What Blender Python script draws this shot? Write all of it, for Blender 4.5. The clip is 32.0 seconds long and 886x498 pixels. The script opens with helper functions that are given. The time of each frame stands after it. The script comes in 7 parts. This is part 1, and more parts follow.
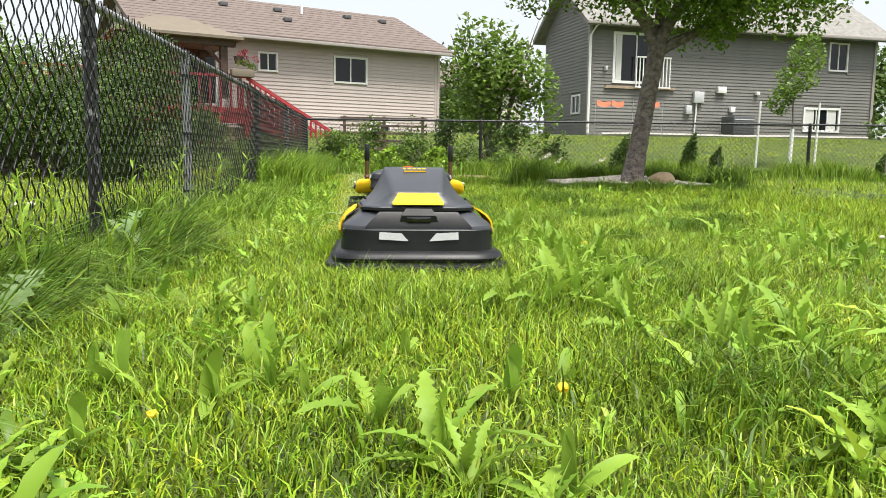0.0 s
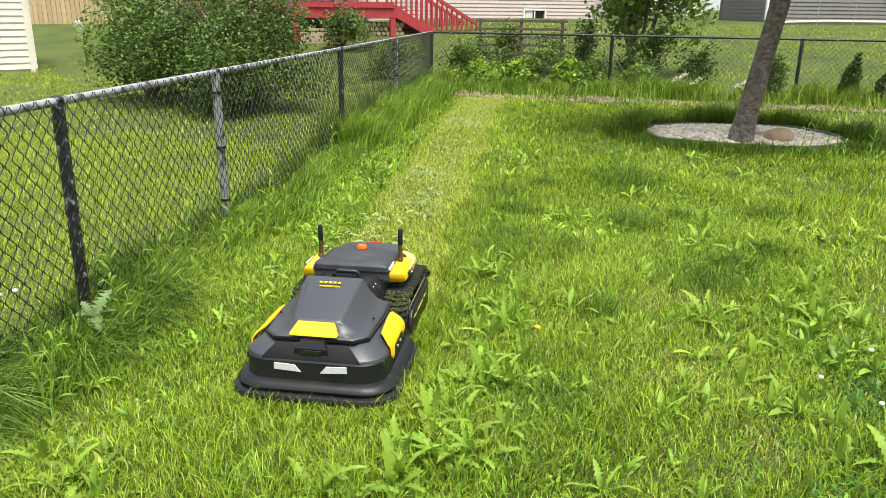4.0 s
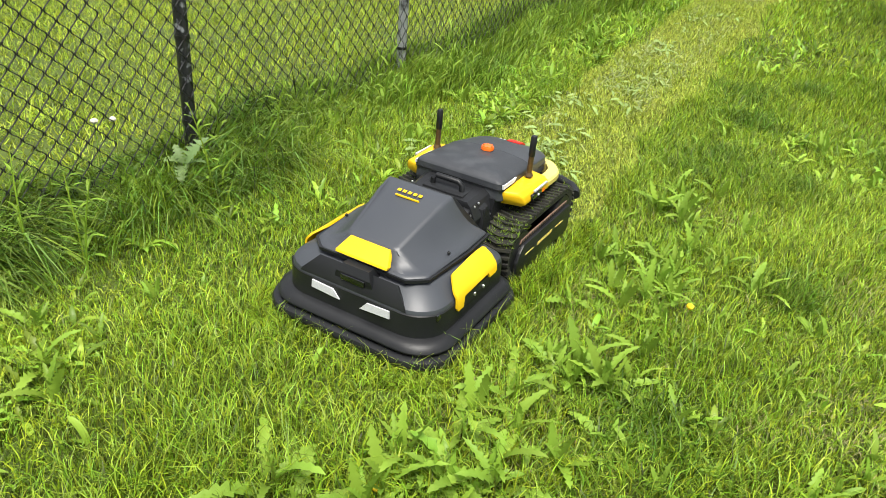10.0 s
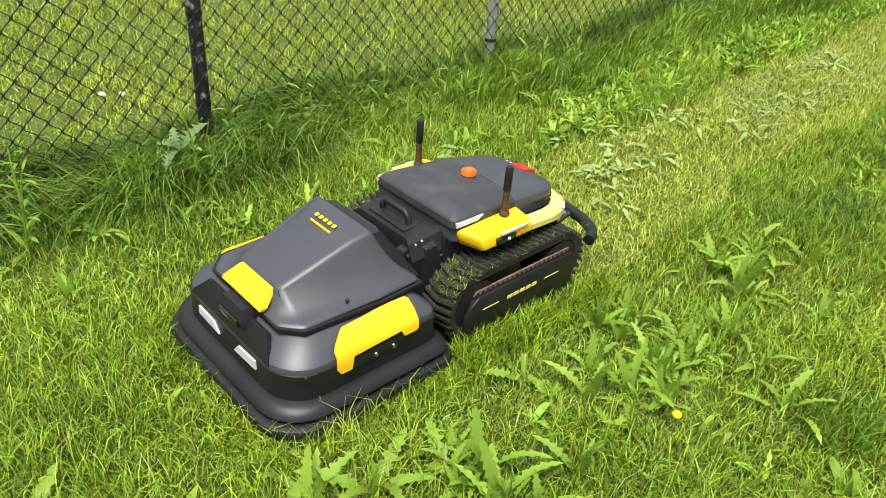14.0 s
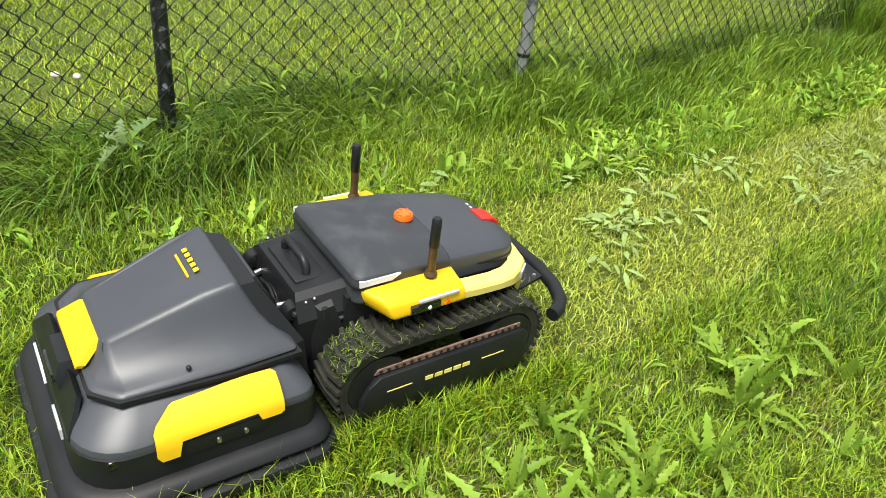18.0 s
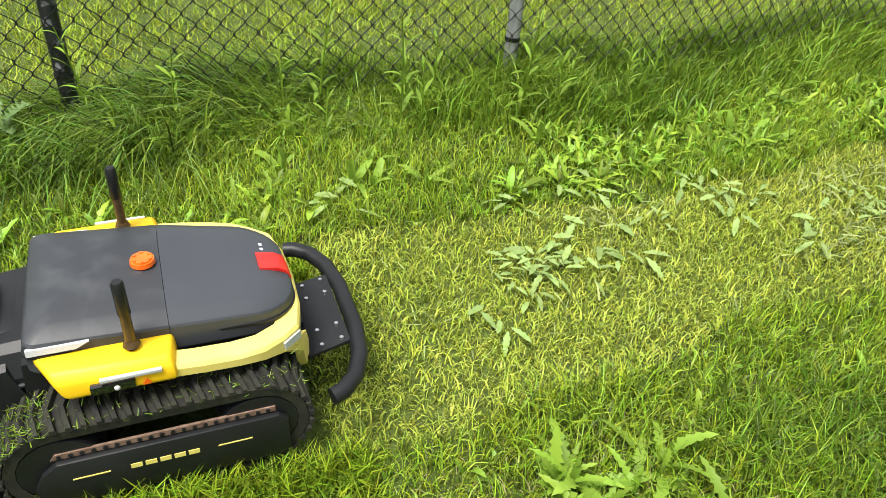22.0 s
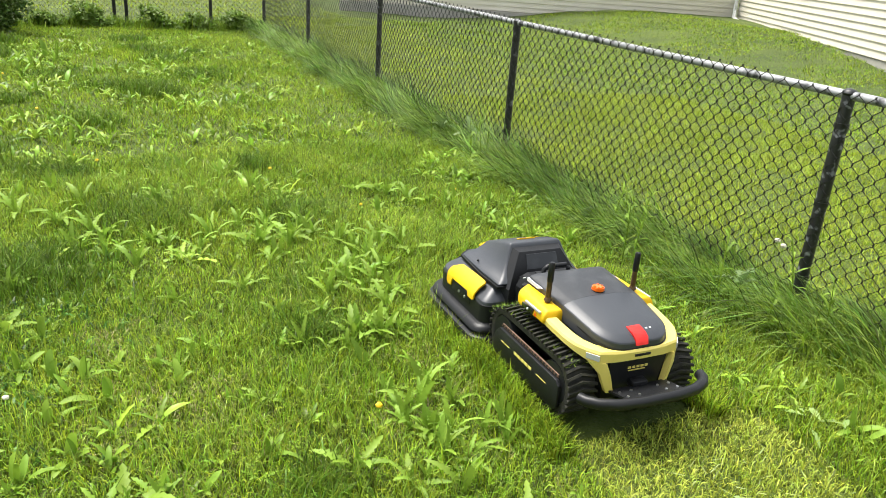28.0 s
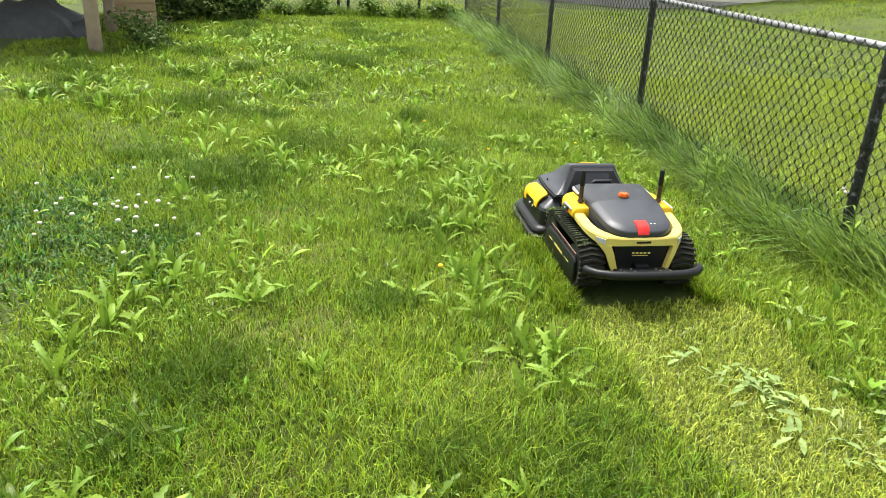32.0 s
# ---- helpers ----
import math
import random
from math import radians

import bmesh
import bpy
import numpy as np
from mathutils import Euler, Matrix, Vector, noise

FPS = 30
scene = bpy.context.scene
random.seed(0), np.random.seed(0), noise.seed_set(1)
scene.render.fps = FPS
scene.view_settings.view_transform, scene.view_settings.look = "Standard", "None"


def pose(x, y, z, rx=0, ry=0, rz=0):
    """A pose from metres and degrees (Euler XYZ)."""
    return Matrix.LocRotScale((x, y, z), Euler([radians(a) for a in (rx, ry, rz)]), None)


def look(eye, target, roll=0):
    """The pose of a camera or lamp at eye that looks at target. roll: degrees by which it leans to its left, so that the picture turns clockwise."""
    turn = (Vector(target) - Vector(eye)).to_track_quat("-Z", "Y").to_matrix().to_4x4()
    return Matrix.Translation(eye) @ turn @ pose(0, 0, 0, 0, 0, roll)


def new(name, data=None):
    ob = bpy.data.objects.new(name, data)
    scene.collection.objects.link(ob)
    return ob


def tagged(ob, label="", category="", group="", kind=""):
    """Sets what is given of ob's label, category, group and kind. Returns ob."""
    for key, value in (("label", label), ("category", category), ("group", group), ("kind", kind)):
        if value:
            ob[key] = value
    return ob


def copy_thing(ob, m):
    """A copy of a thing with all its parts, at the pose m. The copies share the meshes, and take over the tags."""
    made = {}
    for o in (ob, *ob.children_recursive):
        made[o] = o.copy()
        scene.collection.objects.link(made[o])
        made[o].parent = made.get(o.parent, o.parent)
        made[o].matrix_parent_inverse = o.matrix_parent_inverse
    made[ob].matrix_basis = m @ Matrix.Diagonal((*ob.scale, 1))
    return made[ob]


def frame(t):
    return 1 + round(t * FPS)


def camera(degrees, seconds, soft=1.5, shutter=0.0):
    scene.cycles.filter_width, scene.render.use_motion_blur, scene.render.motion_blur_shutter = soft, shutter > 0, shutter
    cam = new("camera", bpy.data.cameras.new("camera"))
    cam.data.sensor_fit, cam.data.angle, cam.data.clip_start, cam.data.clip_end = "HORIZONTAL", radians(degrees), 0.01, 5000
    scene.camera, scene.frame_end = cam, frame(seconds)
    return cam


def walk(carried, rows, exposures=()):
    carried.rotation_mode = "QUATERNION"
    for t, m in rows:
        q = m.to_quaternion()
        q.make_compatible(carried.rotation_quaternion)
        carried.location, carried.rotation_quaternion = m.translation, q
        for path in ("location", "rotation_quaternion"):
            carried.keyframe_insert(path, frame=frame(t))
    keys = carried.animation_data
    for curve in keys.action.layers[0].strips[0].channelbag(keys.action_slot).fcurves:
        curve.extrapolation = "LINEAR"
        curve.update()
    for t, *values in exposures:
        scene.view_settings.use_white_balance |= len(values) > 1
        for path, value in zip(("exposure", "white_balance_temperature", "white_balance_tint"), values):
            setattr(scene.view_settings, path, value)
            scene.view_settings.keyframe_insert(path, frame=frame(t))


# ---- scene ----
cam = camera(60.4, 32.0, soft=0.55)
# seconds, place, heading to the left of +y, tilt, lean
PATH = [
    (0.0, -0.179, -2.039, 0.492, -5.39, -7.04, 0.73),
    (0.5, -0.149, -2.093, 0.573, -4.46, -9.47, 0.29),
    (1.0, -0.111, -2.135, 0.795, -3.14, -13.00, 0.09),
    (1.5, 0.028, -2.236, 1.087, -1.12, -15.83, -0.45),
    (2.0, 0.259, -2.282, 1.328, 1.17, -17.54, -0.50),
    (2.5, 0.491, -2.266, 1.454, 3.44, -17.90, -0.45),
    (3.0, 0.737, -2.140, 1.540, 5.38, -17.64, -0.01),
    (3.5, 0.889, -1.970, 1.577, 6.98, -17.48, 0.30),
    (5.5, 0.943, -1.531, 1.558, 9.77, -18.95, 1.32),
    (6.0, 0.959, -1.417, 1.579, 9.94, -19.51, 1.24),
    (6.5, 0.950, -1.292, 1.575, 9.99, -20.48, 1.43),
    (7.0, 0.938, -1.188, 1.569, 10.41, -21.86, 1.57),
    (7.5, 0.944, -1.083, 1.571, 11.48, -23.63, 1.80),
    (8.0, 0.936, -0.989, 1.572, 13.27, -25.69, 2.39),
    (8.5, 0.920, -0.918, 1.577, 15.73, -27.70, 3.14),
    (9.0, 0.953, -0.858, 1.562, 19.64, -29.12, 3.36),
    (9.5, 1.061, -0.860, 1.530, 23.92, -29.44, 4.53),
    (10.0, 1.191, -0.793, 1.541, 28.23, -29.80, 5.37),
    (10.5, 1.341, -0.637, 1.545, 31.93, -29.69, 5.98),
    (11.0, 1.452, -0.513, 1.555, 35.26, -29.46, 5.87),
    (11.5, 1.493, -0.421, 1.550, 37.87, -29.37, 5.91),
    (12.0, 1.507, -0.294, 1.549, 40.02, -30.00, 5.51),
    (12.5, 1.523, -0.180, 1.523, 41.89, -30.33, 5.20),
    (13.0, 1.516, -0.081, 1.526, 43.25, -31.22, 4.95),
    (13.5, 1.528, 0.032, 1.516, 44.63, -31.79, 4.55),
    (14.0, 1.523, 0.130, 1.520, 45.55, -32.41, 4.55),
    (14.5, 1.485, 0.210, 1.499, 44.97, -32.39, 5.27),
    (16.5, 1.503, 0.585, 1.491, 46.83, -32.33, 4.99),
    (17.0, 1.487, 0.678, 1.476, 48.36, -32.43, 5.77),
    (17.5, 1.462, 0.740, 1.439, 50.69, -32.43, 6.87),
    (18.0, 1.424, 0.783, 1.430, 53.08, -32.75, 7.58),
    (18.5, 1.398, 0.890, 1.429, 55.72, -33.07, 7.25),
    (19.0, 1.409, 0.997, 1.444, 57.53, -33.23, 6.89),
    (19.5, 1.408, 1.098, 1.457, 57.96, -33.85, 6.78),
    (20.0, 1.394, 1.230, 1.456, 58.37, -34.78, 6.53),
    (20.5, 1.386, 1.370, 1.480, 59.17, -36.24, 5.99),
    (21.0, 1.381, 1.506, 1.483, 60.32, -37.26, 5.44),
    (21.5, 1.378, 1.653, 1.475, 62.64, -37.61, 5.03),
    (22.0, 1.379, 1.800, 1.466, 66.48, -37.40, 5.03),
    (22.5, 1.435, 1.893, 1.464, 72.11, -36.87, 5.68),
    (23.0, 1.586, 2.007, 1.471, 79.71, -35.96, 6.63),
    (23.5, 1.709, 2.157, 1.485, 88.03, -35.00, 8.55),
    (24.0, 1.788, 2.401, 1.460, 98.03, -33.48, 9.12),
    (24.5, 1.877, 2.638, 1.502, 108.91, -32.36, 9.20),
    (25.0, 1.964, 2.913, 1.483, 120.23, -30.10, 7.94),
    (25.5, 1.988, 3.154, 1.516, 130.36, -28.02, 7.46),
    (26.0, 1.901, 3.401, 1.519, 138.41, -26.36, 7.43),
    (26.5, 1.835, 3.581, 1.549, 145.09, -24.61, 6.44),
    (28.5, 1.731, 3.997, 1.607, 155.87, -20.82, 3.89),
    (29.0, 1.729, 4.072, 1.606, 157.40, -20.84, 3.55),
    (29.5, 1.753, 4.167, 1.631, 159.06, -21.53, 3.13),
    (30.0, 1.762, 4.233, 1.639, 160.97, -22.28, 3.10),
    (30.5, 1.757, 4.358, 1.637, 163.23, -22.87, 3.28),
    (31.0, 1.709, 4.628, 1.609, 165.92, -23.05, 3.14),
    (31.5, 1.606, 4.880, 1.599, 168.83, -22.85, 2.73),
    (32.0, 1.409, 5.107, 1.561, 171.20, -22.30, 2.51),
]
walk(cam, [(t, pose(x, y, z, 90 + tilt, 0, turn) @ pose(0, 0, 0, 0, 0, lean)) for t, x, y, z, turn, tilt, lean in PATH],
     exposures=[(0.0, 0.84), (8.0, 0.76), (20.0, 0.73), (23.5, 0.82), (26.0, 0.98), (32.0, 0.96)])

# ---- light: a bright, hazy overcast day ----
world = bpy.data.worlds.new("sky")
scene.world = world
world.use_nodes = True
wn = world.node_tree.nodes
wl = world.node_tree.links
sky = wn.new("ShaderNodeTexSky")
sky.sky_type = 'NISHITA'
sky.sun_disc = False
sky.sun_elevation = radians(67)
sky.sun_rotation = radians(150)
sky.air_density = 1.0
sky.dust_density = 6.0
sky.ozone_density = 1.0
white = wn.new("ShaderNodeMixRGB")
white.inputs[0].default_value = 0.6
white.inputs[2].default_value = (9.2, 9.5, 9.8, 1)
wl.new(sky.outputs[0], white.inputs[1])
wl.new(white.outputs[0], wn["Background"].inputs[0])
wn["Background"].inputs[1].default_value = 0.083
sun = new("sun", bpy.data.lights.new("sun", 'SUN'))
sun.data.energy = 3.7
sun.data.angle = radians(24)
sun.data.color = (1.0, 0.965, 0.90)
sun.matrix_world = look((0.9, -1.5, 4.2), (0, 0, 0))

# ---- materials ----
def mat(name, color, rough=0.6, metal=0.0, alt=None, scale=30.0, bump=0.15, dist=0.004, fine=180.0, spread=0.5,
        per="", mid=0.5, vary=0.0, coat=0.0, trans=0.0, spec=0.5):
    """A surface with two scales of variation: patches between color and alt, and a fine relief."""
    m = bpy.data.materials.new(name)
    m.use_nodes = True
    nt = m.node_tree
    n, l = nt.nodes, nt.links
    b = n["Principled BSDF"]
    b.inputs["Roughness"].default_value = rough
    b.inputs["Metallic"].default_value = metal
    b.inputs["Coat Weight"].default_value = coat
    b.inputs["Specular IOR Level"].default_value = spec
    co = n.new("ShaderNodeTexCoord")
    big = n.new("ShaderNodeTexNoise")
    big.inputs["Scale"].default_value = scale
    big.inputs["Detail"].default_value = 4
    l.new(co.outputs["Object"], big.inputs["Vector"])
    ramp = n.new("ShaderNodeValToRGB")
    ramp.color_ramp.elements[0].position = mid - spread / 2
    ramp.color_ramp.elements[1].position = mid + spread / 2
    c0 = (*color, 1)
    c1 = (*(alt or [min(1, c * 1.15) for c in color]), 1)
    ramp.color_ramp.elements[0].color, ramp.color_ramp.elements[1].color = c0, c1
    l.new(big.outputs["Fac"], ramp.inputs[0])
    out = ramp.outputs[0]
    if per:
        src = n.new("ShaderNodeNewGeometry").outputs["Random Per Island"] if per == "island" else n.new("ShaderNodeObjectInfo").outputs["Random"]
        hsv = n.new("ShaderNodeHueSaturation")
        mr = n.new("ShaderNodeMapRange")
        mr.inputs["To Min"].default_value, mr.inputs["To Max"].default_value = 1 - vary, 1 + vary
        l.new(src, mr.inputs["Value"])
        l.new(mr.outputs[0], hsv.inputs["Value"])
        mh = n.new("ShaderNodeMapRange")
        mh.inputs["To Min"].default_value, mh.inputs["To Max"].default_value = 0.5 + vary * 0.034, 0.5 - vary * 0.036
        wn_ = n.new("ShaderNodeTexWhiteNoise")
        wn_.noise_dimensions = '1D'
        l.new(src, wn_.inputs["W"])
        l.new(wn_.outputs["Value"], mh.inputs["Value"])
        l.new(mh.outputs[0], hsv.inputs["Hue"])
        l.new(out, hsv.inputs["Color"])
        out = hsv.outputs[0]
    l.new(out, b.inputs["Base Color"])
    if bump:
        f = n.new("ShaderNodeTexNoise")
        f.inputs["Scale"].default_value = fine
        f.inputs["Detail"].default_value = 3
        l.new(co.outputs["Object"], f.inputs["Vector"])
        bp = n.new("ShaderNodeBump")
        bp.inputs["Strength"].default_value, bp.inputs["Distance"].default_value = bump, dist
        l.new(f.outputs["Fac"], bp.inputs["Height"])
        l.new(bp.outputs[0], b.inputs["Normal"])
        rr = n.new("ShaderNodeMapRange")
        rr.inputs["To Min"].default_value, rr.inputs["To Max"].default_value = max(0, rough - 0.08), min(1, rough + 0.1)
        l.new(big.outputs["Fac"], rr.inputs["Value"])
        l.new(rr.outputs[0], b.inputs["Roughness"])
    if trans:
        mix = n.new("ShaderNodeMixShader")
        tr = n.new("ShaderNodeBsdfTranslucent")
        l.new(out, tr.inputs["Color"])
        mix.inputs[0].default_value = trans
        l.new(b.outputs[0], mix.inputs[1])
        l.new(tr.outputs[0], mix.inputs[2])
        l.new(mix.outputs[0], n["Material Output"].inputs["Surface"])
    return m


def leaf_mat(name, color, alt, vary=0.35, scale=1.2, trans=0.3, rough=0.46):
    return mat(name, color, rough, alt=alt, scale=scale, bump=0, per="island", vary=vary, trans=trans, spec=0.32)


M = {}
M["soil"] = mat("lawn_soil", (0.036, 0.060, 0.007), 0.95, alt=(0.085, 0.120, 0.014), scale=1.4, bump=0.6, dist=0.03, fine=60)
M["grass"] = leaf_mat("grass_blade", (0.160, 0.265, 0.013), (0.310, 0.420, 0.032), 0.92, rough=0.40)
M["grass_tip"] = leaf_mat("pale_blade", (0.195, 0.320, 0.030), (0.310, 0.425, 0.060), 0.7, rough=0.42)
# low blades darkened in colour to stand in for shade between the taller ones
M["grass_low_shade"] = leaf_mat("lower_grass_shade", (0.055, 0.098, 0.006), (0.125, 0.165, 0.014), 0.8)
M["grass_tall"] = leaf_mat("tall_grass_blade", (0.128, 0.226, 0.018), (0.215, 0.33, 0.032), 0.65)
M["grass_flat"] = leaf_mat("fallen_grass_blade", (0.080, 0.160, 0.018), (0.195, 0.305, 0.038), 0.9)
M["grass_swathe"] = leaf_mat("swept_grass_blade", (0.12, 0.215, 0.035), (0.22, 0.32, 0.075), 0.7)
M["grass_tuft"] = leaf_mat("dark_tuft_blade", (0.080, 0.155, 0.011), (0.150, 0.245, 0.022), 0.65)
M["clover"] = leaf_mat("clover_leaf", (0.045, 0.125, 0.020), (0.095, 0.205, 0.032), 0.6)
M["grass_mown"] = leaf_mat("mown_grass", (0.290, 0.370, 0.036), (0.405, 0.465, 0.080), 0.7)
M["grass_far"] = leaf_mat("neighbour_grass", (0.245, 0.340, 0.022), (0.350, 0.440, 0.042), 0.75)
M["clip"] = leaf_mat("wilted_clipping", (0.27, 0.34, 0.09), (0.36, 0.41, 0.17), 0.4)
M["straw"] = leaf_mat("dry_straw", (0.33, 0.31, 0.11), (0.44, 0.40, 0.20), 0.4)
M["weed"] = mat("weed_leaf", (0.185, 0.320, 0.028), 0.5, alt=(0.29, 0.435, 0.060), scale=9, bump=0.3, dist=0.003, fine=90, per="object", vary=0.2, trans=0.35, spec=0.28)
M["weed_small"] = leaf_mat("small_weed_leaf", (0.170, 0.295, 0.022), (0.285, 0.425, 0.048), 0.6, rough=0.42)
M["cutleaf"] = mat("wilted_weed_leaf", (0.225, 0.335, 0.085), 0.65, alt=(0.33, 0.43, 0.165), scale=20, bump=0.3, dist=0.003, fine=90, per="object", vary=0.2, trans=0.25, spec=0.2)
M["thistle"] = mat("thistle_leaf", (0.13, 0.215, 0.065), 0.6, alt=(0.19, 0.28, 0.10), scale=9, bump=0.3, fine=90, per="object", vary=0.2, trans=0.2)
M["petal_y"] = mat("dandelion_petal", (0.85, 0.50, 0.01), 0.6, alt=(0.9, 0.62, 0.02), scale=200, bump=0)
M["petal_w"] = mat("clover_petal", (0.75, 0.72, 0.62), 0.7, alt=(0.62, 0.56, 0.45), scale=120, bump=0)
M["leaf_tree"] = leaf_mat("maple_leaf", (0.085, 0.160, 0.016), (0.165, 0.265, 0.030), 0.5, trans=0.6)
M["leaf_bush"] = leaf_mat("shrub_leaf", (0.060, 0.112, 0.022), (0.130, 0.205, 0.042), 0.5, trans=0.3)
M["leaf_light"] = leaf_mat("sapling_leaf", (0.12, 0.20, 0.03), (0.19, 0.29, 0.05), 0.35, trans=0.35)
M["leaf_lime"] = leaf_mat("lime_garden_leaf", (0.22, 0.36, 0.03), (0.30, 0.45, 0.05), 0.35, trans=0.35)
M["leaf_dark"] = leaf_mat("arborvitae_leaf", (0.05, 0.10, 0.020), (0.10, 0.165, 0.03), 0.4, trans=0.2)
M["bark"] = mat("bark", (0.085, 0.066, 0.056), 0.9, alt=(0.22, 0.185, 0.165), scale=18, bump=1.0, dist=0.03, fine=38, spread=0.35)
M["black"] = mat("black_plastic", (0.009, 0.0096, 0.0108), 0.40, alt=(0.015, 0.0158, 0.0172), scale=8, bump=0.25, dist=0.0008, fine=900, spec=0.32)
M["grey"] = mat("charcoal_plastic", (0.038, 0.042, 0.050), 0.40, alt=(0.048, 0.053, 0.062), scale=5, bump=0.25, dist=0.0005, fine=1100, spec=0.5)
M["lid"] = mat("dusty_charcoal_lid", (0.033, 0.036, 0.041), 0.46, alt=(0.055, 0.059, 0.065), scale=14, bump=0.25, dist=0.0006, fine=900, spread=0.24, mid=0.60, spec=0.4)
M["yellow"] = mat("yellow_paint", (0.74, 0.45, 0.006), 0.48, alt=(0.80, 0.51, 0.012), scale=9, bump=0.15, dist=0.0005, fine=700, spec=0.35)
M["pale"] = mat("faded_yellow", (0.74, 0.60, 0.13), 0.4, alt=(0.78, 0.65, 0.19), scale=12, bump=0.1, dist=0.0005, fine=700)
M["rubber"] = mat("dirty_track_rubber", (0.008, 0.008, 0.0075), 0.8, alt=(0.026, 0.026, 0.014), scale=38, bump=0.6, dist=0.003, fine=220, spread=0.35)
M["rust"] = mat("rusty_steel", (0.10, 0.055, 0.035), 0.75, alt=(0.26, 0.17, 0.12), scale=60, bump=0.5, dist=0.001, fine=300)
M["steel"] = mat("zinc_bolt", (0.55, 0.55, 0.55), 0.3, 1.0, bump=0.1, fine=600)
M["brass"] = mat("brown_antenna", (0.05, 0.030, 0.012), 0.35, 0.3, alt=(0.12, 0.075, 0.03), scale=60, bump=0.1)
M["reflector"] = mat("white_reflector", (0.50, 0.51, 0.53), 0.35, alt=(0.60, 0.61, 0.63), scale=200, bump=0.3, dist=0.0005, fine=1500)
M["orange"] = mat("orange_button", (0.75, 0.10, 0.005), 0.3, alt=(0.85, 0.17, 0.01), scale=40, bump=0.1, coat=0.3)
M["red"] = mat("red_pull_tab", (0.72, 0.012, 0.012), 0.4, alt=(0.8, 0.03, 0.02), scale=30, bump=0.2)
M["lens"] = mat("camera_lens", (0.004, 0.004, 0.006), 0.06, bump=0, coat=1.0)
M["mesh"] = mat("black_vinyl_wire", (0.006, 0.006, 0.006), 0.45, alt=(0.014, 0.014, 0.014), scale=60, bump=0.1)
M["galv"] = mat("galvanised_pipe", (0.38, 0.39, 0.40), 0.5, 0.3, alt=(0.05, 0.053, 0.056), scale=14, bump=0.2, dist=0.001, fine=120, spread=0.14, mid=0.58)
M["worn"] = mat("worn_black_post", (0.016, 0.017, 0.018), 0.45, alt=(0.24, 0.25, 0.27), scale=22, bump=0.2, dist=0.001, fine=120, spread=0.10, mid=0.64)
M["bed"] = mat("landscape_edging", (0.10, 0.10, 0.10), 0.7, alt=(0.17, 0.17, 0.165), scale=12, bump=0.3)
M["stone"] = mat("pale_gravel", (0.53, 0.46, 0.37), 0.85, alt=(0.70, 0.63, 0.53), scale=20, bump=0.4, per="island", vary=0.35)
M["rock"] = mat("brown_boulder", (0.32, 0.22, 0.13), 0.9, alt=(0.45, 0.34, 0.22), scale=12, bump=0.8, dist=0.01, fine=50)
M["mulch"] = mat("bark_mulch", (0.19, 0.125, 0.095), 0.95, alt=(0.31, 0.22, 0.17), scale=25, bump=0.5, per="island", vary=0.4)
M["pink"] = mat("taupe_siding", (0.47, 0.40, 0.37), 0.6, alt=(0.52, 0.45, 0.42), scale=3, bump=0.15, fine=150, per="object", vary=0.03)
M["greysid"] = mat("grey_siding", (0.160, 0.156, 0.142), 0.65, alt=(0.19, 0.185, 0.17), scale=3, bump=0.15, fine=150, per="object", vary=0.04)
M["cream"] = mat("cream_siding", (0.66, 0.62, 0.52), 0.6, alt=(0.71, 0.67, 0.57), scale=3, bump=0.15, fine=150, per="object", vary=0.02)
M["trimt"] = mat("taupe_trim", (0.28, 0.255, 0.235), 0.55, alt=(0.33, 0.305, 0.28), scale=4, bump=0.1)
M["trimw"] = mat("white_trim", (0.78, 0.78, 0.76), 0.5, alt=(0.72, 0.72, 0.70), scale=4, bump=0.1)
M["roof"] = mat("brown_shingles", (0.105, 0.08, 0.07), 0.95, alt=(0.20, 0.16, 0.14), scale=5, bump=0.7, dist=0.02, fine=18, spread=0.7)
M["roofg"] = mat("grey_shingles", (0.16, 0.155, 0.14), 0.95, alt=(0.28, 0.27, 0.25), scale=5, bump=0.7, dist=0.02, fine=18)
M["canvas"] = mat("tan_metal_roof", (0.15, 0.125, 0.092), 0.8, alt=(0.19, 0.16, 0.12), scale=3, bump=0.2)
M["redwood"] = mat("red_painted_wood", (0.30, 0.022, 0.03), 0.6, alt=(0.38, 0.04, 0.045), scale=9, bump=0.3)
M["darkwood"] = mat("dark_stained_timber", (0.06, 0.04, 0.03), 0.8, alt=(0.12, 0.08, 0.06), scale=9, bump=0.4)
M["oldwood"] = mat("weathered_timber", (0.42, 0.33, 0.23), 0.85, alt=(0.28, 0.21, 0.15), scale=7, bump=0.5, dist=0.004, fine=90)
M["cedar"] = mat("cedar_board", (0.42, 0.29, 0.16), 0.8, alt=(0.50, 0.37, 0.22), scale=6, bump=0.3, per="object", vary=0.12)
M["glass"] = mat("dark_window_glass", (0.010, 0.012, 0.014), 0.06, bump=0, spec=0.35)
M["curtain"] = mat("pale_curtain", (0.55, 0.55, 0.52), 0.8, scale=6, bump=0.3)
M["concrete"] = mat("concrete", (0.34, 0.325, 0.30), 0.9, alt=(0.44, 0.42, 0.39), scale=6, bump=0.4)
M["metalbox"] = mat("grey_utility_box", (0.45, 0.46, 0.46), 0.5, alt=(0.52, 0.53, 0.53), scale=9, bump=0.1)
M["unit"] = mat("dark_condenser", (0.06, 0.065, 0.07), 0.6, alt=(0.10, 0.10, 0.105), scale=9, bump=0.2)
M["flag"] = mat("orange_plastic_tape", (0.80, 0.22, 0.12), 0.6, alt=(0.85, 0.30, 0.18), scale=9, bump=0.1)
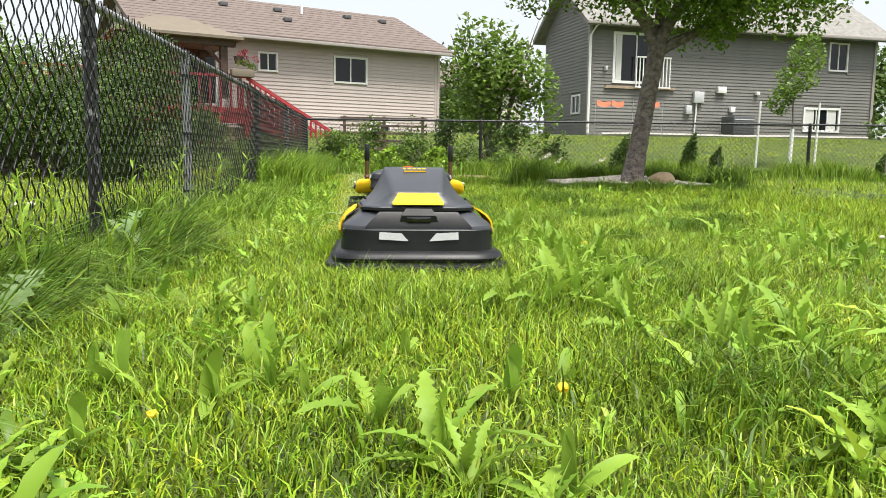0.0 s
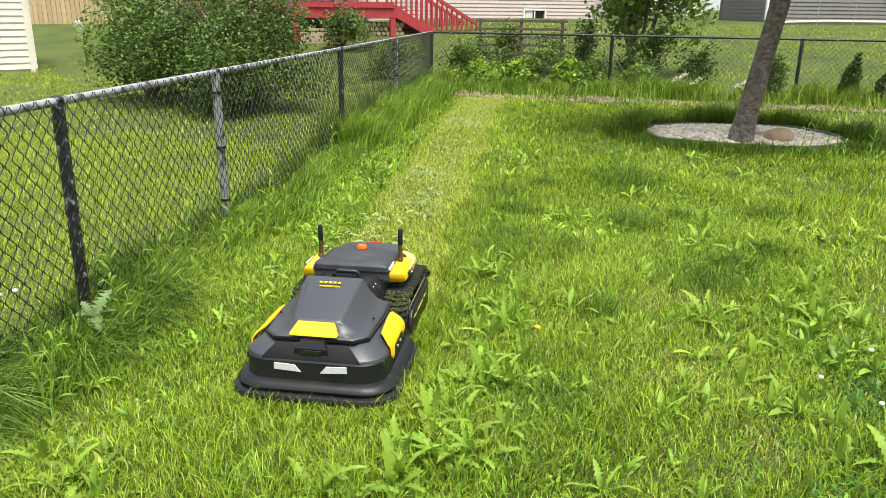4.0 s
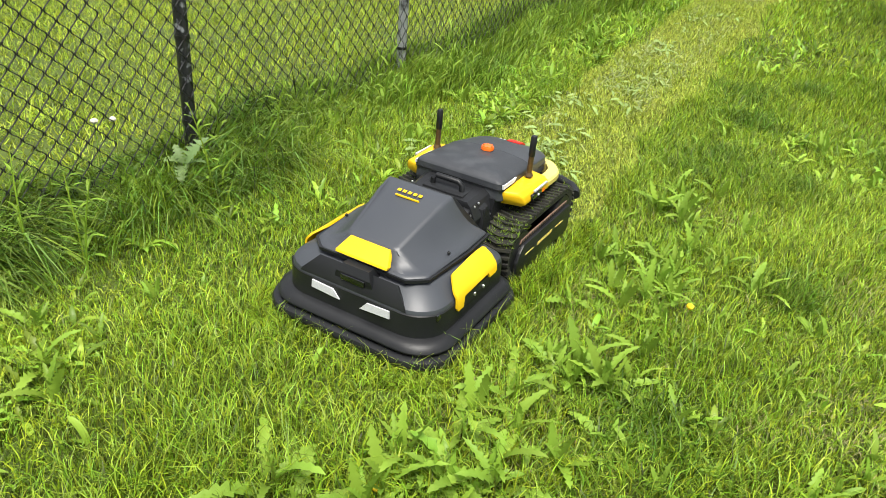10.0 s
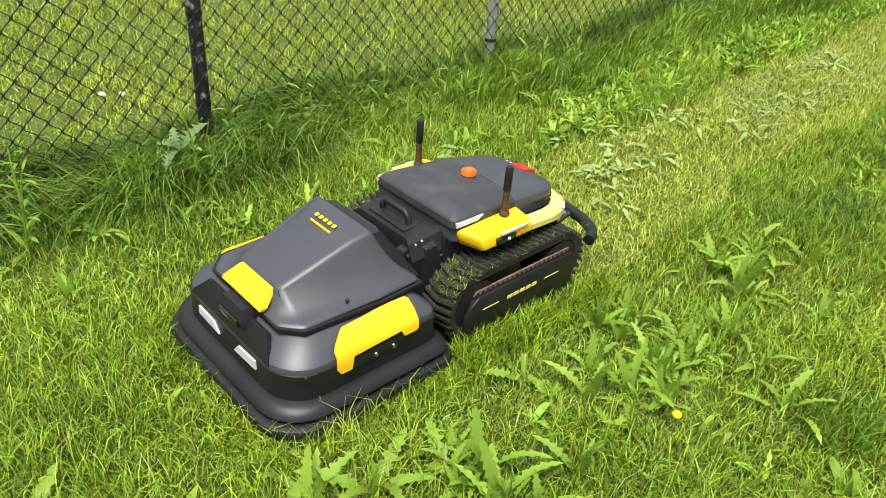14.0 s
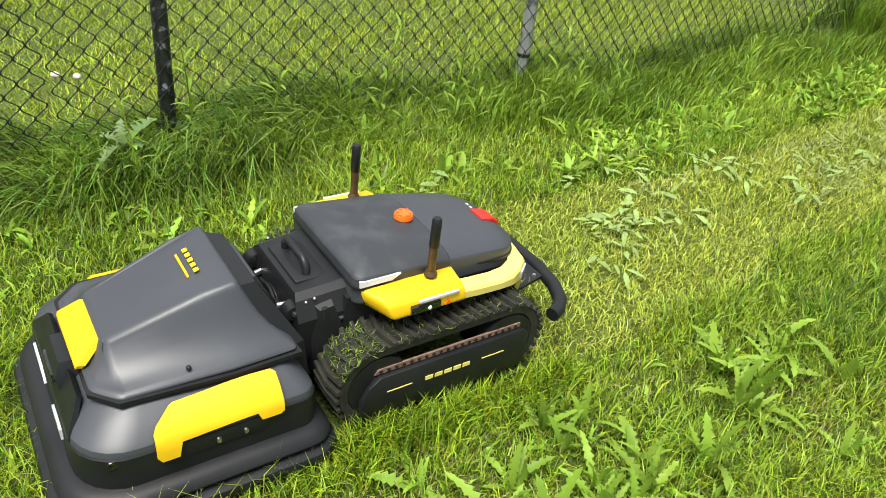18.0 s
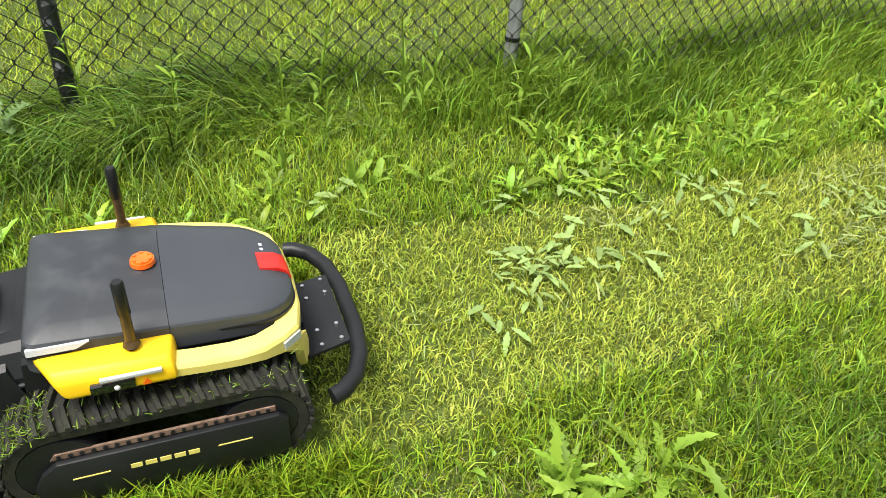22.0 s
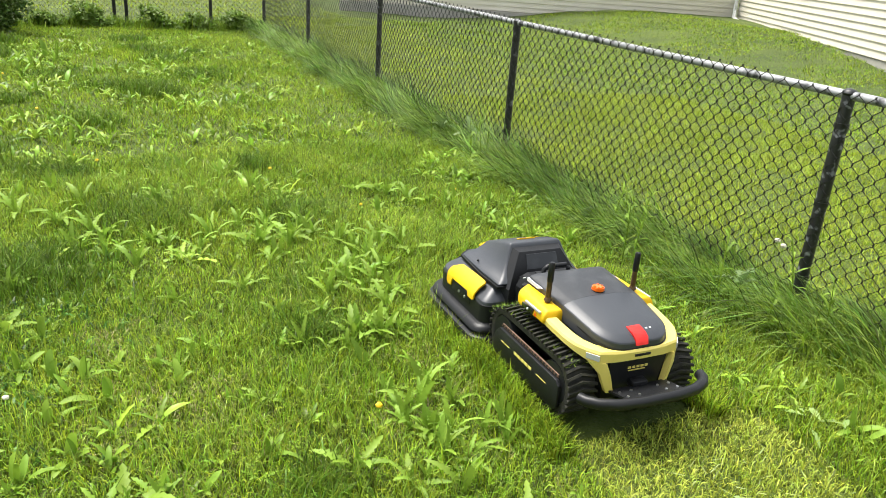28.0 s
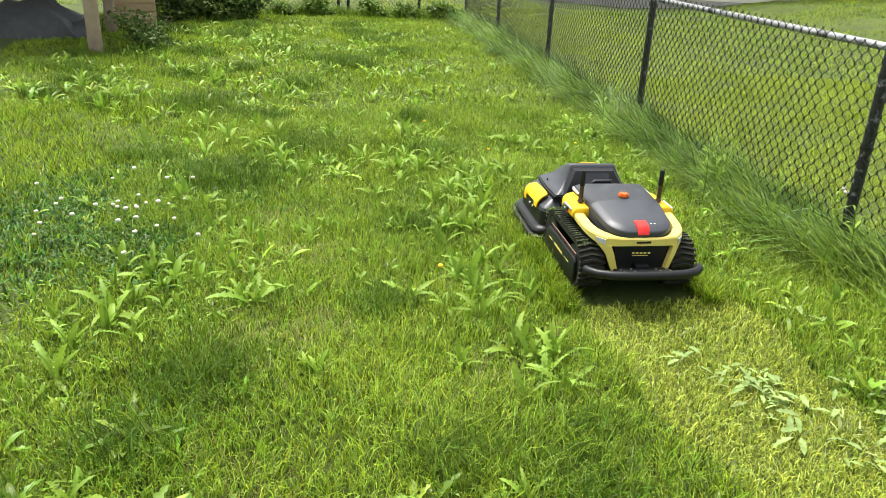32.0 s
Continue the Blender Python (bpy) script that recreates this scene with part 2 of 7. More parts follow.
M["flower"] = mat("red_petunias", (0.26, 0.008, 0.03), 0.7, alt=(0.36, 0.015, 0.06), scale=40, bump=0)
M["log"] = mat("split_firewood", (0.30, 0.22, 0.14), 0.9, alt=(0.40, 0.31, 0.2), scale=20, bump=0.5, per="object", vary=0.3)


# ---- mesh helpers ----
def part(name, bm, material, parent=None, label="", smooth=True, angle=40):
    """Links a bmesh as one mesh object under a thing or a part."""
    me = bpy.data.meshes.new(name)
    bm.normal_update()
    bm.to_mesh(me)
    bm.free()
    me.materials.append(M[material])
    if smooth:
        me.shade_smooth()
        me.set_sharp_from_angle(angle=radians(angle))
    ob = new(name, me)
    if parent is not None:
        ob.parent = parent
    if label:
        ob["label"] = label
    return ob


def thing(name, label, category, at=(0, 0, 0), rz=0, group="", kind=""):
    ob = new(name)
    ob.empty_display_size = 0.1
    ob.matrix_basis = pose(*at, 0, 0, rz)
    return tagged(ob, label, category, group, kind)


def add_box(bm, a, b, bevel=0.0, segs=2):
    """A box from corner a to corner b, bevelled."""
    c = [(a[i] + b[i]) / 2 for i in range(3)]
    d = [abs(b[i] - a[i]) for i in range(3)]
    r = bmesh.ops.create_cube(bm, size=1, matrix=Matrix.Translation(c) @ Matrix.Diagonal((*d, 1)))
    if bevel:
        es = list({e for v in r["verts"] for e in v.link_edges})
        bmesh.ops.bevel(bm, geom=es, offset=bevel, segments=segs, profile=0.5, affect='EDGES')
    return bm


def box(a, b, bevel=0.0, segs=2):
    return add_box(bmesh.new(), a, b, bevel, segs)


def loft(rings, cap=True, bm=None, closed=True):
    """A skin over rings of equally many points."""
    bm = bm or bmesh.new()
    vs = [[bm.verts.new(p) for p in r] for r in rings]
    n = len(rings[0])
    for a, b in zip(vs, vs[1:]):
        for i in range(n if closed else n - 1):
            j = (i + 1) % n
            bm.faces.new((a[i], a[j], b[j], b[i]))
    if cap:
        bm.faces.new(vs[0][::-1])
        bm.faces.new(vs[-1])
    bmesh.ops.recalc_face_normals(bm, faces=bm.faces)
    return bm


def prism(outline, depth, axis="x", at=0.0, bevel=0.0):
    """An outline in the two other axes, pushed along one axis from at to at + depth."""
    def p(u, v, w):
        return {"x": (w, u, v), "y": (u, w, v), "z": (u, v, w)}[axis]
    bm = loft([[p(u, v, at) for u, v in outline], [p(u, v, at + depth) for u, v in outline]])
    if bevel:
        bmesh.ops.bevel(bm, geom=list(bm.edges), offset=bevel, segments=2, profile=0.5, affect='EDGES')
    return bm


def add_tube(bm, pts, radius, n=6, cap=True):
    """A tube along points; radius may be a list."""
    pts = [Vector(p) for p in pts]
    rad = radius if isinstance(radius, (list, tuple)) else [radius] * len(pts)
    rings = []
    up = None
    for i, p in enumerate(pts):
        d = (pts[min(i + 1, len(pts) - 1)] - pts[max(i - 1, 0)]).normalized()
        if up is None or abs(up.dot(d)) > 0.98:
            up = Vector((0, 0, 1)) if abs(d.z) < 0.9 else Vector((1, 0, 0))
        s = d.cross(up).normalized()
        u = s.cross(d)
        rings.append([p + (s * math.cos(2 * math.pi * k / n) + u * math.sin(2 * math.pi * k / n)) * rad[i] for k in range(n)])
    return loft(rings, cap, bm)


def tube(pts, radius, n=6):
    return add_tube(bmesh.new(), pts, radius, n)


def quick_mesh(name, verts, faces, material, parent=None, smooth=False):
    """A mesh from arrays of one face size."""
    me = bpy.data.meshes.new(name)
    k = faces.shape[1]
    me.vertices.add(len(verts))
    me.vertices.foreach_set("co", np.asarray(verts, np.float32).ravel())
    me.loops.add(faces.size)
    me.loops.foreach_set("vertex_index", faces.astype(np.int32).ravel())
    me.polygons.add(len(faces))
    me.polygons.foreach_set("loop_start", np.arange(0, faces.size, k, dtype=np.int32))
    me.update(calc_edges=True)
    me.materials.append(M[material])
    if smooth:
        me.shade_smooth()
    ob = new(name, me)
    if parent is not None:
        ob.parent = parent
    return ob


def smoothstep(a, b, x):
    t = np.clip((x - a) / (b - a), 0, 1)
    return t * t * (3 - 2 * t)


def ground_z(x, y, flat=False):
    """The height of the ground: a level yard, banks up to the houses."""
    x, y = np.asarray(x, float), np.asarray(y, float)
    z = (0.0 if flat else 0.10) * smoothstep(3.5, 7.5, y)
    z = z + 1.15 * smoothstep(13.0, 24.0, y)
    z = z + 0.55 * smoothstep(-6.5, -12.0, x) * smoothstep(4.0, -4.0, y)
    if flat:
        return z
    z = z + 0.018 * np.sin(x * 2.3 + 1.1) * np.sin(y * 1.9 + 0.4) + 0.010 * np.sin(x * 5.1) * np.sin(y * 4.3 + 2)
    return z


rng = np.random.default_rng(7)


def patchy(x, y, f=1.0, seed=0.0):
    """A smooth patchy field from 0 to 1."""
    v = (np.sin(x * 2.1 * f + 1.3 * np.sin(y * 1.7 * f + seed)) + np.sin(y * 2.6 * f + 1.7 * np.sin(x * 1.3 * f + 2 + seed))
         + 0.6 * np.sin(x * 6.3 * f + y * 4.1 * f + seed) + 0.6 * np.sin(y * 7.1 * f - x * 5.2 * f + 3 * seed))
    return np.clip(0.5 + v / 5.0, 0, 1)


def blades(name, x, y, h, w, material, lean=0.5, way=None, droop=0.3, z0=None, label="", category="grass", simple=False, cap=1.9, even=0.45):
    """Grass blades standing on the ground at x, y: five-point tapering strips that bend over. way: the side to which they lean."""
    n = len(x)
    z = ground_z(x, y) - 0.005 if z0 is None else z0
    a = rng.uniform(0, 2 * np.pi, n) if way is None else way
    ln = np.abs(rng.normal(lean, lean * even, n))
    t = rng.uniform(0, 2 * np.pi, n)
    dx, dy = np.cos(a), np.sin(a)
    sx, sy = np.cos(t) * w / 2, np.sin(t) * w / 2
    V = np.zeros((n, 5, 3), np.float32)
    ma, ta = np.minimum(ln, 2.7) * 0.5, np.minimum(ln * 0.9 + droop, cap)
    mh, mo = h * 0.6 * np.cos(ma), h * 0.6 * np.sin(ma)
    th, to = mh + h * 0.45 * np.cos(ta), mo + h * 0.45 * np.sin(ta)
    V[:, 0] = np.stack([x - sx, y - sy, z], 1)
    V[:, 1] = np.stack([x + sx, y + sy, z], 1)
    V[:, 2] = np.stack([x + sx * 0.8 + dx * mo, y + sy * 0.8 + dy * mo, z + mh], 1)
    V[:, 3] = np.stack([x - sx * 0.8 + dx * mo, y - sy * 0.8 + dy * mo, z + mh], 1)
    V[:, 4] = np.stack([x + dx * to, y + dy * to, z + np.maximum(th, 0.01)], 1)
    b = (np.arange(n) * 5)[:, None]
    F = np.concatenate([b + [0, 1, 2], b + [0, 2, 3], b + [3, 2, 4]], 0)
    if simple:
        V, F = V[:, [0, 1, 4]], np.arange(n * 3).reshape(-1, 3)
    ob = quick_mesh(name, V.reshape(-1, 3), F, material)
    return tagged(ob, label, category, kind="stuff")

# ---- ground ----
gx = np.concatenate([[-900, -300, -120, -60], np.arange(-40, -8, 2.0), np.arange(-8, 8, 0.25), np.arange(8, 42, 2.0), [60, 120, 300, 900]])
gy = np.concatenate([[-900, -300, -120, -60], np.arange(-40, -12, 2.0), np.arange(-12, 14, 0.25), np.arange(14, 42, 2.0), [60, 120, 300, 900]])
X, Y = np.meshgrid(gx, gy)
V = np.stack([X.ravel(), Y.ravel(), ground_z(X, Y).ravel()], 1)
nx = len(gx)
ii = (np.arange(len(gy) - 1)[:, None] * nx + np.arange(nx - 1)).ravel()
ground = quick_mesh("ground", V, np.stack([ii, ii + 1, ii + 1 + nx, ii + nx], 1), "soil", smooth=True)
tagged(ground, "green lawn ground sloping up towards the houses", "ground", kind="structure")

FX = -1.41                      # line of the long fence
BX0, BY0, BSL = -1.41, 12.65, -0.12   # corner and slant of the back fence
TREE = (3.0, 7.1)


def keep_mower(x, y):
    """False under the machine."""
    return ~((np.abs(x) < 0.335) & (y > 0.83) & (y < 1.40) | (np.abs(x) < 0.302) & (y >= 1.40) & (y < 2.05))


def in_strip(x, y):
    """The mown strip behind the machine."""
    e = 0.30 + 0.05 * np.sin(y * 3.1) + 0.03 * np.sin(y * 9.0)
    return (x > -e - 0.12 - 0.02 * y) & (x < e - 0.02 * y) & (y > 1.9) & (y < 11.2)


def scatter(n, x0, x1, y0, y1):
    return rng.uniform(x0, x1, n), rng.uniform(y0, y1, n)


def lawn(name, n, x0, x1, y0, y1, w, hs, material="grass", label="uneven bright green unmown lawn grass"):
    x, y = scatter(n, x0, x1, y0, y1)
    back = BY0 + BSL * (x - BX0) - 1.3
    k = keep_mower(x, y) & ~in_strip(x, y) & ((x - TREE[0]) ** 2 / 1.2 ** 2 + (y - TREE[1] - 0.6) ** 2 / 0.95 ** 2 > 1) & (y < back)
    x, y = x[k], y[k]
    p = patchy(x, y, 1.1, 0.5)
    h = hs * (0.55 + 0.75 * p ** 1.5 + 0.35 * (patchy(x, y, 3.3, 2.0) - 0.5)) * rng.uniform(0.6, 1.25, len(x))
    blades(name, x, y, np.maximum(h, 0.02), w * rng.uniform(0.7, 1.3, len(x)), material, lean=0.75, droop=0.5, label=label, simple=w > 0.005)


lawn("lawn_grass", 270000, -1.45, 2.7, -2.2, 5.5, 0.0040, 0.088)
# under-layer: its dark green paints the shade low in the lawn
lawn("lawn_grass", 240000, -1.45, 2.6, -1.9, 5.0, 0.0051, 0.038, "grass_low_shade", "short under-layer of the lawn grass, coloured dark as shade between the blades")
lawn("lawn_grass", 70000, -1.2, 2.7, -2.2, 4.5, 0.0030, 0.115, "grass_tip", "long fine pale blades standing out of the lawn")
lawn("lawn_grass", 110000, -1.4, 4.6, 5.5, 11.6, 0.009, 0.09)
lawn("lawn_grass", 90000, 2.7, 6.5, -2.2, 5.5, 0.009, 0.09)
lawn("lawn_grass", 170000, -1.4, 5.5, -11.0, -2.2, 0.0075, 0.085)
lawn("lawn_grass", 12000, 4.6, 10.0, 5.5, 11.6, 0.012, 0.10)

# the mown strip and its clippings
x, y = scatter(120000, -0.75, 0.45, 1.9, 11.2)
k = in_strip(x, y) & keep_mower(x, y)
blades("mown_grass", x[k], y[k], rng.uniform(0.03, 0.065, k.sum()), 0.0046 * rng.uniform(0.7, 1.3, k.sum()), "grass_mown", lean=0.9, droop=0.6,
       label="freshly cut short yellowish grass strip")
x, y = scatter(110000, -0.75, 0.45, 1.9, 11.2)
k = in_strip(x, y) & keep_mower(x, y)
blades("mown_grass", x[k], y[k], rng.uniform(0.02, 0.045, k.sum()), 0.0062 * rng.uniform(0.6, 1.3, k.sum()), "grass_mown", lean=1.3, droop=0.6, simple=True,
       label="freshly cut short yellowish grass strip")
# tall grass along the long fence, upright towards the corner and flattened further on
def fence_grass(name, n, x0, x1, y0, y1, h, flat, label, w=0.006, material=None):
    """Long blades; the fallen ones lie in swathes, each swept its own way."""
    x = x0 + (x1 - x0) * rng.beta(1.6, 2.2, n)
    y = rng.uniform(y0, y1, n)
    p = patchy(x, y, 1.6, 1.0)
    hh = h * (0.45 + 0.8 * p) * rng.uniform(0.5, 1.2, n)
    way = -0.8 + 0.75 * np.sin(y * 4.1 + 2.0 * np.sin(x * 5.0 + y)) + rng.normal(0, 0.38, n) if flat else rng.normal(0.0, 1.5, n)
    blades(name, x, y, hh, w * rng.uniform(0.7, 1.4, n), material or ("grass_flat" if flat else "grass_tall"), lean=2.1 if flat else 0.65, way=way, droop=-0.2 if flat else 0.5, even=0.2 if flat else 0.45, label=label)


fence_grass("tall_grass", 10000, -1.72, -0.86, 3.2, 6.4, 0.20, False, "tall dark green grass growing along the fence", 0.0065)
fence_grass("tall_grass", 17000, -1.75, -0.80, 6.0, 12.4, 0.42, False, "tall dark green grass growing along the fence", 0.0075)
fence_grass("tall_grass", 13000, -1.70, -0.95, 0.7, 3.8, 0.19, False, "tall dark green grass growing along the fence")
fence_grass("flattened_grass", 12500, -1.66, -1.06, -3.2, 2.6, 0.40, True, "long dark grass lying over along the fence foot", 0.0064)
fence_grass("flattened_grass", 10000, -1.70, -0.95, -10.5, -3.2, 0.42, True, "long dark grass lying over along the fence foot", 0.008)

fence_grass("flattened_grass", 2600, -1.62, -1.02, -3.6, 2.7, 0.50, True, "pale long blades combed over along the fence foot", 0.0058, "grass_swathe")
fence_grass("flattened_grass", 2200, -1.62, -0.98, -10.5, -3.2, 0.50, True, "pale long blades combed over along the fence foot", 0.0075, "grass_swathe")

# neighbour's lawn beyond the fence
def far_lawn(name, n, x0, x1, y0, y1, w, h, material="grass_far"):
    x, y = scatter(n, x0, x1, y0, y1)
    blades(name, x, y, h * (0.6 + 0.8 * patchy(x, y, 2.2, 4.0)) * rng.uniform(0.6, 1.2, n), w * rng.uniform(0.7, 1.3, n), material, lean=0.8, droop=0.5, simple=True,
           label="short evenly kept lawn grass of the neighbouring garden")


far_lawn("neighbour_grass", 170000, -5.5, -1.5, -4.5, 6.5, 0.0075, 0.055)
far_lawn("neighbour_grass", 40000, -11.0, -1.5, 6.5, 16.0, 0.014, 0.06)
far_lawn("neighbour_grass", 50000, -12.0, -4.5, -14.0, -4.5, 0.013, 0.06, "grass")
far_lawn("neighbour_grass", 26000, -4.5, -1.5, -14.0, -4.5, 0.012, 0.06)
far_lawn("neighbour_grass", 24000, -4.0, 8.0, -24.0, -11.6, 0.022, 0.07)
far_lawn("neighbour_grass", 50000, -11.0, -5.5, -4.5, 6.5, 0.013, 0.06, "grass")
far_lawn("neighbour_grass", 26000, -2.0, 16.0, 13.5, 22.0, 0.020, 0.07)

# ---- chain-link fences ----
def mesh_panel(name, p0, p1, z0, z1, parent, sides=3, pitch=0.0435, r=0.0027):
    """Woven wire from p0 to p1: each wire zigzags between two columns of knots, bent round its neighbours."""
    p0, p1 = Vector((*p0, 0)), Vector((*p1, 0))
    length = (p1 - p0).length
    d = (p1 - p0) / length
    nrm = Vector((-d.y, d.x, 0))
    cols = int(length / pitch)
    rows = int((z1 - z0) / pitch)
    m = rows * 3 + 1
    k, j = np.meshgrid(np.arange(cols), np.arange(m), indexing="ij")
    knot, rest = j // 3, j % 3
    o0 = (knot + k) % 2
    f = np.choose(rest, [0.0, 0.10, 0.90])
    fz = np.choose(rest, [0.0, 0.20, 0.80])
    side_ = o0 + (1 - 2 * o0) * f
    u = (k + side_) * pitch
    v = z0 + (knot + fz) * (z1 - z0) / rows
    off = (side_ - 0.5) * 0.008
    sag = 0.012 * np.sin(u * 2.2 + v * 1.5) * (v - z0)
    u = u + 0.006 * np.sin(v * 9 + u * 1.3)
    C_ = np.stack([p0.x + d.x * u + nrm.x * (off + sag), p0.y + d.y * u + nrm.y * (off + sag), v + ground_z(p0.x + d.x * u, p0.y + d.y * u, True)], -1)
    ang = np.arange(sides) * 2 * np.pi / sides
    dv = np.array([d.x, d.y, 0]); nv = np.array([nrm.x, nrm.y, 0])
    ring = r * 1.25 * (np.cos(ang)[:, None] * dv + np.sin(ang)[:, None] * nv)
    V = (C_[:, :, None, :] + ring).reshape(-1, 3)
    base = ((k * m + j) * sides)[:, :-1].ravel()
    F = []
    for s in range(sides):
        t = (s + 1) % sides
        F.append(np.stack([base + s, base + t, base + sides + t, base + sides + s], 1))
    ob = quick_mesh(name, V, np.concatenate(F), "mesh", parent, smooth=True)
    ob["kind"] = "stuff"
    ob["label"] = "black vinyl-coated woven diamond wire"
    return ob


def fence_post(fence, x, y, h, material, label, r=0.03):
    z = float(ground_z(x, y, True))
    bm = tube([(x, y, z - 0.1), (x, y, z + h)], r, 12)
    post = part("post", bm, material, fence, label)
    bm = bmesh.new()
    bmesh.ops.create_uvsphere(bm, u_segments=12, v_segments=6, radius=r * 1.18, matrix=Matrix.Translation((x, y, z + h)) @ Matrix.Diagonal((1, 1, 0.6, 1)))
    part("post_cap", bm, "worn", post)
    for i in range(3):
        zz = z + 0.22 + i * (h - 0.3) / 2.2
        bm = tube([(x, y, zz), (x, y, zz + 0.018)], r * 1.12, 12)
        part("tie_band", bm, "mesh", post)
    return post


def rail(fence, p0, p1, h, material, r=0.021):
    n = max(2, int(math.dist(p0, p1) / 0.8))
    pts = []
    for i in range(n + 1):
        t = i / n
        x, y = p0[0] + (p1[0] - p0[0]) * t, p0[1] + (p1[1] - p0[1]) * t
        pts.append((x, y, float(ground_z(x, y, True)) + h))
    return part("top_rail", tube(pts, r, 10), material, fence, "worn tubular top rail")


H = 1.13
long_fence = thing("chain_link_fence", "black chain-link fence with worn galvanised posts and rail", "fence", kind="")
POSTS = [(-11.4, "worn"), (-8.1, "worn"), (-4.85, "worn"), (-1.6, "worn"), (1.5, "worn"), (3.25, "galv"), (6.4, "worn"), (9.35, "galv"), (12.65, "worn")]
for py, pm in POSTS:
    fence_post(long_fence, FX, py, H + 0.01, pm, "silver galvanised post with worn paint" if pm == "galv" else "black painted post worn to bare metal")
rail(long_fence, (FX, -11.4), (FX, 3.25), H, "galv")
rail(long_fence, (FX, 3.25), (FX, 12.65), H, "galv")
mesh_panel("wire_mesh", (FX + 0.035, -11.4), (FX + 0.035, 1.1), 0.03, H + 0.045, long_fence, r=0.0030)
mesh_panel("wire_mesh", (FX + 0.035, 1.1), (FX + 0.035, 12.6), 0.03, H + 0.020, long_fence, r=0.0026)
for i in range(46):
    ty = -11.0 + i * 0.51
    z = float(ground_z(FX, ty, True)) + H
    bm = tube([(FX, ty, z - 0.022), (FX + 0.024, ty, z), (FX, ty + 0.003, z + 0.024), (FX - 0.024, ty + 0.003, z), (FX, ty + 0.006, z - 0.023)], 0.0022, 4)
    part("rail_tie", bm, "mesh", long_fence)

back_fence = thing("chain_link_fence", "black chain-link fence along the back of the garden", "fence")
for i, bx in enumerate([1.85, 4.9, 7.9, 10.9, 14.0]):
    fence_post(back_fence, bx, BY0 + BSL * (bx - BX0), H + 0.01, "mesh" if i != 1 else "worn", "black painted line post")
bend = (14.0, BY0 + BSL * (14.0 - BX0))
rail(back_fence, (BX0 + 0.03, BY0 - 0.02), bend, H, "worn", 0.02)
mesh_panel("wire_mesh", (BX0 + 0.05, BY0 - 0.04), (bend[0], bend[1] - 0.035), 0.03, H + 0.03, back_fence, sides=3, r=0.0022)

front_fence = thing("chain_link_fence", "black chain-link fence with a gate across the front of the garden", "fence")
for bx in [-0.42, 1.05, 1.25, 3.2, 5.5]:
    fence_post(front_fence, bx, -11.4 + 0.05 * bx, H + 0.12, "mesh", "black gate post")
rail(front_fence, (FX, -11.4), (5.5, -11.2), H, "mesh", 0.02)
mesh_panel("wire_mesh", (FX + 0.04, -11.37), (5.5, -11.1), 0.03, H, front_fence, r=0.0022)

# ---- the robot mower ----
mower = thing("robot_mower", "black and yellow tracked robotic lawn mower standing on the grass", "robot mower")


def rrect(x, y0, y1, rf, rr, z, n=6):
    """A rounded rectangle, half-width x, from y0 to y1, with front and rear corner radii."""
    pts = []
    for cx, cy, r, a0 in ((x - rf, y0 + rf, rf, -90), (x - rr, y1 - rr, rr, 0), (-x + rr, y1 - rr, rr, 90), (-x + rf, y0 + rf, rf, 180)):
        for i in range(n + 1):
            a = radians(a0 + 90 * i / n)
            pts.append((cx + r * math.cos(a), cy + r * math.sin(a), z))
    return pts


def inset(d, z, rf=0.14, rr=0.07, x=0.352, y0=0.792, y1=1.405):
    return rrect(x - d, y0 + d, y1 - d * 0.75, max(rf - d * 0.5, 0.02), max(rr - d * 0.5, 0.02), z)


deck = part("deck_skirt", loft([inset(0.03, 0.030), inset(0.006, 0.034), inset(-0.003, 0.044), inset(-0.004, 0.056), inset(0.001, 0.068), inset(0.012, 0.074), inset(0.028, 0.075),
                                inset(0.028, 0.084), inset(0.016, 0.087), inset(0.014, 0.094), inset(0.020, 0.108), inset(0.038, 0.120), inset(0.056, 0.124)]), "black", mower,
            "black rubber bumper skirt round the cutting deck", angle=38)
body = part("deck_body", loft([inset(0.056, 0.118), inset(0.057, 0.128), inset(0.058, 0.186), inset(0.062, 0.197), inset(0.070, 0.204), inset(0.125, 0.240), inset(0.135, 0.244), inset(0.2, 0.256)]),
            "grey", mower, "charcoal plastic deck housing", angle=24)
part("lower_band", loft([inset(0.0530, 0.119), inset(0.0540, 0.128), inset(0.0550, 0.184), inset(0.0575, 0.1865)]), "black", mower, "black lower side of the deck housing", angle=24)
# raised cover: base outline, shoulder, sloping top
def cover_ring(k):
    base = [(-0.165, 0.906, 0.250), (0.165, 0.906, 0.250), (0.218, 0.956, 0.255), (0.232, 1.19, 0.266), (0.226, 1.345, 0.268), (-0.226, 1.345, 0.268), (-0.232, 1.19, 0.266), (-0.218, 0.956, 0.255)]
    mid = [(-0.158, 0.910, 0.272), (0.158, 0.910, 0.272), (0.210, 0.962, 0.278), (0.224, 1.19, 0.290), (0.208, 1.338, 0.290), (-0.208, 1.338, 0.290), (-0.224, 1.19, 0.290), (-0.210, 0.962, 0.278)]
    top = [(-0.080, 0.955, 0.337), (0.080, 0.955, 0.337), (0.094, 0.962, 0.340), (0.120, 1.165, 0.412), (0.128, 1.240, 0.428), (-0.128, 1.240, 0.428), (-0.120, 1.165, 0.412), (-0.094, 0.962, 0.340)]
    return (base, mid, top)[k]


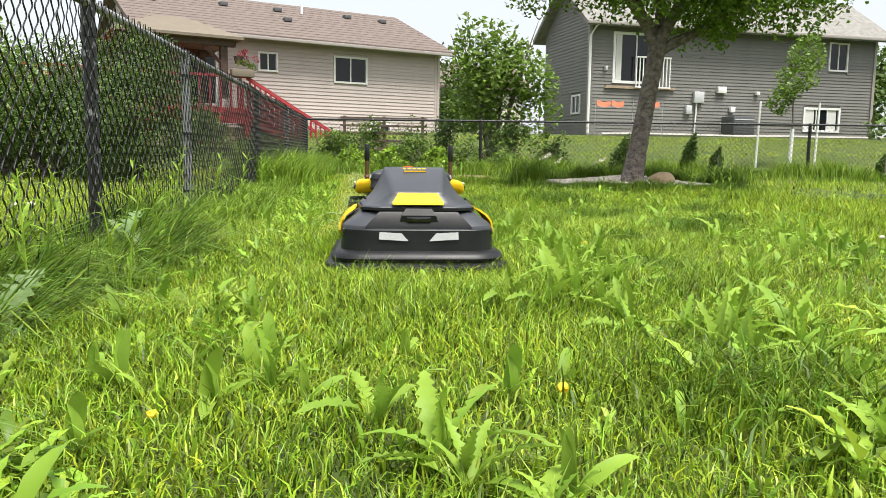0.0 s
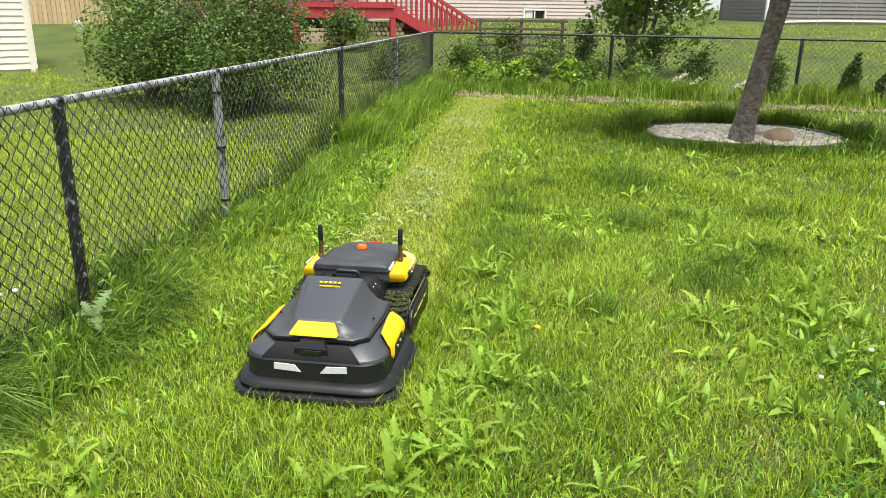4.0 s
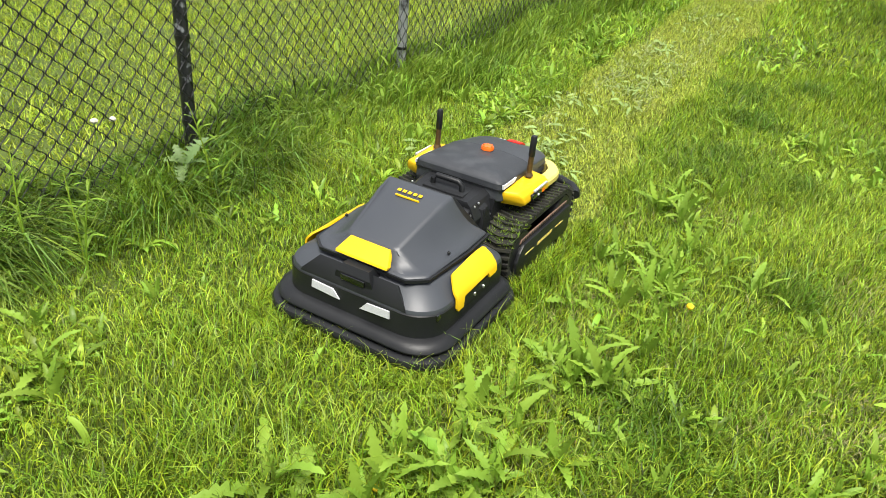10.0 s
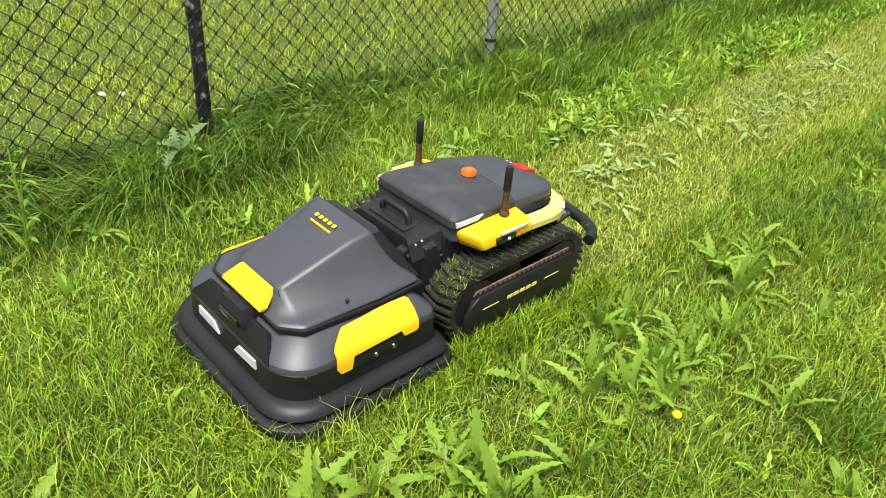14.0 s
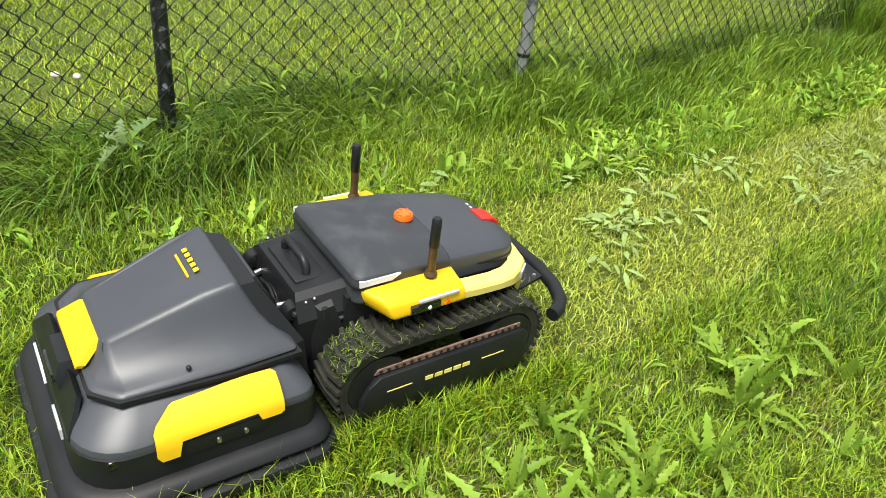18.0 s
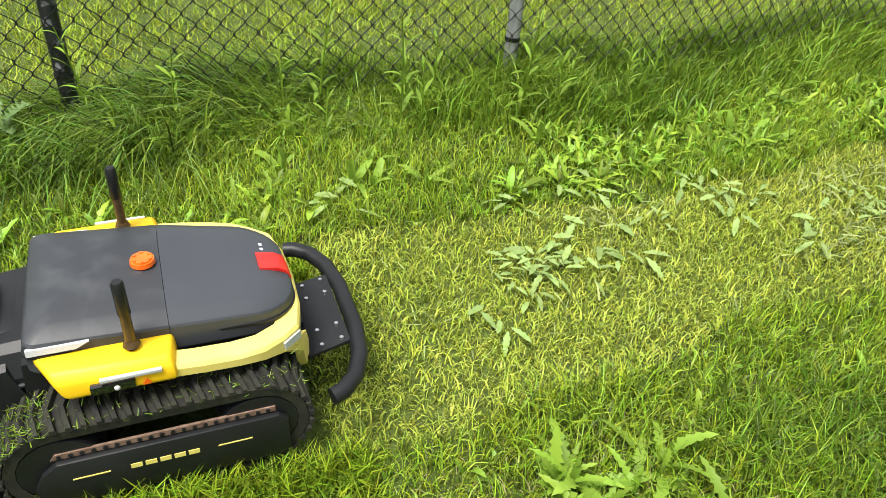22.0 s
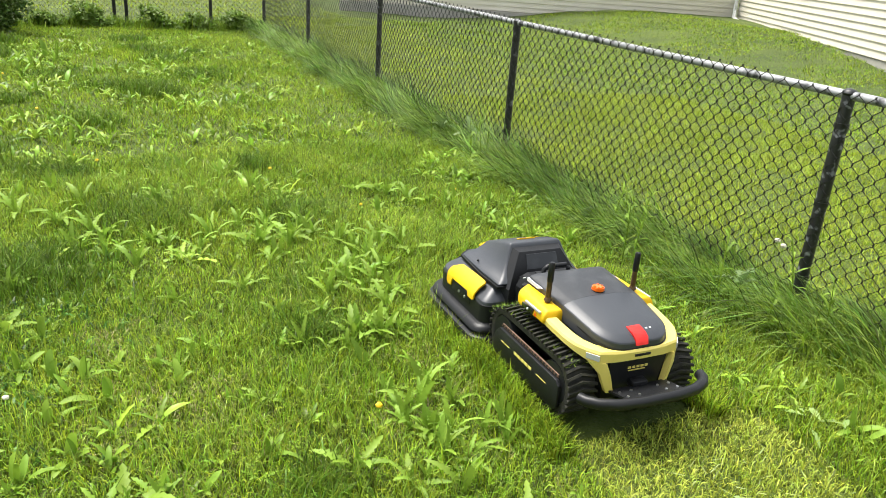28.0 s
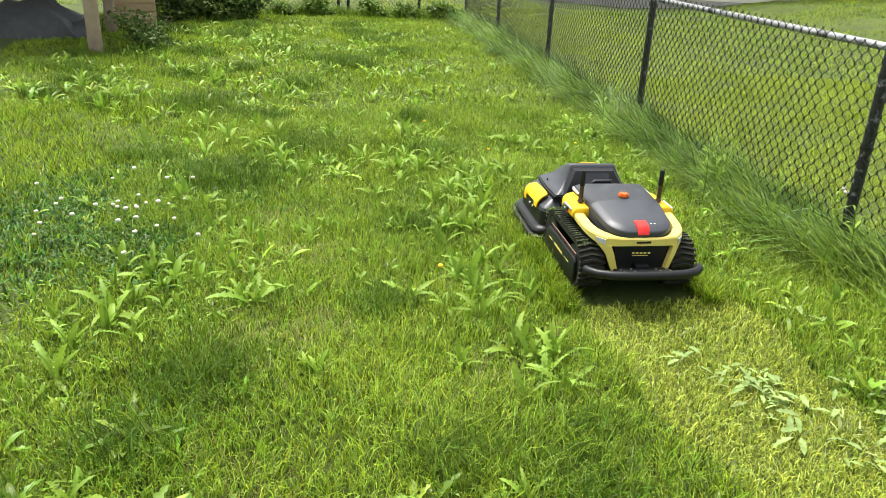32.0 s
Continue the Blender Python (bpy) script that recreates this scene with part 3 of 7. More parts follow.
def cover_mix(k, bow):
    """A ring part of the way up the flank, drawn in so that the flank is hollow."""
    return [(a[0] + (c[0] - a[0]) * (k + bow), a[1] + (c[1] - a[1]) * (k + bow), a[2] + (c[2] - a[2]) * k) for a, c in zip(cover_ring(1), cover_ring(2))]


bm = loft([cover_ring(0), cover_ring(1), cover_mix(0.10, 0.10), cover_mix(0.26, 0.16), cover_mix(0.48, 0.15), cover_mix(0.72, 0.09), cover_mix(0.90, 0.03), cover_ring(2)])
es = [e for e in bm.edges if len(e.link_faces) == 2 and e.calc_face_angle(0) > 0.30]
bmesh.ops.bevel(bm, geom=es, offset=0.011, segments=3, profile=0.5, affect='EDGES')
cover = part("deck_cover", bm, "grey", mower, "charcoal sloping motor cover with hollow flanks", angle=50)
part("cover_seam", loft([[(x * 1.02, 0.902 + (y - 0.905) * 1.012, 0.250) for x, y, z in cover_ring(0)], [(x * 1.02, 0.902 + (y - 0.905) * 1.012, 0.264) for x, y, z in cover_ring(0)]]), "black", cover)
# yellow front panel on the cover
part("front_panel", loft([[(-0.098, 0.897, 0.288), (0.098, 0.897, 0.288), (0.098, 0.910, 0.282), (-0.098, 0.910, 0.282)], [(-0.100, 0.900, 0.296), (0.100, 0.900, 0.296), (0.1, 0.918, 0.292), (-0.1, 0.918, 0.292)],
                          [(-0.078, 0.944, 0.331), (0.078, 0.944, 0.331), (0.078, 0.96, 0.327), (-0.078, 0.96, 0.327)], [(-0.076, 0.947, 0.3335), (0.076, 0.947, 0.3335), (0.076, 0.963, 0.330), (-0.076, 0.963, 0.330)]]),
     "yellow", mower, "yellow front panel", angle=30)
# yellow side panels, bridge-shaped, folded over the shoulder, with a bolted dark recess below
for s in (1, -1):
    def fold(y, w):
        # w from 0 at the lower edge to 1 on the deck top
        prof = [(0.302, 0.146), (0.300, 0.180), (0.297, 0.203), (0.277, 0.2265), (0.250, 0.2435), (0.222, 0.2545)]
        t = w * (len(prof) - 1)
        i = min(int(t), len(prof) - 2)
        a, b = prof[i], prof[i + 1]
        f = t - i
        return (s * (a[0] + (b[0] - a[0]) * f), y, a[1] + (b[1] - a[1]) * f)
    bm = bmesh.new()
    ys = [0.997, 1.006, 1.041, 1.049, 1.117, 1.161, 1.212, 1.221, 1.264, 1.273]
    lo = [0.16, 0.10, 0.10, 0.30, 0.32, 0.33, 0.34, 0.20, 0.20, 0.24]
    hi = [0.50, 0.60, 0.80, 0.82, 0.84, 0.86, 0.87, 0.87, 0.86, 0.80]
    rows_ = []
    for yv, a, b in zip(ys, lo, hi):
        rows_.append([bm.verts.new(fold(yv, a + (b - a) * q / 6)) for q in range(7)])
    for ra, rb in zip(rows_, rows_[1:]):
        for q in range(6):
            bm.faces.new((ra[q], ra[q + 1], rb[q + 1], rb[q]))
    bmesh.ops.recalc_face_normals(bm, faces=bm.faces)
    bmesh.ops.solidify(bm, geom=bm.faces[:], thickness=-0.007)
    pan = part("side_panel", bm, "yellow", mower, "yellow bridge-shaped side panel")
    if sum(v.co.x * s for v in pan.data.vertices) / len(pan.data.vertices) < 0.27:
        pan.location.x = s * 0.006
    part("side_recess", box((s * 0.284, 1.04, 0.150), (s * 0.3005, 1.235, 0.184), 0.003), "black", mower, "dark slot under the side panel")
    for yb in (1.125, 1.185):
        bm = bmesh.new()
        bmesh.ops.create_cone(bm, cap_ends=True, segments=8, radius1=0.006, radius2=0.005, depth=0.008, matrix=Matrix.Translation((s * 0.3020, yb, 0.166)) @ Matrix.Rotation(radians(90), 4, 'Y'))
        part("bolt", bm, "steel", mower)
    bm = bmesh.new()
    bmesh.ops.create_uvsphere(bm, u_segments=10, v_segments=6, radius=0.006, matrix=Matrix.Translation((s * 0.205, 1.10, 0.302)))
    part("plug", bm, "black", cover)
    # reflectors on the front
    part("reflector", prism([(s * 0.066, 0.176), (s * 0.150, 0.179), (s * 0.152, 0.158), (s * 0.040, 0.153)][::s], 0.012, "y", 0.8415), "reflector", mower, "white slanted reflector")
    part("front_eye", box((s * 0.268, 0.905, 0.165), (s * 0.290, 0.935, 0.185), 0.004), "lens", mower, "dark sensor eye at the corner")
# front camera hood
part("camera_hood", loft([[(-0.075, 0.862, 0.205), (0.075, 0.862, 0.205), (0.075, 0.92, 0.205), (-0.075, 0.92, 0.205)], [(-0.066, 0.858, 0.235), (0.066, 0.858, 0.235), (0.066, 0.93, 0.235), (-0.066, 0.93, 0.235)],
                          [(-0.05, 0.872, 0.262), (0.05, 0.872, 0.262), (0.05, 0.925, 0.266), (-0.05, 0.925, 0.266)]]), "black", mower, "black hooded front camera", angle=25)
part("camera_window", box((-0.046, 0.853, 0.210), (0.046, 0.866, 0.231), 0.003), "lens", mower)
part("front_plate", loft([[(-0.205, 0.851, 0.190), (0.205, 0.851, 0.190), (0.200, 0.866, 0.188), (-0.200, 0.866, 0.188)], [(-0.200, 0.853, 0.199), (0.200, 0.853, 0.199), (0.195, 0.868, 0.197), (-0.195, 0.868, 0.197)], [(-0.150, 0.886, 0.2465), (0.150, 0.886, 0.2465), (0.150, 0.894, 0.240), (-0.150, 0.894, 0.240)]]), "black", mower, "black angled front plate", angle=30)
# lettering on the cover drawn as plain bars
for i in range(5):
    x0 = -0.050 + i * 0.0205
    yb = 1.172
    zb = 0.4135 + (yb - 1.165) * 0.215
    part("logo_bar", loft([[(x0, yb, zb + 0.003), (x0 + 0.013, yb, zb + 0.003), (x0 + 0.013, yb + 0.011, zb + 0.0064), (x0, yb + 0.011, zb + 0.0064)],
                           [(x0, yb, zb + 0.0045), (x0 + 0.013, yb, zb + 0.0045), (x0 + 0.013, yb + 0.011, zb + 0.0079), (x0, yb + 0.011, zb + 0.0079)]]), "yellow", cover, "yellow logo stroke")
part("logo_bar", box((-0.046, 1.155, 0.4080), (0.046, 1.160, 0.4128)), "yellow", cover, "thin yellow line of small lettering")
# rear housing of the deck and the coupling to the drive unit
part("rear_housing", loft([[(-0.20, 1.33, 0.10), (0.20, 1.33, 0.10), (0.20, 1.39, 0.10), (-0.20, 1.39, 0.10)], [(-0.20, 1.315, 0.25), (0.20, 1.315, 0.25), (0.185, 1.372, 0.25), (-0.185, 1.372, 0.25)],
                           [(-0.118, 1.248, 0.410), (0.118, 1.248, 0.410), (0.106, 1.288, 0.402), (-0.106, 1.288, 0.402)]]), "black", mower, "black rear wall of the deck cover", angle=25)
part("label_plate", loft([[(-0.075, 1.294, 0.392), (0.075, 1.294, 0.392), (0.08, 1.325, 0.335), (-0.08, 1.325, 0.335)], [(-0.075, 1.301, 0.394), (0.075, 1.301, 0.394), (0.08, 1.331, 0.337), (-0.08, 1.331, 0.337)]]), "lid", mower, "grey rating plate with unreadable lines")
coup = part("coupling", loft([[(-0.125, 1.395, 0.12), (0.125, 1.395, 0.12), (0.150, 1.53, 0.12), (-0.150, 1.53, 0.12)], [(-0.150, 1.385, 0.20), (0.150, 1.385, 0.20), (0.158, 1.53, 0.20), (-0.158, 1.53, 0.20)],
                              [(-0.155, 1.388, 0.30), (0.155, 1.388, 0.30), (0.160, 1.53, 0.31), (-0.160, 1.53, 0.31)], [(-0.130, 1.392, 0.345), (0.130, 1.392, 0.345), (0.140, 1.53, 0.362), (-0.140, 1.53, 0.362)],
                              [(-0.112, 1.398, 0.358), (0.112, 1.398, 0.358), (0.120, 1.53, 0.375), (-0.120, 1.53, 0.375)]]), "black", mower, "black faceted plastic coupling block", angle=20)
for s in (1, -1):
    part("coupling_rib", box((s * 0.150, 1.41, 0.22), (s * 0.163, 1.425, 0.33), 0.003), "black", coup)
    part("coupling_groove", box((s * 0.152, 1.45, 0.285), (s * 0.164, 1.52, 0.292), 0.002), "lid", coup)
    part("clevis", tube([(s * 0.10, 1.34, 0.20), (s * 0.10, 1.40, 0.20)], 0.022, 8), "black", mower)
part("coupling_yoke", box((-0.11, 1.355, 0.17), (0.11, 1.395, 0.27), 0.012), "black", mower, "black yoke between deck and drive unit")
part("carry_handle", tube([(-0.062, 1.412, 0.355), (-0.060, 1.412, 0.388), (-0.045, 1.412, 0.400), (0.045, 1.412, 0.400), (0.060, 1.412, 0.388), (0.062, 1.412, 0.355)], 0.0105, 10), "black", mower, "black carry handle")
part("handle_tray", box((-0.085, 1.375, 0.345), (0.085, 1.475, 0.3675), 0.006), "black", coup)
for s in (1, -1):
    for zb, yb in ((0.33, 1.40), (0.28, 1.39), (0.20, 1.40)):
        bm = bmesh.new()
        bmesh.ops.create_uvsphere(bm, u_segments=8, v_segments=5, radius=0.005, matrix=Matrix.Translation((s * 0.134, yb, zb)))
        part("screw", bm, "steel", coup)
    part("hose", tube([(s * 0.10, 1.33, 0.25), (s * 0.125, 1.36, 0.29), (s * 0.11, 1.39, 0.26), (s * 0.12, 1.42, 0.22)], 0.009, 8), "black", mower, "black cable hose")
    part("hitch_bar", box((s * 0.06, 1.34, 0.13), (s * 0.11, 1.46, 0.17), 0.006), "black", mower)
    bm = bmesh.new()
    bmesh.ops.create_cone(bm, cap_ends=True, segments=10, radius1=0.009, radius2=0.008, depth=0.01, matrix=Matrix.Translation((s * 0.17, 1.46, 0.20)) @ Matrix.Rotation(radians(90), 4, 'Y'))
    part("bolt", bm, "steel", mower)

# true heights of the deck's levels: skirt, band, shoulder, deck top, cover
LEVELS = ((0.03, 0.124, 0.186, 0.204, 0.256, 0.288, 0.34, 0.436), (0.042, 0.128, 0.208, 0.229, 0.284, 0.300, 0.350, 0.450))
for ob in mower.children_recursive:
    if max(v.co.y for v in ob.data.vertices) < 1.408:
        for v in ob.data.vertices:
            v.co.y = 1.385 - (1.405 - v.co.y) * 0.98
            v.co.z = float(np.interp(v.co.z, *LEVELS))
for v in coup.data.vertices:
    if v.co.y < 1.42:
        v.co.y -= 0.036
for s in (1, -1):
    for yb, zb, rb in ((1.352, 0.315, 0.026), (1.372, 0.245, 0.034), (1.366, 0.185, 0.028)):
        bm = bmesh.new()
        bmesh.ops.create_cone(bm, cap_ends=True, segments=14, radius1=rb, radius2=rb * 0.85, depth=0.03, matrix=Matrix.Translation((s * 0.118, yb, zb)) @ Matrix.Rotation(radians(90), 4, 'Y'))
        bmesh.ops.bevel(bm, geom=[e for e in bm.edges if e.calc_face_angle(0) > 0.8], offset=0.003, segments=1, affect='EDGES')
        disc = part("pivot_disc", bm, "black", mower, angle=30)
        bm = bmesh.new()
        bmesh.ops.create_cone(bm, cap_ends=True, segments=6, radius1=0.007, radius2=0.006, depth=0.008, matrix=Matrix.Translation((s * 0.136, yb, zb)) @ Matrix.Rotation(radians(90), 4, 'Y'))
        part("bolt", bm, "steel", disc)
    part("side_cheek", loft([[(s * 0.132, 1.392, 0.335), (s * 0.158, 1.405, 0.325), (s * 0.158, 1.44, 0.330), (s * 0.132, 1.44, 0.345)], [(s * 0.150, 1.384, 0.24), (s * 0.172, 1.395, 0.24), (s * 0.172, 1.47, 0.24), (s * 0.150, 1.47, 0.24)],
                             [(s * 0.138, 1.390, 0.14), (s * 0.160, 1.398, 0.14), (s * 0.160, 1.46, 0.14), (s * 0.138, 1.46, 0.14)]]), "black", coup, "black moulded cheek plate", angle=25)
    part("tie_rod", tube([(s * 0.07, 1.325, 0.30), (s * 0.085, 1.405, 0.31)], 0.008, 8), "steel", mower)
for i in range(5):
    part("bellows_ring", tube([(0.0, 1.338 + i * 0.011, 0.262), (0.0, 1.344 + i * 0.011, 0.262)], 0.052 - 0.006 * (i % 2), 14), "black", mower)
for bx in (-0.14, -0.05, 0.05, 0.14):
    bm = bmesh.new()
    bmesh.ops.create_uvsphere(bm, u_segments=8, v_segments=5, radius=0.0048, matrix=Matrix.Translation((bx, 1.393 + abs(bx) * 0.04, 0.350)))
    part("screw", bm, "steel", coup)
part("top_slot", box((-0.010, 1.482, 0.3695), (0.004, 1.520, 0.3770), 0.002), "lens", coup)
part("info_sticker", box((0.1655, 1.415, 0.155), (0.1735, 1.455, 0.166), 0.001), "reflector", coup, "small white sticker with unreadable lines")

# drive unit: chassis, lid, yellow shells
part("chassis", loft([[(-0.165, 1.47, 0.10), (0.165, 1.47, 0.10), (0.12, 1.975, 0.10), (-0.12, 1.975, 0.10)], [(-0.17, 1.46, 0.25), (0.17, 1.46, 0.25), (0.128, 1.985, 0.25), (-0.128, 1.985, 0.25)],
                      [(-0.165, 1.47, 0.345), (0.165, 1.47, 0.345), (0.13, 1.975, 0.315), (-0.13, 1.975, 0.315)]]), "black", mower, "black chassis between the tracks", angle=30)


def lid_ring(d, zf, zr):
    pts = rrect(0.186 - d, 1.480 + d * 0.8, 2.038 - d, 0.025, max(0.11 - d, 0.03), 0, 8)
    out = []
    for x, y, _ in pts:
        t = (y - 1.488) / 0.547
        out.append((x * (1 - 0.06 * max(0, t - 0.2)), y, zf + (zr - zf) * max(t, 0.0) ** 1.6))
    return out


def lid_half(rear):
    bm = loft([lid_ring(0.004, 0.330, 0.312), lid_ring(0.0, 0.338, 0.318), lid_ring(0.003, 0.400, 0.360), lid_ring(0.006, 0.405, 0.365), lid_ring(0.014, 0.411, 0.370), lid_ring(0.040, 0.420, 0.377), lid_ring(0.045, 0.4215, 0.378), lid_ring(0.085, 0.427, 0.382), lid_ring(0.125, 0.430, 0.384)])
    bmesh.ops.bisect_plane(bm, geom=bm.verts[:] + bm.edges[:] + bm.faces[:], plane_co=(0, 1.7465 if rear else 1.7455, 0), plane_no=(0, 1, 0), clear_outer=not rear, clear_inner=rear)
    bmesh.ops.holes_fill(bm, edges=[e for e in bm.edges if len(e.link_faces) == 1], sides=0)
    bmesh.ops.recalc_face_normals(bm, faces=bm.faces)
    return bm


lid = part("lid", lid_half(False), "lid", mower, "dusty charcoal front half of the top lid", angle=22)
part("rear_lid", lid_half(True), "grey", lid, "cleaner charcoal rear half of the lid", angle=22)
part("lid_seam", loft([[(x * 1.004, y, z - 0.002) for x, y, z in lid_ring(-0.002, 0.377, 0.338)], [(x * 1.004, y, z) for x, y, z in lid_ring(-0.002, 0.381, 0.342)]]), "black", lid)
bm = bmesh.new()
bmesh.ops.create_cone(bm, cap_ends=True, segments=18, radius1=0.027, radius2=0.024, depth=0.016, matrix=Matrix.Translation((0.0, 1.712, 0.426)))
bmesh.ops.bevel(bm, geom=[e for e in bm.edges if abs(e.verts[0].co.z - e.verts[1].co.z) < 1e-4], offset=0.003, segments=2, affect='EDGES')
but = part("beacon_button", bm, "orange", mower, "round orange beacon button", angle=30)
bm = bmesh.new()
for i in range(6):
    a = math.pi * i / 3
    add_box(bm, (0.017 * math.cos(a) - 0.003, 1.712 + 0.017 * math.sin(a) - 0.003, 0.433), (0.017 * math.cos(a) + 0.003, 1.712 + 0.017 * math.sin(a) + 0.003, 0.436))
part("button_rib", bm, "orange", but)
part("stop_tab", loft([[(-0.030, 1.965, 0.393), (0.036, 1.965, 0.393), (0.036, 1.965, 0.386), (-0.030, 1.965, 0.386)], [(-0.030, 2.008, 0.388), (0.036, 2.008, 0.388), (0.036, 2.006, 0.380), (-0.030, 2.006, 0.380)],
                       [(-0.030, 2.030, 0.377), (0.036, 2.030, 0.377), (0.036, 2.024, 0.372), (-0.030, 2.024, 0.372)], [(-0.028, 2.041, 0.352), (0.034, 2.041, 0.352), (0.034, 2.034, 0.352), (-0.028, 2.034, 0.352)]]), "red", mower, "red emergency stop tab", angle=50)
for dx in (-0.052, -0.072):
    part("status_mark", box((dx - 0.006, 1.978, 0.383), (dx + 0.005, 1.988, 0.3865), 0.002), "reflector", lid)

for s in (1, -1):
    # front shell with the antenna foot
    bm = loft([[(s * 0.170, 1.515, 0.316), (s * 0.238, 1.555, 0.306), (s * 0.240, 1.742, 0.310), (s * 0.170, 1.75, 0.316)],
               [(s * 0.170, 1.494, 0.345), (s * 0.258, 1.545, 0.322), (s * 0.264, 1.748, 0.326), (s * 0.170, 1.755, 0.330)],
               [(s * 0.176, 1.492, 0.366), (s * 0.250, 1.530, 0.356), (s * 0.256, 1.744, 0.356), (s * 0.176, 1.752, 0.362)],
               [(s * 0.182, 1.496, 0.376), (s * 0.232, 1.526, 0.372), (s * 0.240, 1.738, 0.371), (s * 0.182, 1.748, 0.374)]])
    bmesh.ops.bevel(bm, geom=list(bm.edges), offset=0.006, segments=2, profile=0.5, affect='EDGES')
    shell = part("side_shell", bm, "yellow", mower, "yellow side shell", angle=35)
    part("sensor_bar", box((s * 0.250, 1.590, 0.3255), (s * 0.2655, 1.672, 0.3465), 0.004), "lens", shell, "glossy black side sensor")
    bm = bmesh.new()
    bmesh.ops.create_uvsphere(bm, u_segments=10, v_segments=6, radius=0.0062, matrix=Matrix.Translation((s * 0.2645, 1.638, 0.336)))
    part("sensor_lens", bm, "reflector", shell)
    part("warning_mark", prism([(1.683, 0.330), (1.700, 0.330), (1.6915, 0.345)], s * 0.003, "x", s * 0.2625), "orange", shell, "small orange warning triangle")
    part("caption_strip", box((s * 0.256, 1.610, 0.3525), (s * 0.2640, 1.722, 0.3605), 0.001), "metalbox", shell, "grey strip with unreadable lettering")
    # pale rear arm: runs along the lid's lower edge and round the tail
    def band(xo, y, zt, zb, deep=0.045):
        return [(s * max(xo - deep, 0.0), y - 0.012, zt + 0.002), (s * (xo - 0.006), y, zt), (s * xo, y, zt - 0.008), (s * xo, y, zb), (s * max(xo - deep, 0.0), y - 0.012, zb)]
    bm = loft([band(0.250, 1.735, 0.346, 0.318), band(0.249, 1.80, 0.339, 0.312), band(0.243, 1.87, 0.331, 0.304), band(0.232, 1.92, 0.326, 0.295), band(0.206, 1.964, 0.322, 0.280),
               [(s * 0.135, 1.965, 0.322), (s * 0.168, 2.000, 0.320), (s * 0.171, 2.004, 0.312), (s * 0.169, 2.006, 0.276), (s * 0.135, 1.965, 0.276)],
               [(s * 0.085, 1.985, 0.322), (s * 0.098, 2.016, 0.320), (s * 0.099, 2.021, 0.312), (s * 0.098, 2.021, 0.280), (s * 0.085, 1.985, 0.280)],
               [(0.0, 1.990, 0.322), (0.0, 2.021, 0.320), (0.0, 2.026, 0.312), (0.0, 2.026, 0.282), (0.0, 1.990, 0.282)]])
    arm = part("rear_arm", bm, "pale", mower, "faded pale yellow rear frame arm", angle=28)
    part("tail_light", loft([[(s * 0.207, 1.963, 0.308), (s * 0.174, 2.003, 0.307), (s * 0.173, 2.003, 0.284), (s * 0.205, 1.965, 0.288)], [(s * 0.210, 1.966, 0.308), (s * 0.177, 2.006, 0.307), (s * 0.176, 2.006, 0.284), (s * 0.208, 1.968, 0.288)]]), "reflector", arm, "white corner light strip")
    part("rear_leg", loft([[(s * 0.148, 1.985, 0.279), (s * 0.207, 1.960, 0.283), (s * 0.205, 1.972, 0.283), (s * 0.150, 2.022, 0.279)], [(s * 0.132, 2.000, 0.235), (s * 0.168, 1.992, 0.235), (s * 0.168, 2.012, 0.235), (s * 0.134, 2.030, 0.235)],
                           [(s * 0.112, 2.008, 0.160), (s * 0.138, 2.004, 0.160), (s * 0.138, 2.022, 0.160), (s * 0.113, 2.034, 0.160)]]), "pale", mower, "pale yellow leg of the rear frame", angle=25)
    part("light_strip", loft([[(s * 0.1800, 1.490, 0.3980), (s * 0.1800, 1.60, 0.3955), (s * 0.1830, 1.575, 0.384), (s * 0.1830, 1.490, 0.384)], [(s * 0.1875, 1.489, 0.3980), (s * 0.1875, 1.60, 0.3955), (s * 0.1895, 1.575, 0.384), (s * 0.1895, 1.489, 0.384)]]), "reflector", lid, "white light strip")
    # antennas
    foot = part("antenna", tube([(s * 0.202, 1.674, 0.372), (s * 0.202, 1.674, 0.46)], 0.0105, 12), "brass", mower, "brown translucent antenna stem")
    part("antenna_tip", tube([(s * 0.202, 1.674, 0.46), (s * 0.202, 1.674, 0.462), (s * 0.202, 1.674, 0.535), (s * 0.202, 1.674, 0.540)], [0.0108, 0.0125, 0.0120, 0.009], 12), "black", foot, "black antenna tip")
    bm = bmesh.new()
    bmesh.ops.create_cone(bm, cap_ends=True, segments=14, radius1=0.017, radius2=0.012, depth=0.012, matrix=Matrix.Translation((s * 0.202, 1.674, 0.388)))
    part("antenna_foot", bm, "brass", foot)
    # tracks: belt, lugs, guard plate, wheels
    def stadium(off=0.0, n=10):
        r = 0.105 + off
        pts = []
        for i in range(n + 1):
            a = radians(90 + 180 * i / n)
            pts.append((1.505 + r * math.cos(a), 0.155 + r * math.sin(a) * 1.05))
        for i in range(n + 1):
            a = radians(-90 + 180 * i / n)
            pts.append((1.890 + r * math.cos(a), 0.155 + r * math.sin(a) * 1.05))
        return pts
    outer, inner = stadium(0), stadium(-0.022)
    bm = loft([[(s * 0.175, *p) for p in inner], [(s * 0.172, *p) for p in outer], [(s * 0.292, *p) for p in outer], [(s * 0.290, *p) for p in inner]], cap=False)
    belt = part("track", bm, "rubber", mower, "dirty black rubber track", angle=30)
    path = stadium(0.006, 16)
    seg = [math.dist(path[i], path[(i + 1) % len(path)]) for i in range(len(path))]
    total = sum(seg)
    lugs = 54
    for q in range(lugs):
        d = total * q / lugs
        i = 0
        while d > seg[i]:
            d -= seg[i]
            i = (i + 1) % len(seg)
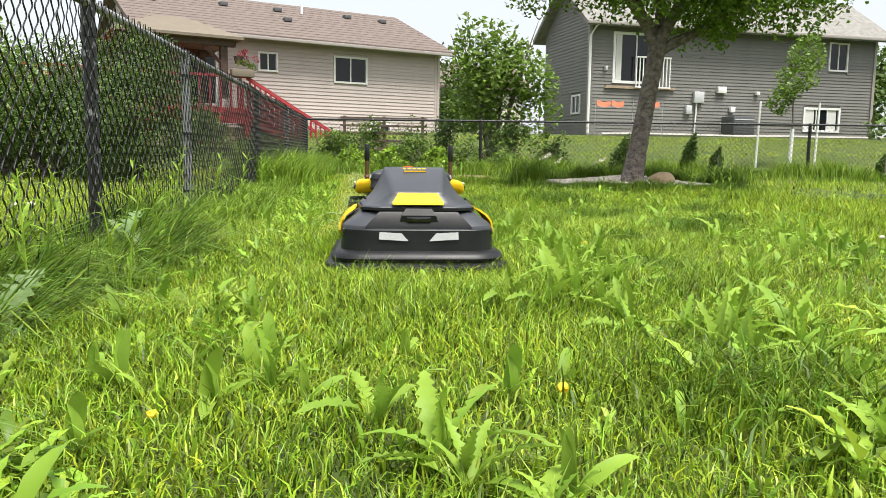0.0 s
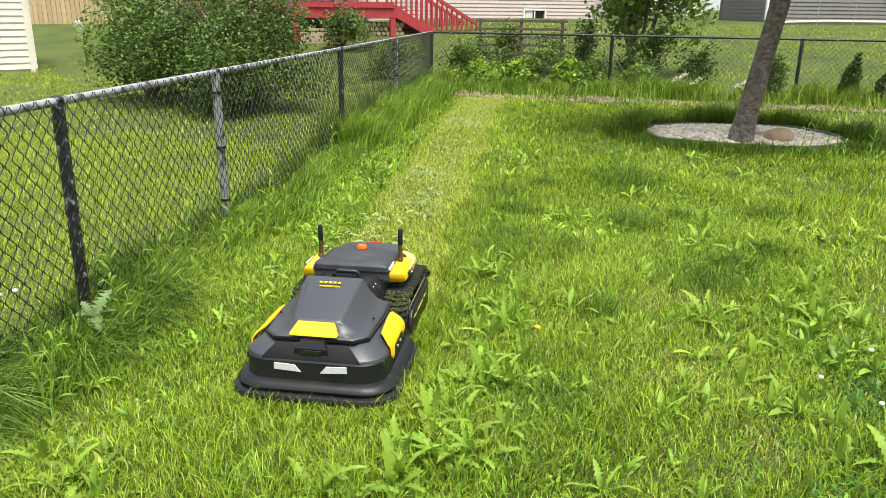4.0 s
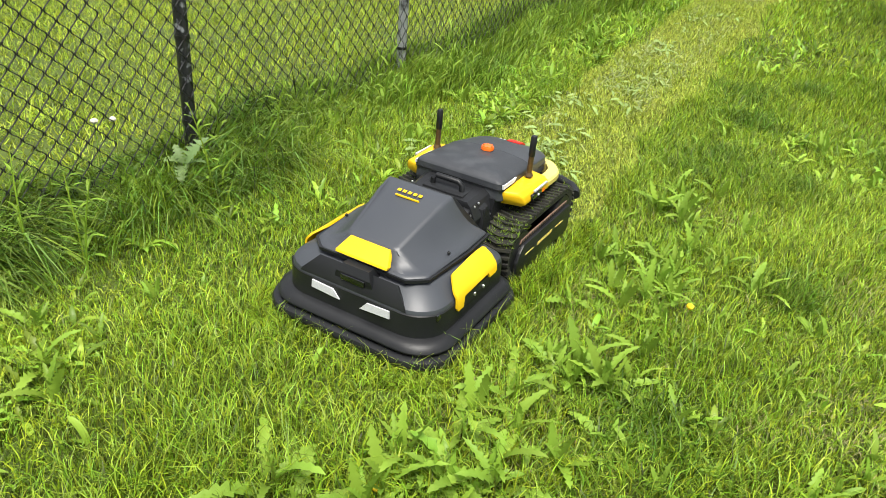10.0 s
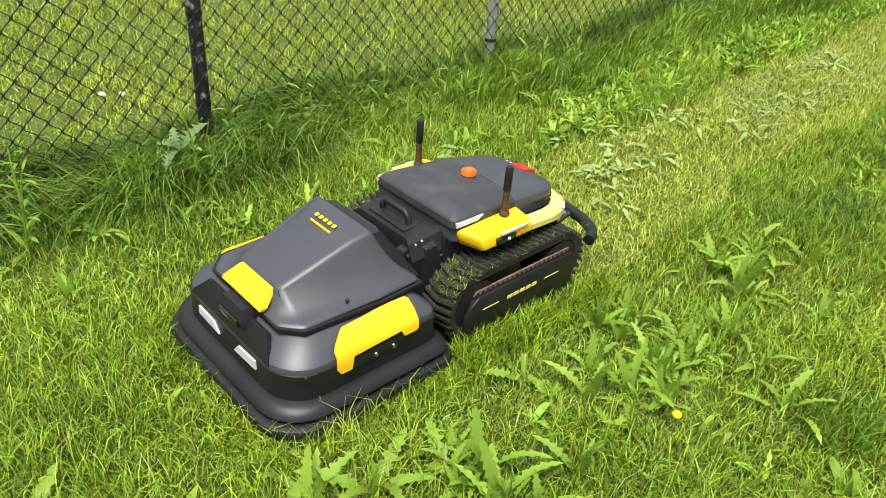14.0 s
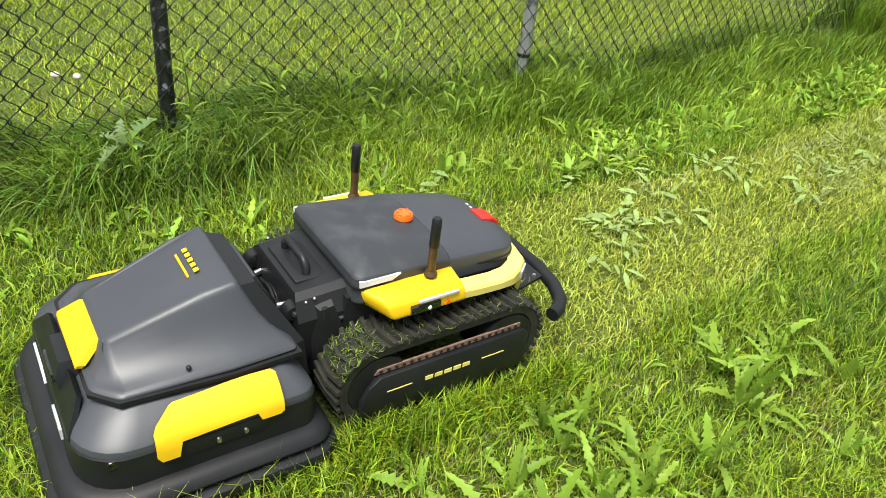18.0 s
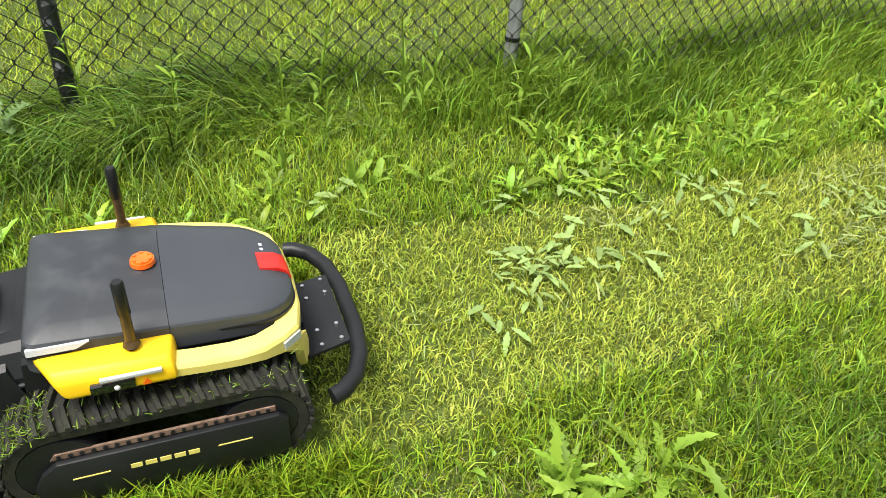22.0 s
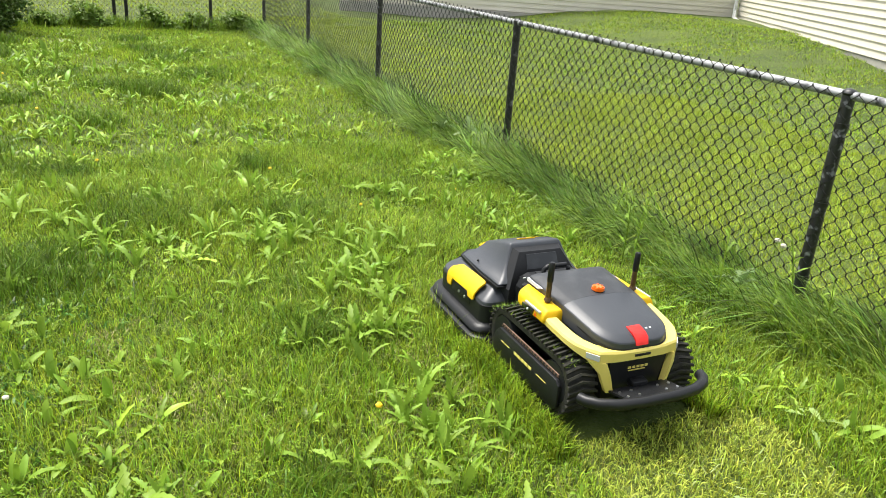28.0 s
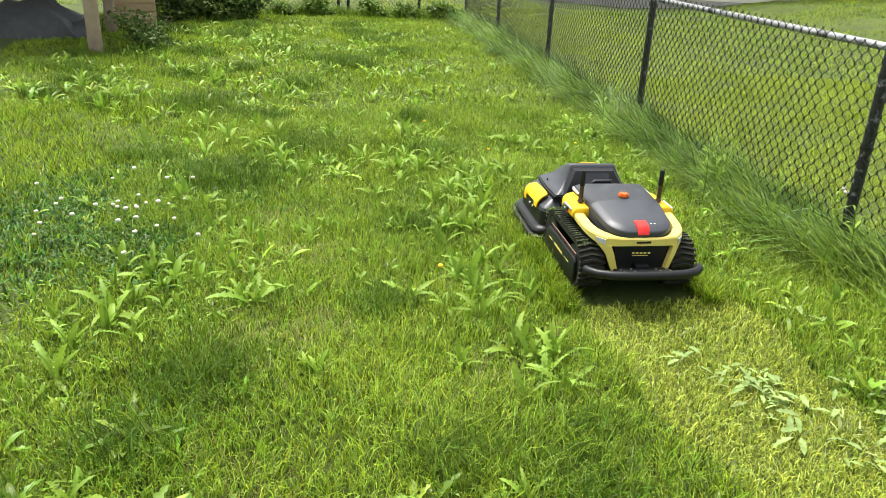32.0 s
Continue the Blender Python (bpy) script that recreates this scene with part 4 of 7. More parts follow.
        a, b = path[i], path[(i + 1) % len(path)]
        t = d / seg[i]
        y, z = a[0] + (b[0] - a[0]) * t, a[1] + (b[1] - a[1]) * t
        dy, dz = (b[0] - a[0]) / seg[i], (b[1] - a[1]) / seg[i]
        w, hgt = 0.0068, 0.0062
        sk = 0.007
        def lp(x, u, v, sh):
            return (s * x, y + dy * (u + sh) + dz * v, z + dz * (u + sh) - dy * v)
        bm = loft([[lp(0.168, -w, -0.004, -sk), lp(0.168, w, -0.004, -sk), lp(0.168, w * 0.7, hgt, -sk), lp(0.168, -w * 0.7, hgt, -sk)],
                   [lp(0.232, -w, -0.004, sk), lp(0.232, w, -0.004, sk), lp(0.232, w * 0.7, hgt, sk), lp(0.232, -w * 0.7, hgt, sk)],
                   [lp(0.297, -w, -0.004, -sk), lp(0.297, w, -0.004, -sk), lp(0.297, w * 0.7, hgt, -sk), lp(0.297, -w * 0.7, hgt, -sk)]])
        part("track_lug", bm, "rubber", belt, smooth=False)
    plate_o = [(1.452, 0.085), (1.47, 0.066), (1.935, 0.066), (1.950, 0.085), (1.950, 0.172), (1.930, 0.190), (1.50, 0.190), (1.47, 0.165), (1.452, 0.13)]
    plate = part("track_guard", prism(plate_o, s * 0.016, "x", s * 0.292, 0.003), "black", mower, "black steel track guard plate")
    part("guard_strip", prism([(1.49, 0.192), (1.925, 0.192), (1.925, 0.206), (1.50, 0.206)], s * 0.006, "x", s * 0.288), "rust", mower, "rusty perforated strip above the guard")
    for q in range(20):
        yq = 1.506 + q * 0.0212
        bm = bmesh.new()
        bmesh.ops.create_cone(bm, cap_ends=True, segments=8, radius1=0.0048, radius2=0.0048, depth=0.004, matrix=Matrix.Translation((s * 0.2945, yq, 0.199)) @ Matrix.Rotation(radians(90), 4, 'Y'))
        part("strip_hole", bm, "black", plate)
    part("guard_line", box((s * 0.307, 1.52, 0.1395), (s * 0.3095, 1.59, 0.1420)), "pale", plate)
    part("guard_line", box((s * 0.307, 1.80, 0.1395), (s * 0.3095, 1.87, 0.1420)), "pale", plate)
    for q in range(5):
        part("logo_bar", box((s * 0.307, 1.628 + q * 0.028, 0.1345), (s * 0.3095, 1.650 + q * 0.028, 0.1465)), "pale", plate, "yellow logo stroke")
    for yc in (1.505, 1.890):
        bm = bmesh.new()
        bmesh.ops.create_cone(bm, cap_ends=True, segments=20, radius1=0.082, radius2=0.082, depth=0.1, matrix=Matrix.Translation((s * 0.23, yc, 0.155)) @ Matrix.Rotation(radians(90), 4, 'Y'))
        wheel = part("drive_wheel", bm, "black", mower)
        bm = bmesh.new()
        bmesh.ops.create_cone(bm, cap_ends=True, segments=12, radius1=0.03, radius2=0.02, depth=0.02, matrix=Matrix.Translation((s * 0.286, yc, 0.155)) @ Matrix.Rotation(radians(90), 4, 'Y'))
        part("hub", bm, "black", wheel)

# rear wall, bracket and tube bumper
part("rear_wall", loft([[(-0.125, 2.02, 0.15), (0.125, 2.02, 0.15), (0.125, 2.0, 0.15), (-0.125, 2.0, 0.15)], [(-0.15, 2.034, 0.308), (0.15, 2.034, 0.308), (0.15, 2.01, 0.308), (-0.15, 2.01, 0.308)]]), "black", mower, "black rear wall")
part("rear_slot", box((-0.035, 2.020, 0.294), (0.035, 2.028, 0.304), 0.002), "black", mower)
for q in range(5):
    part("logo_bar", box((-0.045 + q * 0.019, 2.004, 0.2365), (-0.033 + q * 0.019, 2.0110, 0.2445)), "pale", mower, "pale logo stroke")
part("logo_bar", box((-0.035, 2.003, 0.2265), (0.04, 2.0105, 0.2290)), "pale", mower, "thin line of small lettering")
part("rear_camera", box((-0.045, 2.02, 0.180), (0.035, 2.065, 0.212), 0.008), "black", mower, "black rear camera block")
brk = part("bumper_bracket", loft([[(-0.13, 2.02, 0.162), (0.13, 2.02, 0.162), (0.13, 2.02, 0.170), (-0.13, 2.02, 0.170)], [(-0.125, 2.130, 0.186), (0.125, 2.130, 0.186), (0.125, 2.130, 0.196), (-0.125, 2.130, 0.196)]]), "black", mower, "black bolted bumper bracket")
for bx in (-0.11, -0.06, 0.06, 0.11):
    for by in (2.065, 2.112):
        bm = bmesh.new()
        bmesh.ops.create_cone(bm, cap_ends=True, segments=8, radius1=0.006, radius2=0.005, depth=0.006, matrix=Matrix.Translation((bx, by, 0.182 + (by - 2.065) * 0.236)))
        part("bolt", bm, "steel", brk)
part("rear_bumper", tube([(-0.272, 2.050, 0.182), (-0.264, 2.076, 0.184), (-0.232, 2.112, 0.186), (-0.17, 2.140, 0.188), (-0.08, 2.154, 0.190), (0.08, 2.154, 0.190), (0.17, 2.140, 0.188), (0.232, 2.112, 0.186), (0.264, 2.076, 0.184), (0.272, 2.050, 0.182)], 0.0205, 12), "black", mower, "curved black rubber rear bumper")

# the hull narrows and falls towards the tail; the tracks stand a little further in
for ob in mower.children_recursive:
    kind = ob.name.split(".")[0]
    if kind in ("lid", "rear_lid", "lid_seam", "stop_tab", "status_mark", "rear_wall", "rear_camera"):
        for v in ob.data.vertices:
            u = max(0.0, (v.co.y - 1.75) / 0.3)
            v.co.x *= 1 - 0.14 * u
            v.co.y -= 0.024 * u
            v.co.z -= 0.020 * u
    elif kind in ("track", "track_lug", "track_guard", "guard_strip", "strip_hole", "guard_line") or kind == "logo_bar" and ob.parent.name.startswith("track_guard"):
        for v in ob.data.vertices:
            v.co.x *= 0.965

n = 420
sd_ = rng.choice([-1.0, 1.0], n)
cx, cy = sd_ * rng.uniform(0.18, 0.295, n), rng.uniform(1.45, 2.0, n)
blades("grass_bits", cx, cy, rng.uniform(0.008, 0.022, n), rng.uniform(0.0012, 0.0028, n), "grass_tall", lean=2.6, cap=1.57, droop=0.0, z0=np.full(n, 0.270) + rng.uniform(0, 0.006, n),
       label="bits of cut grass stuck on the rubber tracks", category="clippings")

n = 520
sd_ = rng.choice([-1.0, 1.0], n)
ang = rng.uniform(0.45, 1.5, n)
cx, cy = sd_ * rng.uniform(0.18, 0.295, n), 1.505 - 0.117 * np.cos(ang)
blades("grass_bits", cx, cy, rng.uniform(0.008, 0.024, n), rng.uniform(0.0012, 0.003, n), "grass_tall", lean=2.2, cap=1.57, droop=0.0, z0=0.155 + 0.119 * np.sin(ang),
       label="bits of cut grass stuck on the rubber tracks", category="clippings")
n = 700
cx, cy = rng.uniform(-0.34, 0.34, n), rng.uniform(0.80, 1.38, n)
k = (np.abs(cx) > 0.318) | (cy < 0.83)
cx, cy = cx[k], cy[k]
blades("grass_bits", cx, cy, rng.uniform(0.006, 0.016, k.sum()), rng.uniform(0.001, 0.002, k.sum()), "clip", lean=2.8, cap=1.57, droop=0.0, z0=np.full(k.sum(), 0.077),
       label="bits of dry grass lying on the bumper skirt", category="clippings")
# grass that stands up against the tracks and the skirt
n = 6000
sd_ = rng.choice([-1.0, 1.0], n)
cx, cy = sd_ * (0.304 + np.abs(rng.normal(0, 0.06, n))), rng.uniform(1.38, 2.12, n)
blades("lawn_grass", cx, cy, rng.uniform(0.05, 0.13, n), 0.0042 * rng.uniform(0.7, 1.3, n), "grass", lean=0.5, droop=0.5, label="lawn grass standing against the tracks of the machine")
n = 4200
a = rng.uniform(0, 2 * np.pi, n)
q = 1.02 + np.abs(rng.normal(0, 0.06, n))
cx, cy = 0.365 * q * np.sign(np.cos(a)) * np.abs(np.cos(a)) ** 0.35, 1.10 + 0.345 * q * np.sign(np.sin(a)) * np.abs(np.sin(a)) ** 0.35
k = (cy < 1.40) & keep_mower(cx, cy)
blades("lawn_grass", cx[k], cy[k], rng.uniform(0.035, 0.085, k.sum()), 0.0042 * rng.uniform(0.7, 1.3, k.sum()), "grass", lean=0.6, droop=0.5, label="lawn grass standing against the bumper skirt")
# ---- vegetation ----
def leaf_mesh(name, length, width, teeth, arch, material, n=9, fold=0.35, round_tip=False, seed=0):
    """One leaf along +x from the origin: a folded strip with a toothed or plain edge that rises and arches over."""
    r = random.Random(seed)
    bm = bmesh.new()
    rows_ = []
    px, pz, a = 0.0, 0.0, 0.9
    for i in range(n + 1):
        t = i / n
        w = width / 2 * (math.sin(math.pi * min(1, t * 0.80 + 0.12)) ** (0.6 if round_tip else 0.9)) * (1 if t < 1 else 0.05)
        if t < 0.22:
            w *= 0.35 + 2.0 * t
        if teeth and 0 < i < n:
            w *= 1.0 + (teeth if i % 2 else -teeth) * r.uniform(0.6, 1.2)
        sk = -0.35 * w if (teeth and i % 2) else 0.0
        wob = r.uniform(-1, 1) * width * 0.06
        rows_.append([bm.verts.new((px + sk, -w, pz + fold * w + wob)), bm.verts.new((px, 0, pz)), bm.verts.new((px + sk, w, pz + fold * w - wob))])
        px += length / n * math.cos(a)
        pz += length / n * math.sin(a)
        a -= arch / n
    for p, q in zip(rows_, rows_[1:]):
        bm.faces.new((p[0], p[1], q[1], q[0]))
        bm.faces.new((p[1], p[2], q[2], q[1]))
    me = bpy.data.meshes.new(name)
    bm.to_mesh(me)
    bm.free()
    me.materials.append(M[material])
    me.shade_smooth()
    return me


LEAVES = {
    "toothed": [leaf_mesh("leaf", 0.215, 0.031, 0.36, a, "weed", 17, seed=s) for s, a in enumerate((1.0, 1.5, 0.6))],
    "plain": [leaf_mesh("leaf", 0.14, 0.030, 0.0, a, "weed", 8, round_tip=True, seed=5 + s) for s, a in enumerate((0.9, 1.4, 0.4))],
    "thistle": [leaf_mesh("leaf", 0.24, 0.085, 0.6, a, "thistle", 15, seed=9 + s) for s, a in enumerate((0.9, 1.3))],
    "cut": [leaf_mesh("leaf", 0.17, 0.036, 0.25, a, "cutleaf", 9, seed=21 + s) for s, a in enumerate((0.15, 0.35, 0.55))],
    "narrow": [leaf_mesh("leaf", 0.068, 0.011, 0.0, a, "weed", 5, seed=15 + s) for s, a in enumerate((0.5, 1.1))],
}


def weed_plant(kind, leaves, size, seed, name, label, category="weed"):
    """A rosette or tuft: an Empty with its leaves as parts."""
    r = random.Random(seed)
    ob = thing(name, label, category, group="weeds in the lawn")
    for i in range(leaves):
        lf = new("leaf", r.choice(LEAVES[kind]))
        lf.parent = ob
        s = size * r.uniform(0.55, 1.15)
        up = r.uniform(-35, 22) if i < leaves * 0.7 else r.uniform(-60, -25)
        lf.matrix_basis = pose(r.uniform(-0.012, 0.012), r.uniform(-0.012, 0.012), 0, r.uniform(-18, 18), up, i * 137.5 + r.uniform(-25, 25)) @ Matrix.Diagonal((s, s * r.uniform(0.8, 1.2), s, 1))
    return ob


def stalk_plant(height, seed, label):
    """An upright stem with narrow leaves all the way up."""
    r = random.Random(seed)
    ob = thing("stalk_weed", label, "weed", group="upright weeds by the fence")
    bend = r.uniform(-0.08, 0.08)
    pts = [(bend * (t / 4) ** 2, 0.3 * bend * t / 4, height * t / 4) for t in range(5)]
    part("stem", tube(pts, [0.004, 0.0035, 0.003, 0.0025, 0.0015], 5), "weed_small", ob)
    n = int(height / 0.028)
    for i in range(n):
        t = 0.12 + 0.88 * i / n
        lf = new("leaf", r.choice(LEAVES["narrow"]))
        lf.parent = ob
        s = (1.35 - 0.6 * t) * r.uniform(0.8, 1.25)
        lf.matrix_basis = pose(bend * t * t, 0.3 * bend * t, height * t, 0, r.uniform(-25, 25), i * 137.5 + r.uniform(-20, 20)) @ Matrix.Diagonal((s, s, s, 1))
    return ob


def drop(ob, x, y, rz, s=1.0, dz=0.0):
    c = copy_thing(ob, pose(x, y, float(ground_z(x, y)) + dz, 0, 0, rz))
    c.scale = (s, s, s)
    return c


R = random.Random(11)
protos = []
for i in range(4):
    protos.append(weed_plant("toothed", 7 + i % 3, 0.95, 40 + i, "sow_thistle", "bright green weed with long jagged toothed leaves in the lawn"))
for i in range(3):
    protos.append(weed_plant("plain", 6 + i, 1.0, 60 + i, "dock_weed", "pale green broad-leaved weed growing in the lawn"))
sprout = weed_plant("plain", 3, 0.8, 71, "weed_sprout", "small pale green weed sprout with few leaves")
thistle = weed_plant("thistle", 6, 0.9, 80, "thistle", "grey-green spiny lobed thistle growing by the fence", "thistle")


def clear(x, y):
    return not (abs(x) < 0.46 and 0.66 < y < 2.30) and not (abs(x + 0.1) < 0.45 and 2.2 < y < 11.0) and (x - TREE[0]) ** 2 + (y - TREE[1]) ** 2 > 1.7


def cluster(cx, cy, n, rx, ry, kinds, smin, smax):
    for _ in range(n):
        for tries in range(8):
            x, y = cx + R.gauss(0, rx), cy + R.gauss(0, ry)
            if clear(x, y):
                break
        else:
            continue
        drop(protos[R.choice(kinds)], x, y, R.uniform(0, 360), R.uniform(smin, smax))


JAG, BROAD, ANY = (0, 1, 2, 3), (4, 5, 6), (0, 1, 2, 3, 4, 5, 6)
cluster(0.80, -0.20, 24, 0.24, 0.22, JAG, 0.6, 1.1)      # big patch ahead of the machine
cluster(0.55, 0.45, 15, 0.13, 0.17, JAG, 0.6, 1.0)
cluster(0.72, 1.9, 20, 0.14, 0.26, JAG, 0.6, 0.95)        # patch beside the track
cluster(0.52, 0.75, 5, 0.10, 0.10, JAG, 0.7, 1.0)
cluster(0.60, 2.55, 5, 0.10, 0.10, JAG, 0.7, 1.0)
cluster(0.02, -0.95, 5, 0.10, 0.10, ANY, 0.8, 1.1)
cluster(-0.40, -0.55, 6, 0.22, 0.25, ANY, 0.7, 1.0)
cluster(-0.62, 0.45, 6, 0.14, 0.35, JAG, 0.5, 0.9)
cluster(-0.82, 4.8, 30, 0.12, 0.8, ANY, 0.5, 0.9)        # leafy belt between the fence and the strip
cluster(-0.82, 2.5, 7, 0.10, 0.4, ANY, 0.6, 1.0)
cluster(0.95, -1.2, 14, 0.30, 0.22, JAG, 0.6, 1.0)
cluster(-0.35, -0.35, 9, 0.22, 0.16, BROAD, 0.6, 1.0)
cluster(1.95, 1.62, 7, 0.16, 0.18, BROAD, 0.7, 1.1)
cluster(1.40, 1.88, 2, 0.08, 0.05, BROAD, 0.8, 1.0)
cluster(1.62, 1.07, 3, 0.12, 0.08, BROAD, 0.7, 1.0)
cluster(1.95, 1.05, 3, 0.10, 0.08, BROAD, 0.8, 1.1)
cluster(2.15, 0.6, 2, 0.10, 0.08, BROAD, 1.0, 1.2)
for _ in range(140):
    x, y = R.uniform(0.45, 2.7), R.uniform(-1.7, 5.2)
    if clear(x, y):
        drop(protos[R.choice(ANY)], x, y, R.uniform(0, 360), R.uniform(0.30, 0.65))
for _ in range(36):
    x, y = R.uniform(0.4, 4.2), R.uniform(-7.0, -1.6)
    drop(protos[R.choice(ANY)], x, y, R.uniform(0, 360), R.uniform(0.6, 1.2))
for _ in range(90):
    x, y = R.uniform(-0.9, 2.6), R.uniform(-1.6, 4.5)
    if clear(x, y):
        drop(sprout, x, y, R.uniform(0, 360), R.uniform(0.6, 1.1))
for x, y, s in ((-1.24, 1.30, 0.7), (-1.25, -2.0, 0.9), (-1.18, -2.4, 0.8)):
    drop(thistle, x, y, R.uniform(0, 360), s, 0.12 if x < 0 else 0)
stalks = [stalk_plant(h, 90 + i, "upright green weed with narrow leaves among tall grass") for i, h in enumerate((0.34, 0.42, 0.28))]
for x0, x1, y0, y1, n in ((-1.32, -0.95, -0.3, 4.0, 22), (-1.3, -0.9, 4.0, 9.0, 8), (-1.2, -0.95, -2.5, 1.0, 6), (1.9, 4.2, 5.9, 6.6, 8), (0.5, 6.5, 11.1, 11.9, 10)):
    for _ in range(n):
        drop(R.choice(stalks), R.uniform(x0, x1), R.uniform(y0, y1), R.uniform(0, 360), R.uniform(0.8, 1.25))
for ob in protos + [sprout, thistle] + stalks:
    ob.matrix_basis = pose(R.uniform(1.0, 2.4), R.uniform(2.6, 4.2), 0.0, 0, 0, R.uniform(0, 360))
    if ob is thistle or ob in stalks:
        ob.location = (-1.16, R.uniform(-2.2, 0.6), 0)
    ob.location.z = float(ground_z(ob.location.x, ob.location.y))

cluster(0.62, 2.70, 5, 0.10, 0.10, JAG, 0.6, 0.9)
cluster(0.50, 1.95, 3, 0.06, 0.14, JAG, 0.5, 0.7)
cluster(0.72, 1.15, 12, 0.13, 0.16, JAG, 0.6, 1.0)
cluster(2.3, 1.65, 5, 0.12, 0.12, BROAD, 0.7, 1.1)
cluster(1.84, 1.83, 7, 0.14, 0.14, ANY, 0.7, 1.1)
cluster(2.5, 2.2, 8, 0.18, 0.25, ANY, 0.7, 1.1)
cluster(2.5, 0.5, 9, 0.25, 0.20, ANY, 0.6, 1.0)
cluster(2.25, -0.9, 9, 0.35, 0.25, JAG, 0.7, 1.1)
cluster(1.6, -0.3, 8, 0.20, 0.20, JAG, 0.7, 1.1)
cluster(3.3, -2.8, 14, 0.5, 0.5, JAG, 0.9, 1.4)
cluster(3.0, -7.4, 10, 0.6, 0.5, BROAD, 1.2, 1.8)


def weed_carpet(name, n, x0, x1, y0, y1, smin, smax, label, cut=0.42):
    """Many small toothed rosettes joined into one mesh."""
    base = []
    for i, arch in enumerate((1.0, 1.5, 0.6, 1.2)):
        me = leaf_mesh("leaf", 0.185, 0.031 if i < 3 else 0.042, 0.38 if i < 3 else 0.0, arch, "weed_small", 9 if i < 3 else 6, seed=30 + i)
        base.append((np.array([v.co[:] for v in me.vertices]), np.array([p.vertices[:] for p in me.polygons])))
        bpy.data.meshes.remove(me)
    x, y = scatter(n, x0, x1, y0, y1)
    k = keep_mower(x, y) & ~in_strip(x, y) & (patchy(x, y, 1.5, 8.0) > cut) & ~((x > 0.5) & (x < 1.5) & (y > 1.2) & (y < 3.3) & (rng.uniform(0, 1, len(x)) < 0.6)) & ((x - TREE[0]) ** 2 + (y - TREE[1] - 0.6) ** 2 > 1.4)
    x, y = x[k], y[k]
    n = len(x)
    size = rng.uniform(smin, smax, n)
    Vs, Fs, at = [], [], 0
    for j in range(7):
        V, F = base[j % 4]
        sc = size * rng.uniform(0.5, 1.2, n)
        a = j * 2.4 + rng.uniform(-0.5, 0.5, n) + x * 40
        up = rng.uniform(-0.45, 0.75, n)
        P = V[None] * sc[:, None, None]
        X_ = P[:, :, 0] * np.cos(up)[:, None] + P[:, :, 2] * np.sin(up)[:, None]
        Z_ = -P[:, :, 0] * np.sin(up)[:, None] + P[:, :, 2] * np.cos(up)[:, None]
        Y_ = P[:, :, 1]
        c, s = np.cos(a)[:, None], np.sin(a)[:, None]
        W = np.stack([X_ * c - Y_ * s + x[:, None], X_ * s + Y_ * c + y[:, None], np.maximum(Z_, -0.01) + (ground_z(x, y) + 0.01)[:, None]], 2)
        Vs.append(W.reshape(-1, 3))
        Fs.append((np.arange(n)[:, None, None] * len(V) + F[None] + at).reshape(-1, 4))
        at += n * len(V)
    return tagged(quick_mesh(name, np.concatenate(Vs), np.concatenate(Fs), "weed_small", smooth=True), label, "weeds", kind="stuff")


weed_carpet("weed_rosettes", 420, 0.5, 2.9, -2.0, 5.0, 0.22, 0.48, "small jagged weed rosettes scattered through the lawn")
weed_carpet("weed_rosettes", 160, -1.05, -0.45, -1.6, 3.5, 0.3, 0.6, "small jagged weed rosettes scattered through the lawn", 0.35)
weed_carpet("weed_rosettes", 700, -0.8, 5.2, -9.5, -2.0, 0.4, 0.9, "small jagged weed rosettes scattered through the lawn", 0.5)

# larger jagged weeds in loose drifts
weed_carpet("weed_rosettes", 200, 0.50, 2.6, -1.9, 3.4, 0.45, 0.85, "bright jagged weeds in drifts through the lawn", 0.58)
weed_carpet("weed_rosettes", 90, -1.0, -0.50, -1.8, 0.4, 0.35, 0.7, "bright jagged weeds between the fence and the machine", 0.42)
weed_carpet("weed_rosettes", 110, -1.0, -0.55, 2.6, 5.5, 0.35, 0.75, "bright jagged weeds between the fence and the machine", 0.35)
weed_carpet("weed_rosettes", 420, 0.2, 4.6, -8.5, -1.6, 0.6, 1.1, "bright jagged weeds in drifts through the lawn", 0.60)
weed_carpet("weed_rosettes", 240, 0.4, 3.4, 3.2, 6.4, 0.4, 0.85, "bright jagged weeds in drifts through the lawn", 0.55)

# small leafy weeds mixed into the lawn
def leafy(name, n, x0, x1, y0, y1, h, w, label, material="weed_small"):
    x, y = scatter(n, x0, x1, y0, y1)
    k = keep_mower(x, y) & ~in_strip(x, y) & (patchy(x, y, 1.9, 3.0) > 0.45)
    x, y = x[k], y[k]
    blades(name, x, y, h * rng.uniform(0.5, 1.3, len(x)), w * rng.uniform(0.6, 1.4, len(x)), material, lean=1.0, droop=0.7, label=label, category="weeds")


leafy("small_weeds", 19000, -0.95, 2.8, -2.2, 5.5, 0.062, 0.011, "small bright weed leaves scattered through the lawn")
leafy("small_weeds", 6000, -0.9, 5.0, -9.5, -2.2, 0.08, 0.020, "small bright weed leaves scattered through the lawn")
leafy("small_weeds", 5000, -0.9, 5.0, 5.5, 11.3, 0.09, 0.020, "small bright weed leaves scattered through the lawn")

x, y = scatter(2600, -1.0, -0.56, 3.2, 7.2)
blades("small_weeds", x, y, 0.10 * rng.uniform(0.5, 1.3, len(x)), 0.014 * rng.uniform(0.6, 1.4, len(x)), "weed_small", lean=0.9, droop=0.7, label="pale leafy weeds between the fence and the mown strip", category="weeds")
